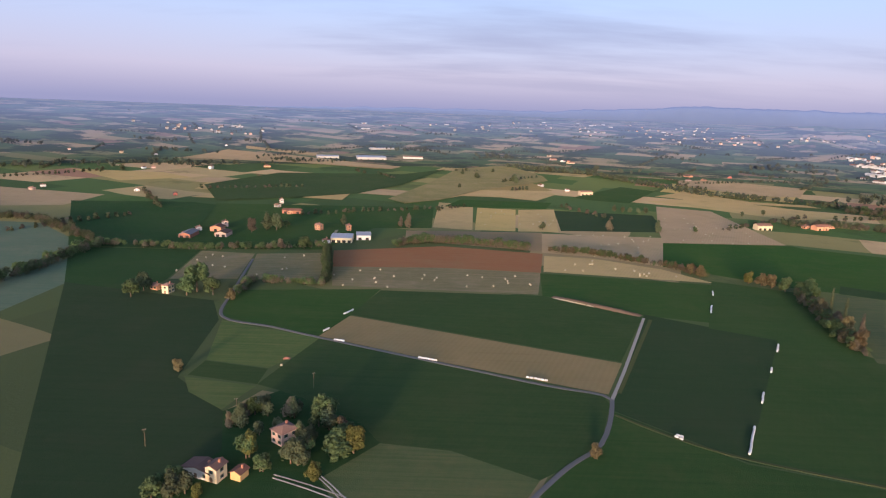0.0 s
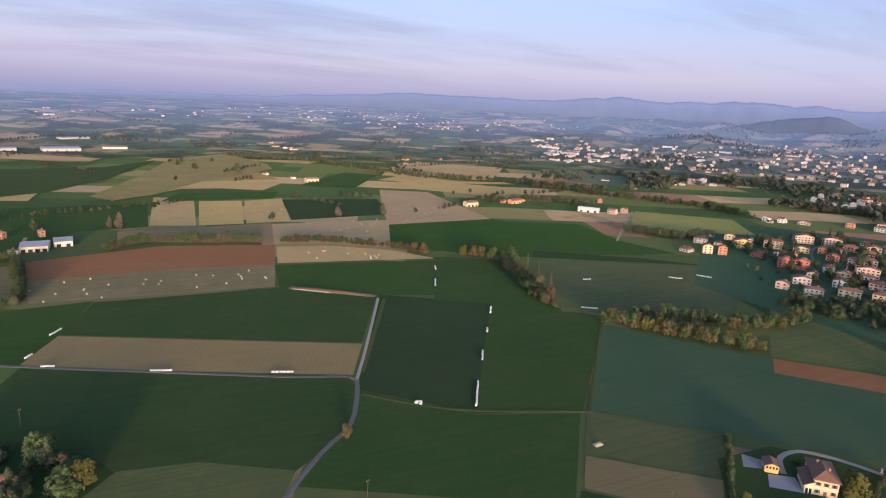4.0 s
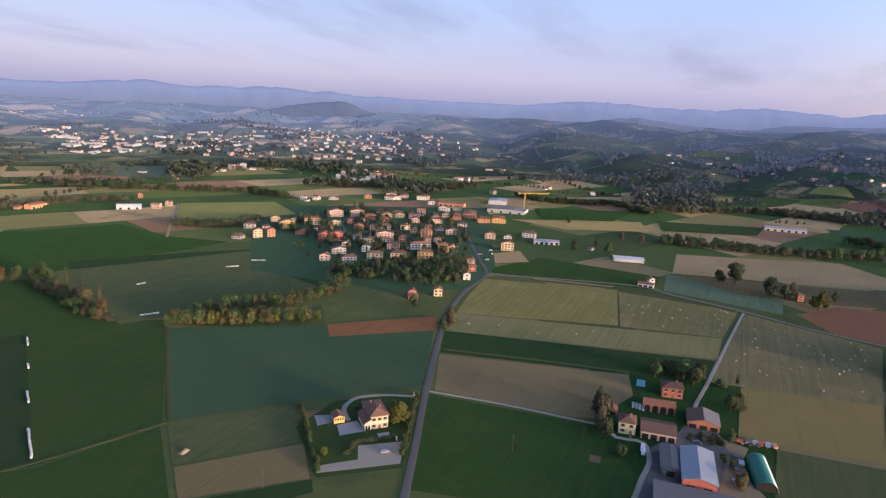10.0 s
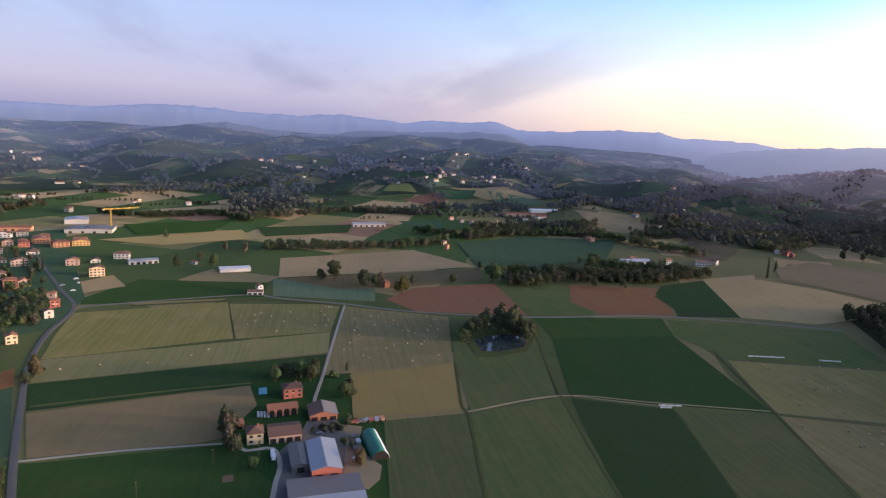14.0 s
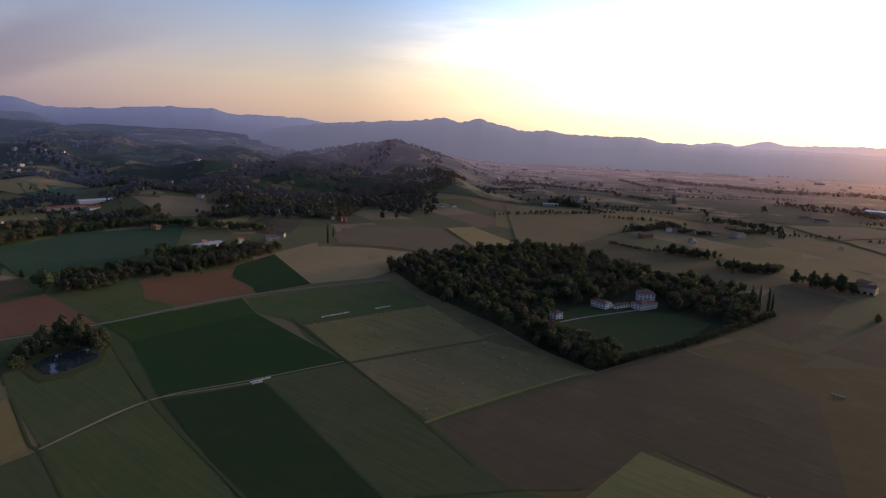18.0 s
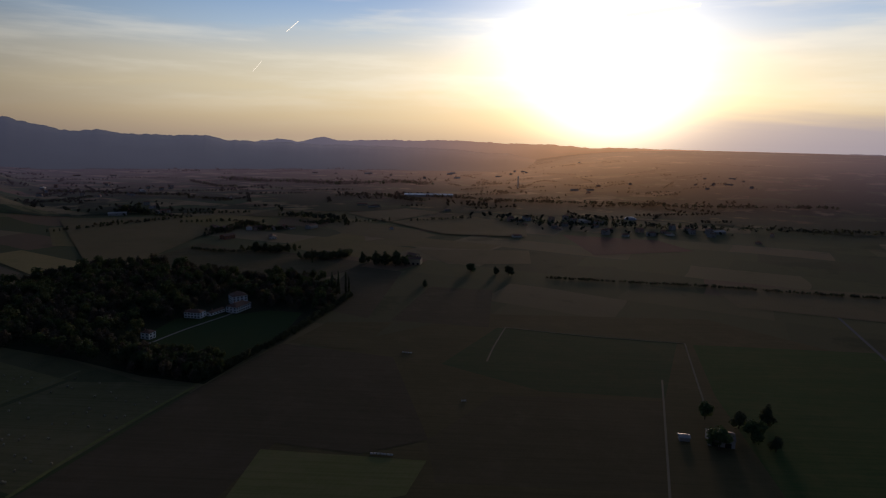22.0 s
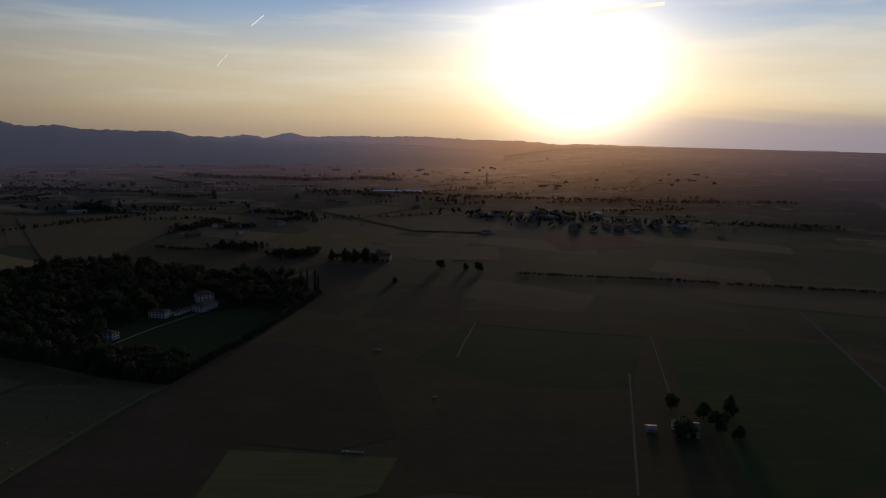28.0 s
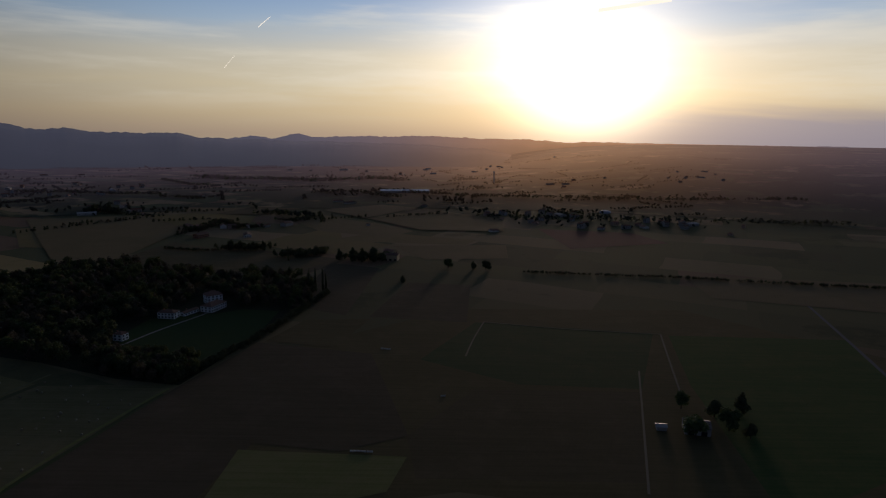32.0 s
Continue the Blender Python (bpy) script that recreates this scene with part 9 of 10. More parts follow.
def barn(x, y, turn, w, d, h, rise, wall, roof, label, along=True, doors=0, name="barn", open_front=False, second=None, skylight=False):
    """A farm building given by the middle of its front; the ridge runs with the depth or across it."""
    cx, cy = fronted(x, y, turn, d)
    top = new(name)
    top.matrix_basis = pose(cx, cy, hgt(cx, cy), 0, 0, turn)
    a, c = (w, d) if along else (d, w)
    bm = bmesh.new()
    prism(bm, [(-a / 2, -0.6), (a / 2, -0.6), (a / 2, h), (0, h + rise - 0.04), (-a / 2, h)], -c / 2, c / 2)
    if not along:
        bmesh.ops.rotate(bm, verts=bm.verts, matrix=Matrix.Rotation(radians(90), 3, "Z"))
    part("wall", bm, wall, top)
    slope = math.hypot(a / 2 + 0.5, rise * (a / 2 + 0.5) / (a / 2))
    tilt = math.atan2(rise, a / 2)
    for s in (-1, 1):
        bm = bmesh.new()
        box(bm, s * slope / 2, 0, -0.09, slope, c + 0.8, 0.18)
        m = Matrix.Translation((0, 0, h + rise + 0.1)) @ Matrix.Rotation(s * tilt, 4, "Y")
        if not along:
            m = Matrix.Rotation(radians(90), 4, "Z") @ m
        ob = part("roof_slope", bm, second if second and s == -1 else roof, top)
        ob.matrix_basis = m
        if skylight:
            for k in range(3):
                bm = bmesh.new()
                box(bm, s * slope * 0.5, -c * 0.3 + k * c * 0.3, 0.1, slope * 0.5, 0.8, 0.05)
                part("skylight", bm, "sheet_white", ob)
    bm = bmesh.new()
    box(bm, 0, 0, h + rise + 0.02, 0.5, c + 0.9, 0.22)
    if not along:
        bmesh.ops.rotate(bm, verts=bm.verts, matrix=Matrix.Rotation(radians(90), 3, "Z"))
    part("ridge_cap", bm, roof, top)
    for k in range(doors):
        bm = bmesh.new()
        wide = min(3.4, w / doors * 0.72)
        high = min(h - 0.5, 3.4)
        box(bm, (k + 0.5 - doors / 2) * w / doors, -d / 2 - 0.03, 0, wide, 0.14, high * 0.8)
        if open_front:
            bmesh.ops.create_cone(bm, cap_ends=True, segments=16, radius1=wide / 2, radius2=wide / 2, depth=0.14, matrix=Matrix.Translation(((k + 0.5 - doors / 2) * w / doors, -d / 2 - 0.03, high * 0.8)) @ Matrix.Rotation(radians(90), 4, "X"))
        part("archway" if open_front else "gate", bm, "dark_opening", top)
    return tagged(top, label, "barn", "farm buildings")


barn(211.6, -18.0, -84.0, 32, 34, 3.4, 1.7, "greywall", "sheet_dark", "wide cattle barn with a grey fibre-cement roof", along=False, second="sheet_grey")
barn(248.6, -16.2, -83.5, 13.6, 28.5, 5.0, 1.7, "red", "sheet_grey", "long barn with a pale metal roof and orange gable", doors=2)
barn(255.4, -4.2, -82.2, 8, 20.5, 4.0, 0.8, "sheet_dark", "sheet_dark", "dark lean-to shed beside the metal barn", doors=1)
barn(285.4, 4.4, -81.3, 16.2, 14, 4.0, 1.8, "pink", "tile_brown", "old stable with a brown tiled roof", along=False, doors=4)
barn(316.0, 7.5, -79.0, 16, 8, 4.4, 1.6, "brick", "tile_red", "brick barn with four tall arches", along=False, doors=4, open_front=True)
barn(308.6, -14.8, -84.0, 15, 15, 3.4, 2.2, "brick", "sheet_dark", "wide farm shed with a dark roof", along=True, doors=3, second="tile_brown")
barn(301.5, 29.0, -80.3, 4.2, 6, 2.6, 0.9, "brick", "tile_red", "tiny reddish tool shed", doors=1)
house(*fronted(284.4, 19.2, -80.0, 9), -80.0, 8.0, 9, 2, "cream", "tile_brown", True, "cream farmhouse with a brown hipped roof", "farm buildings", name="farmhouse")
house(*fronted(339.5, 3.0, -78.0, 9), -78.0, 10.9, 9, 2, "red", "tile_brown", True, "red-orange farmhouse with a dark tiled roof", "farm buildings", name="farmhouse")
thicket("shrubs", "brown shrubs and scrub between the shed and the barn", spread([(301.9, -9.0), (302.5, -24.0), (293.0, -25.4), (291.5, -9.4)], 26, 61), ("rust", "dark"), 13, 300, "shrubs", (0.25, 0.45))

# green polytunnel with one white side
tun = new("polytunnel")
tun.matrix_basis = pose(*fronted(264.2, -42.5, -80.8, 25), 0, 0, 0, -80.8)
for name, mat, a0, a1 in (("green_cover", "tarp_green", 62, 180), ("white_cover", "sheet_white", 0, 62)):
    bm = bmesh.new()
    steps = 10
    rows = []
    for y in range(13):
        rows.append([bm.verts.new((4.4 * math.cos(radians(a0 + (a1 - a0) * k / steps)), -12.5 + y * 25 / 12, 4.6 * math.sin(radians(a0 + (a1 - a0) * k / steps)) + (0.06 if y % 2 else 0))) for k in range(steps + 1)])
    for r0, r1 in zip(rows, rows[1:]):
        for k in range(steps):
            bm.faces.new((r0[k], r0[k + 1], r1[k + 1], r1[k]))
    ob = part(name, bm, mat, tun, smooth=True)
    ob.modifiers.new("thick", "SOLIDIFY").thickness = 0.08
for y, mat in ((-12.45, "dark_opening"), (12.45, "tarp_green")):
    bm = bmesh.new()
    prism(bm, [(4.3 * math.cos(radians(k * 15)), 4.5 * math.sin(radians(k * 15))) for k in range(13)], y - 0.04, y + 0.04)
    part("end_wall", bm, mat, tun)
tagged(tun, "green farm tunnel shelter with a white side", "tunnel")

pool = slab("pool", "small blue garden pool with a pale rim", "pool_blue", 0.1, 346.0, 23.5, 355.6, 24.3, 356.3, 19.6, 346.6, 18.6, category="pool")


def car(x, y, turn, paint, long=4.3, high=1.45, label="parked car", van=False):
    top = new("van" if van else "car")
    top.matrix_basis = pose(x, y, hgt(x, y) + 0.1, 0, 0, turn)
    bm = bmesh.new()
    if van:
        prism(bm, [(-long / 2, 0.35), (long / 2, 0.35), (long / 2, 1.1), (long * 0.36, high), (-long / 2, high)], -0.95, 0.95)
    else:
        prism(bm, [(-long / 2, 0.3), (long / 2, 0.3), (long / 2, 0.75), (long * 0.28, 0.9), (long * 0.1, high), (-long * 0.3, high), (-long * 0.46, 0.9), (-long / 2, 0.85)], -0.86, 0.86)
    part("body", bm, paint, top)
    bm = bmesh.new()
    box(bm, -long * 0.08, 0, high - 0.5, long * 0.42, 1.75 if not van else 1.94, 0.34)
    part("side_windows", bm, "glass", top)
    for sx in (-1, 1):
        for sy in (-1, 1):
            bm = bmesh.new()
            bmesh.ops.create_cone(bm, cap_ends=True, segments=12, radius1=0.32, radius2=0.32, depth=0.22, matrix=Matrix.Translation((sx * long * 0.3, sy * 0.8, 0.32)) @ Matrix.Rotation(radians(90), 4, "X"))
            part("wheel", bm, "sheet_dark", top)
    return tagged(top, label, "van" if van else "car", "parked vehicles")


car(273.2, 9.9, 3.0, "sheet_white", 5.4, 2.3, "white delivery van parked in the farmyard", True)
car(269.7, 9.2, 6.0, "sheet_white", 5.0, 2.1, "white van parked in the farmyard", True)
car(292.6, -13.0, 77.8, "steel", label="grey car parked by the barn")
car(299.3, 5.3, 7.9, "sheet_white", label="white car parked by the stable")
car(210.8, 113.4, -41.5, "steel", label="silver car on the gravel forecourt")
for k, (x, y, paint) in enumerate(((533.4, 223.1, "sheet_white"), (563.7, 250.4, "steel"), (575.8, 237.7, "red"), (514.1, 270.1, "sheet_dark"), (546.2, 290.2, "sheet_white"), (607.0, 226.6, "steel"), (617.1, 216.0, "sheet_white"), (633.3, 224.0, "sheet_white"), (483.5, 291.5, "steel"), (587.5, 210.5, "sheet_white"))):
    car(x, y, 25 + 90 * (k % 2), paint, label="small car parked in the village street")


def machine(x, y, turn, paint):
    """A farm trailer: a tipping body on a frame with two wheels and a drawbar."""
    top = new("trailer")
    top.matrix_basis = pose(x, y, 0.1, 0, 0, turn)
    bm = bmesh.new()
    prism(bm, [(-1.0, 1.0), (1.0, 1.0), (1.2, 2.0), (-1.2, 2.0)], -2, 2)
    part("body", bm, paint, top)
    bm = bmesh.new()
    box(bm, 0, 0.4, 0.7, 0.5, 6, 0.25)
    part("frame", bm, "sheet_dark", top)
    for s in (-1, 1):
        bm = bmesh.new()
        bmesh.ops.create_cone(bm, cap_ends=True, segments=12, radius1=0.5, radius2=0.5, depth=0.35, matrix=Matrix.Translation((s * 1.0, -0.8, 0.5)) @ Matrix.Rotation(radians(90), 4, "Y"))
        part("wheel", bm, "sheet_dark", top)
    return tagged(top, "old farm trailer standing by the yard", "trailer", "farm machinery")


for k in range(6):
    machine(303.6 + k * 0.6, -31.9 - k * 3.0, 20 + k * 17, ("red", "sheet_dark", "steel", "red", "sheet_grey", "orange")[k])
for k in range(5):
    machine(286.9 - k * 6, -30.3 - (k % 2) * 2, 80 + k * 13, ("sheet_dark", "steel", "sheet_dark", "red", "sheet_grey")[k])
for k in range(16):
    bm = bmesh.new()
    box(bm, 0, 0, 0, 1.35, 1.42, 1.3)
    bmesh.ops.bevel(bm, geom=bm.edges[:], offset=0.25, segments=2, affect="EDGES")
    wrapped = part("fodder_bale", bm, "bale_wrap")
    wrapped.matrix_basis = pose(316.9 + (k // 4) * 0.3, 15.6 + (k // 4) * 1.8, 0.1, 0, 0, -82) @ pose(0, (k % 4 - 1.5) * 1.5, 0)
    tagged(wrapped, "white wrapped fodder bale by the arched barn", "bale", "white fodder bales by the barn")

# ---- the farmstead among the trees ----
house(-87.7, 211.8, -19.3, 13, 7, 1, "greywall", "tile_brown", False, "long old farmhouse with a brown roof among trees", "farmstead", name="farmhouse")
house(-81.1, 208.8, -19.3, 5, 6, 2, "cream", "tile_brown", False, "cream gabled end of the old farmhouse", "farmstead", name="farmhouse")
house(-72.9, 210.1, -19.4, 4.4, 5, 1, "ochre", "tile_red", False, "small ochre annex lit by the sun", "farmstead", name="annex", windows=False)
house(-62.8, 237.1, 52.5, 8, 7, 2, "pink", "tile_pale", True, "pink house with a reddish hip roof among trees", "farmstead", name="farmhouse")
bm = bmesh.new()
bmesh.ops.create_cone(bm, cap_ends=True, segments=20, radius1=1.2, radius2=1.2, depth=1.2)
tank = part("water_tank", bm, "concrete")
tank.location = (-53.2, 259.0, 0.65)
tagged(tank, "round concrete tank on the grass", "tank")

# ---- the mansion in its park ----
slab("park_lawn", "dark green park lawn before the mansion", "lawn", 0.05, 254.9, -493.0, 257.3, -523.5, 254.9, -563.3, 222.2, -584.3, 202.2, -585.1, 176.9, -603.4, 139.7, -598.6, 138.7, -515.5, 155.5, -448.6, 183.5, -459.1, 212.9, -460.7, 234.8, -460.1, category="lawn")
house(251.1, -504.2, -13.5, 9, 8, 2, "whitewash", "tile_brown", True, "small white park lodge with a hipped roof", "mansion buildings", name="lodge")
house(239.7, -571.8, -6.6, 17, 10, 2, "whitewash", "tile_brown", True, "long white wing of the mansion", "mansion buildings", name="mansion_wing")
house(225.2, -585.6, -19.7, 6, 20, 1, "whitewash", "tile_brown", False, "low white link building of the mansion", "mansion buildings", name="mansion_wing")
house(207.4, -602.3, -16.7, 13, 24, 2, "whitewash", "tile_brown", True, "white front block of the mansion", "mansion buildings", name="mansion_wing")
house(218.3, -629.5, 39.3, 16, 13, 3, "whitewash", "tile_brown", True, "tall white mansion with rows of windows", "mansion buildings", name="mansion", rise=4.0)

# ---- sheds, works and farms further off ----
barn(898.9, 301.1, -81.7, 58, 38, 5, 1.4, "greywall", "sheet_dark", "large works hall with a blue-grey roof", along=True, doors=4, skylight=True)
barn(977.5, 343.8, -73.7, 30, 32, 6, 1.6, "concrete", "sheet_grey", "pale works hall behind the village", along=True)
barn(902.4, 395.6, -81.6, 43, 12, 5, 1.8, "orange", "tile_red", "long orange works building", along=False, doors=5)
barn(706.9, 180.5, -66.8, 30, 12, 4, 1.2, "concrete", "sheet_grey", "low school building with a pale roof", along=False, doors=5)
barn(673.5, 79.2, -74.9, 32, 14, 3.5, 1.0, "concrete", "sheet_white", "low pale shed on the green", along=False)
barn(576.6, 49.0, -90.0, 14, 9, 3, 1.2, "white", "tile_brown", "white roadside building by the field", along=False, doors=3)
barn(1025.2, -91.0, -82.2, 56, 16, 5, 1.6, "greywall", "sheet_grey", "long white works hall below the hills", along=False, doors=6)
barn(748.8, -436.3, -83.6, 44, 18, 4, 1.6, "concrete", "sheet_grey", "grey farm shed among trees", along=False)
barn(1180.9, -419.3, -87.4, 90, 18, 5, 2.0, "pink", "tile_red", "long red-roofed farm complex", along=False, doors=5)
barn(1205.4, -465.4, -87.4, 60, 16, 5, 2.0, "white", "sheet_white", "long pale farm shed", along=False)
barn(-103.6, 627.2, 2.7, 21.4, 24, 5, 1.8, "cream", "sheet_grey", "farm shed with a pale grey roof and open front", along=False, doors=4)
barn(-82.9, 644.4, 8.0, 15, 20, 5, 1.8, "white", "sheet_grey", "white farm shed with a pale roof", along=False, doors=2)
barn(-262.5, 621.2, 0.7, 12, 24, 4, 1.8, "brick", "sheet_dark", "long barn with a grey roof", doors=2)
barn(-229.9, 633.2, -2.4, 12, 17, 4, 2.0, "pink", "tile_brown", "orange gabled barn of the north farm", doors=2)
barn(-245.0, 660.6, 0.6, 12, 14, 4.5, 2.0, "orange", "tile_red", "orange barn with a tiled roof", doors=1)
barn(-308.2, 1650.1, 11.2, 58, 40, 6, 1.6, "greywall", "sheet_grey", "distant white works hall on the plain", along=False, doors=4)
barn(-192.5, 1653.4, 12.0, 76, 60, 7, 1.6, "greywall", "sheet_grey", "distant grey works hall on the plain", along=False, doors=4)
barn(-88.2, 1728.9, 5.9, 54, 30, 6, 1.6, "greywall", "tile_pale", "distant white works hall on the plain", along=False)
barn(-192.1, 1955.0, 24.2, 80, 24, 4, 1.2, "greywall", "sheet_grey", "long distant pale glass greenhouse", along=False)
barn(567.7, 722.5, -45.0, 30, 12, 5, 1.6, "white", "sheet_white", "long white farm shed by the hamlet", along=False, doors=3)
barn(109.0, -1955.0, 5.9, 150, 50, 7, 2.0, "greywall", "sheet_grey", "very long pale works hall on the plain", along=False)
barn(52.0, -861.2, 170.9, 20, 14, 8, 2.0, "cream", "tile_brown", "tall farm building beside trees", along=False, doors=3)
barn(-181.4, -343.8, 167.4, 15, 12, 5, 2.0, "greywall", "sheet_dark", "dark farm barn among trees", along=False, doors=2)
barn(-161.7, -349.2, 173.4, 6, 5, 2.5, 0.8, "greywall", "sheet_grey", "small pale farm shed", along=False)

barn(248.2, 1082.6, 13.1, 22, 12, 6, 2.0, "cream", "tile_pale", "cream farm building beside the stubble", along=False, doors=3)
barn(416.2, 795.4, 9.1, 20, 11, 6, 2.2, "cream", "tile_pale", "cream farm building lit by the evening", along=False, doors=3)
barn(500.0, 810.6, 16.0, 20, 10, 5, 2.2, "orange", "tile_red", "orange barn with a tiled roof among trees", along=False, doors=2)
barn(-194.4, 789.9, 0.5, 24, 10, 4, 1.8, "brick", "tile_red", "long brick barn with a tiled roof", along=False, doors=3)

# dome-shaped storage tank
bm = bmesh.new()
bmesh.ops.create_uvsphere(bm, u_segments=28, v_segments=14, radius=1)
bmesh.ops.delete(bm, geom=[v for v in bm.verts if v.co.z < -0.05], context="VERTS")
bmesh.ops.scale(bm, vec=(14, 14, 7), verts=bm.verts)
dome = part("storage_dome", bm, "sheet_grey", smooth=True)
dome.location = (-399.8, -1460.6, hgt(-399.8, -1460.6))
tagged(dome, "large pale domed storage hall on the plain", "dome")

# tower crane by the works
crane = new("tower_crane")
crane.matrix_basis = pose(931.8, 282.1, hgt(931.8, 282.1), 0, 0, -62)
for name, (x0, z0), (x1, z1), wide in (("mast", (0, 0), (0, 30), 1.6), ("jib", (-1, 30), (38, 31), 1.3), ("counter_jib", (1, 30), (-11, 30), 1.3)):
    bm = bmesh.new()
    p, q = Vector((x0, 0, z0)), Vector((x1, 0, z1))
    way = (q - p).normalized()
    u = Vector((0, 1, 0))
    v = way.cross(u)
    steps = int((q - p).length / 1.8)
    corner = [u * wide / 2 + v * wide / 2, u * wide / 2 - v * wide / 2, -u * wide / 2 - v * wide / 2, -u * wide / 2 + v * wide / 2]
    ends = [(p + c, q + c) for c in corner]
    for k in range(steps):
        a, b = p + way * k * 1.8, p + way * (k + 1) * 1.8
        for j in range(4):
            ends.append((a + corner[j], b + corner[(j + 1) % 4]))
    for a, b in ends:
        d = b - a
        m = Matrix.Translation((a + b) / 2) @ d.to_track_quat("Z", "Y").to_matrix().to_4x4() @ Matrix.Diagonal((0.22, 0.22, d.length, 1))
        bmesh.ops.create_cube(bm, size=1, matrix=m)
    part(name, bm, "crane_yellow", crane)
bm = bmesh.new()
box(bm, -9, 0, 28, 2.4, 1.4, 1.8)
part("counterweight", bm, "concrete", crane)
bm = bmesh.new()
box(bm, 1.4, 1.2, 28.2, 1.6, 1.4, 1.8)
part("cab", bm, "white", crane)
tagged(crane, "yellow tower crane above the works", "crane")

# tall tower far out on the plain
bm = bmesh.new()
bmesh.ops.create_cone(bm, cap_ends=True, segments=16, radius1=2.6, radius2=2.0, depth=40, matrix=Matrix.Translation((0, 0, 20)))
bmesh.ops.create_cone(bm, cap_ends=True, segments=16, radius1=3.2, radius2=3.2, depth=4, matrix=Matrix.Translation((0, 0, 41)))
tower = part("water_tower", bm, "concrete")
tower.location = (-196.6, -2309.2, hgt(-196.6, -2309.2))
tagged(tower, "pale concrete tower on the hazy plain", "tower")

# pond with its bank
slab("pond_bank", "reedy bank of the farm pond", "verge", 0.25, 433.1, -125.1, 452.5, -137.1, 463.5, -158.1, 463.6, -179.7, 448.0, -185.2, 414.1, -167.6, 402.8, -143.0, 405.5, -126.1, category="bank")
slab("water", "small still farm pond among trees", "water", 0.3, 439.0, -131.9, 449.4, -143.2, 455.6, -170.2, 447.4, -180.3, 423.6, -167.6, 414.3, -145.8, 416.2, -131.8, category="water")


def pole(x, y, high=8.0):
    top = new("power_pole")
    top.matrix_basis = pose(x, y, 0, 0, 0, 30)
    bm = bmesh.new()
    bmesh.ops.create_cone(bm, cap_ends=True, segments=8, radius1=0.09, radius2=0.06, depth=high + 0.5, matrix=Matrix.Translation((0, 0, high / 2 - 0.25)))
    part("pole", bm, "wood", top)
    bm = bmesh.new()
    box(bm, 0, 0, high - 0.5, 1.6, 0.12, 0.12)
    part("crossarm", bm, "wood", top)
    for s in (-0.7, 0, 0.7):
        bm = bmesh.new()
        box(bm, s, 0, high - 0.38, 0.1, 0.1, 0.2)
        part("insulator", bm, "white", top)
    return tagged(top, "slim concrete power pole in the field", "pole", "power poles")


for x, y in ((-89.8, 258.5), (-117.3, 228.9), (-61.4, 288.7), (61.5, 188.0), (163.4, 141.8), (266.0, 36.6), (268.4, 15.8), (240.4, 63.3)):
    pole(x, y)

# vapour trails in the evening sky, their sunlit white put in as emission
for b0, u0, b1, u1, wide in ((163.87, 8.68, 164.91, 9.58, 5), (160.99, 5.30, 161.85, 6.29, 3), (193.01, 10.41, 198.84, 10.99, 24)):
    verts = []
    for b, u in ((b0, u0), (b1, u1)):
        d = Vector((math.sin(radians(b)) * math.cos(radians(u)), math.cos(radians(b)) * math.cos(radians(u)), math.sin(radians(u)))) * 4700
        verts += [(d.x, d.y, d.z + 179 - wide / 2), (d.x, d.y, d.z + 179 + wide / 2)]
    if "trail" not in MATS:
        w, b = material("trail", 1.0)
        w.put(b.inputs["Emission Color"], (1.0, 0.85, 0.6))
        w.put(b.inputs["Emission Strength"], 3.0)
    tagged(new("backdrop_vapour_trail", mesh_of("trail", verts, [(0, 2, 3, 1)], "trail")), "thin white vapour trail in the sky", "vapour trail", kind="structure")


def mound(x0, y0, x1, y1, wide, high, mat, name, label, seed):
    """A long heap with a lumpy back, lying along the given line."""
    long = max(wide, math.hypot(x1 - x0, y1 - y0))
    turn = math.atan2(y1 - y0, x1 - x0)
    cols, rows = max(6, int(long / 1.2)), 7
    verts, faces = [], []
    for i in range(cols + 1):
        for j in range(rows + 1):
            u, v = i / cols * 2 - 1, j / rows * 2 - 1
            lump = 0.75 + 0.5 * noise.noise((i * 0.55, j * 0.8, seed))
            z = high * lump * max(0.0, 1 - v * v) ** 0.8 * max(0.0, 1 - abs(u) ** 5)
            verts.append((u * long / 2, v * wide / 2 * (1 + 0.25 * noise.noise((i * 0.4, j * 0.1, seed + 3))), z - 0.05))
    for i in range(cols):
        for j in range(rows):
            k = i * (rows + 1) + j
            faces.append((k, k + rows + 1, k + rows + 2, k + 1))
    ob = new(name, mesh_of(name, verts, faces, mat, smooth=True))
    ob.matrix_basis = pose((x0 + x1) / 2, (y0 + y1) / 2, hgt(x0, y0) + 0.12, 0, 0, math.degrees(turn))
    return tagged(ob, label, "heap")


mound(86.4, 462.0, 143.1, 422.3, 7.0, 1.7, "earth", "earth_mound", "long brown earth mound at the edge of a green field", 4)
mound(86.3, 458.6, 114.8, 438.7, 2.4, 0.7, "straw", "straw_heap", "pale straw heap beside the long earth heap", 8)
mound(-85.6, 323.2, -81.6, 323.9, 2.6, 1.1, "brick", "brick_heap", "small heap of reddish rubble by the meadow", 11)
mound(165.3, 189.1, 170.2, 189.8, 3.2, 1.2, "straw", "straw_heap", "small orange-brown straw heap in the field", 15)

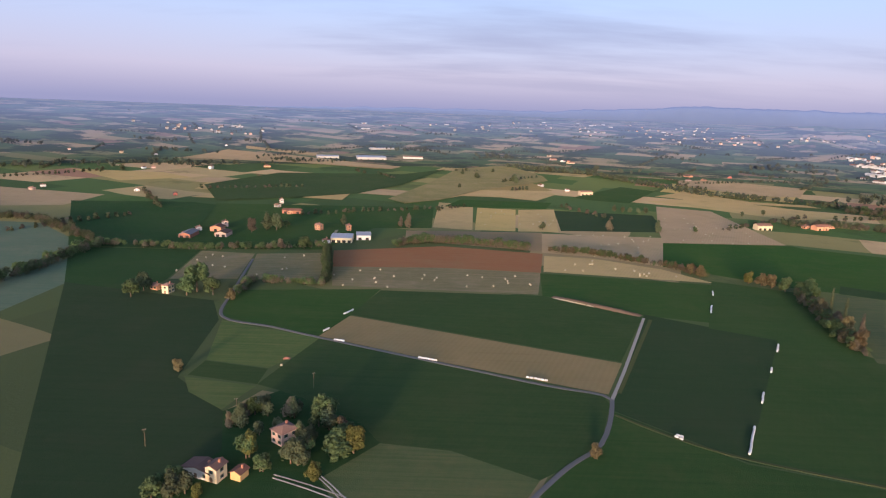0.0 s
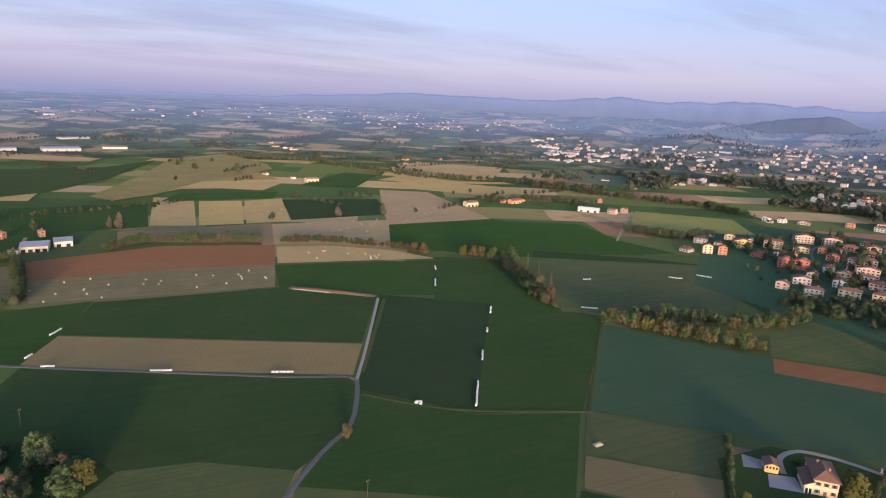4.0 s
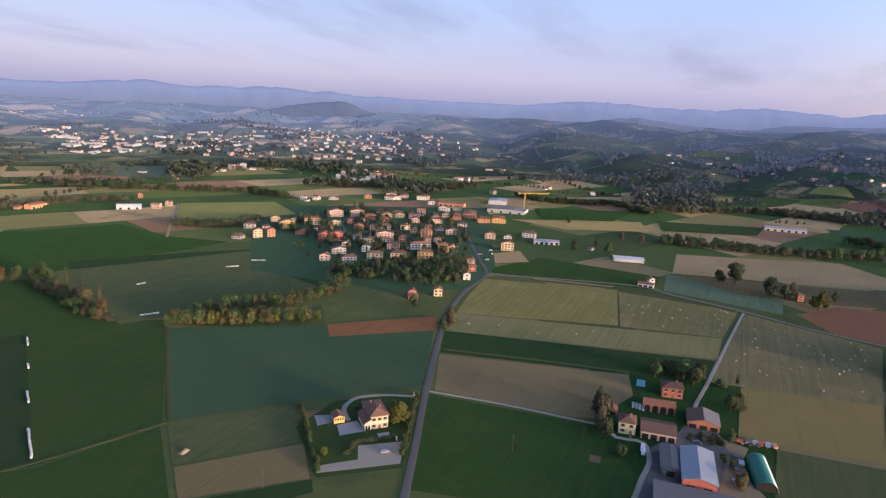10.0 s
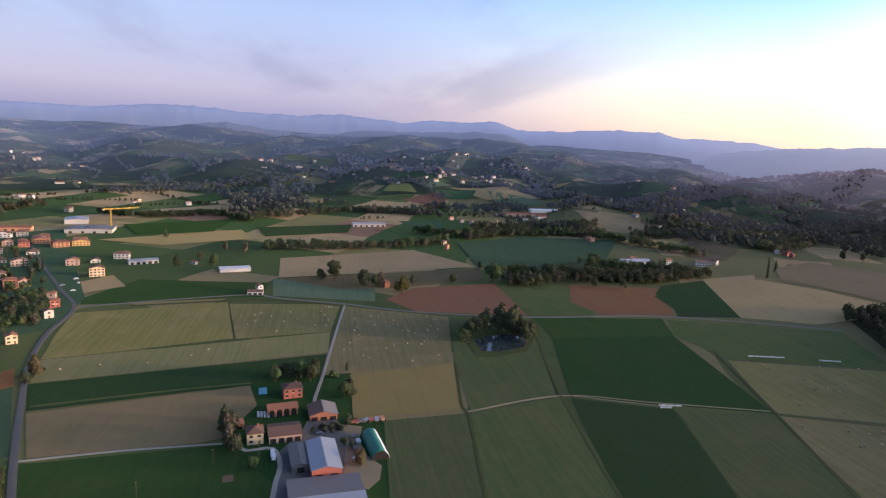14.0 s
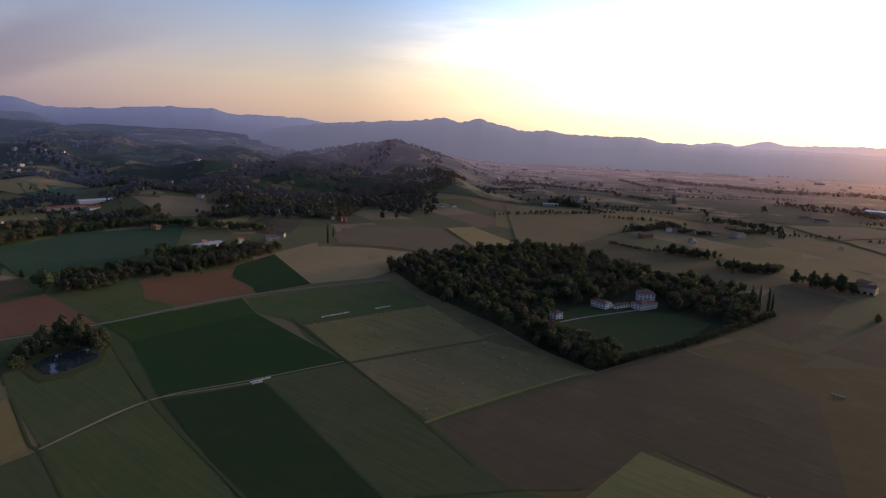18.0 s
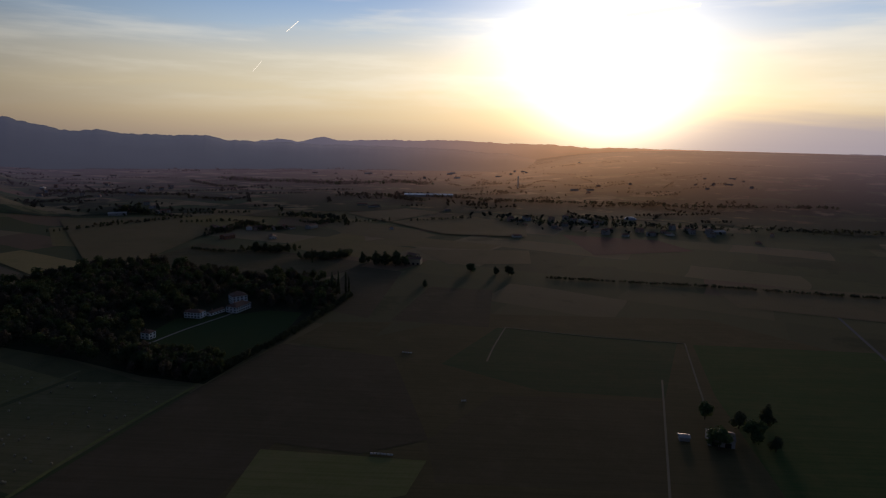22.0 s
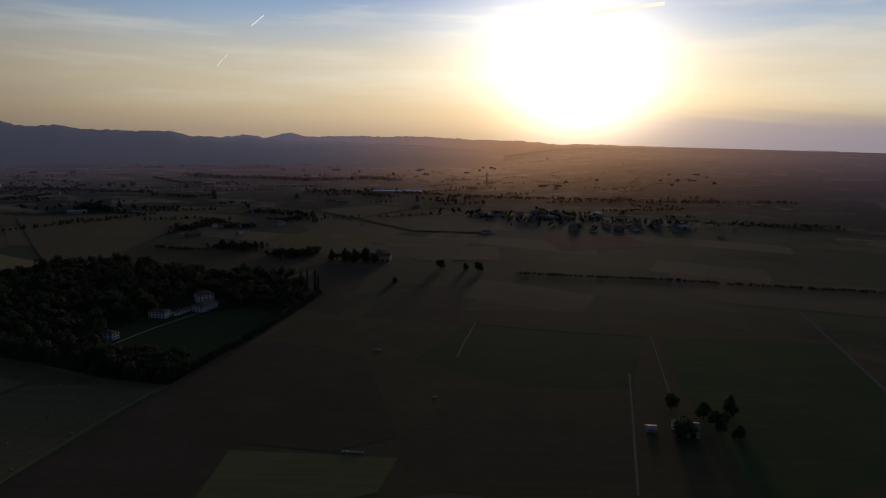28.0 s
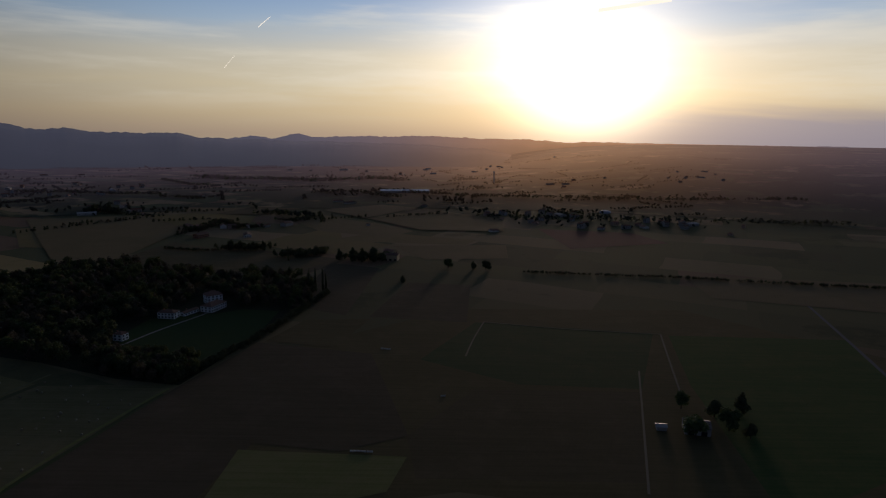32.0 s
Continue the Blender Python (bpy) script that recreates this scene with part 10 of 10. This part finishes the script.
# ---- bales ----
bm = bmesh.new()
bmesh.ops.create_cone(bm, cap_ends=True, segments=14, radius1=0.75, radius2=0.75, depth=1.3, matrix=Matrix.Translation((0, 0, 0.74)) @ Matrix.Rotation(radians(90), 4, "X"))
bmesh.ops.bevel(bm, geom=[e for e in bm.edges if e.is_manifold and abs(e.calc_face_angle(0)) > 1], offset=0.09, segments=1, affect="EDGES")
BALE = to_mesh("round_bale", bm, "straw")
WRAPPED = BALE.copy()
WRAPPED.materials.clear()
WRAPPED.materials.append(MATS["bale_wrap"])
turns = random.Random(9)


def bale(x, y):
    ob = new("round_bale", BALE)
    ob.matrix_basis = pose(x, y, hgt(x, y) + 0.1, 0, 0, turns.uniform(0, 180)) @ Matrix.Diagonal((0.85, 0.85, 0.85, 1))
    return tagged(ob, "round straw bale lying on stubble", "bale", "round bales on the stubble")


def bale_row(x0, y0, x1, y1):
    """White wrapped bales laid end to end along a field edge."""
    long = math.hypot(x1 - x0, y1 - y0)
    number = max(2, min(26, int(long / 1.75)))
    for k in range(number):
        t = (k + 0.5) / number
        x, y = x0 + (x1 - x0) * t, y0 + (y1 - y0) * t
        ob = new("wrapped_bale", WRAPPED)
        ob.matrix_basis = pose(x + turns.uniform(-0.15, 0.15), y + turns.uniform(-0.15, 0.15), hgt(x, y) + 0.1, 0, 0, math.degrees(math.atan2(y1 - y0, x1 - x0)) + 90 + turns.uniform(-6, 6)) @ Matrix.Diagonal((0.72, 1.2, 0.72, 1))
        tagged(ob, "white plastic-wrapped round bale in a row", "bale", "wrapped bales in rows")


bale_row(146.9, 263.8, 133.0, 239.2)
bale_row(169.7, 301.2, 162.6, 288.5)
bale_row(190.8, 334.5, 187.4, 328.2)
bale_row(214.9, 373.7, 207.6, 360.9)
bale_row(222.8, 492.9, 218.2, 480.6)
bale_row(205.1, 452.3, 197.4, 434.5)
bale_row(413.0, 401.7, 422.4, 394.3)
bale_row(445.8, 400.7, 453.3, 389.4)
bale_row(330.2, 417.4, 337.8, 415.5)
bale_row(280.0, 352.5, 290.8, 346.5)
bale_row(357.3, 308.0, 363.0, 304.5)
bale_row(105.7, 252.4, 109.2, 249.4)
bale_row(-63.0, 353.8, -56.1, 352.2)
bale_row(-11.3, 331.4, -0.3, 327.8)
bale_row(47.3, 309.7, 58.5, 306.0)
bale_row(-64.5, 401.5, -59.8, 411.8)
bale_row(-71.9, 367.7, -69.1, 373.3)
bale_row(313.9, -220.5, 311.7, -235.0)
bale_row(311.0, -219.7, 309.8, -227.4)
bale_row(396.2, -344.2, 391.5, -373.2)
bale_row(384.3, -398.7, 380.8, -415.3)
bale_row(24.6, -317.9, 11.2, -317.1)
bale_row(-25.3, -395.0, -29.3, -395.6)
bale_row(25.6, -489.5, 17.0, -488.3)
bale_row(107.1, 253.1, 109.7, 251.8)
for spot in spread([(-93.1, 523.7), (84.3, 525.8), (74.4, 471.4), (-85.2, 469.2)], 24, 1):
    bale(*spot)
for spot in spread([(119.2, 709.0), (250.5, 727.5), (212.7, 586.9), (104.8, 615.9)], 22, 2):
    bale(*spot)
for spot in spread([(105.8, 600.2), (196.9, 569.1), (224.2, 529.2), (93.8, 541.5)], 14, 3):
    bale(*spot)
for spot in spread([(315.7, 914.3), (377.1, 803.3), (275.3, 760.6)], 12, 4):
    bale(*spot)
for spot in spread([(262.3, 743.5), (378.6, 777.5), (379.9, 702.6), (249.8, 683.9)], 12, 5):
    bale(*spot)
for spot in spread([(50.4, 877.6), (154.7, 882.6), (141.7, 746.1), (41.4, 731.6)], 18, 6):
    bale(*spot)
for spot in spread([(-174.5, 557.9), (-113.2, 568.8), (-100.0, 488.8), (-154.8, 478.2)], 6, 7):
    bale(*spot)
for spot in spread([(-222.6, 553.2), (-177.7, 556.8), (-162.0, 476.1), (-216.5, 482.9)], 8, 8):
    bale(*spot)
for spot in spread([(543.5, 62.6), (541.2, -26.5), (471.6, -17.7), (458.6, 47.8)], 18, 9):
    bale(*spot)
for spot in spread([(523.9, -39.2), (504.2, -118.3), (401.5, -102.6), (385.7, -24.7)], 32, 10):
    bale(*spot)
for spot in spread([(387.9, -328.7), (359.9, -440.9), (272.8, -425.1), (303.6, -300.2)], 30, 11):
    bale(*spot)
for spot in spread([(291.1, -295.2), (256.0, -415.7), (173.2, -394.8), (196.5, -264.2)], 48, 12):
    bale(*spot)
for spot in spread([(416.2, 163.1), (440.6, 56.7), (406.2, 50.8), (382.7, 154.1)], 5, 13):
    bale(*spot)
bale(-84.0, 313.2)
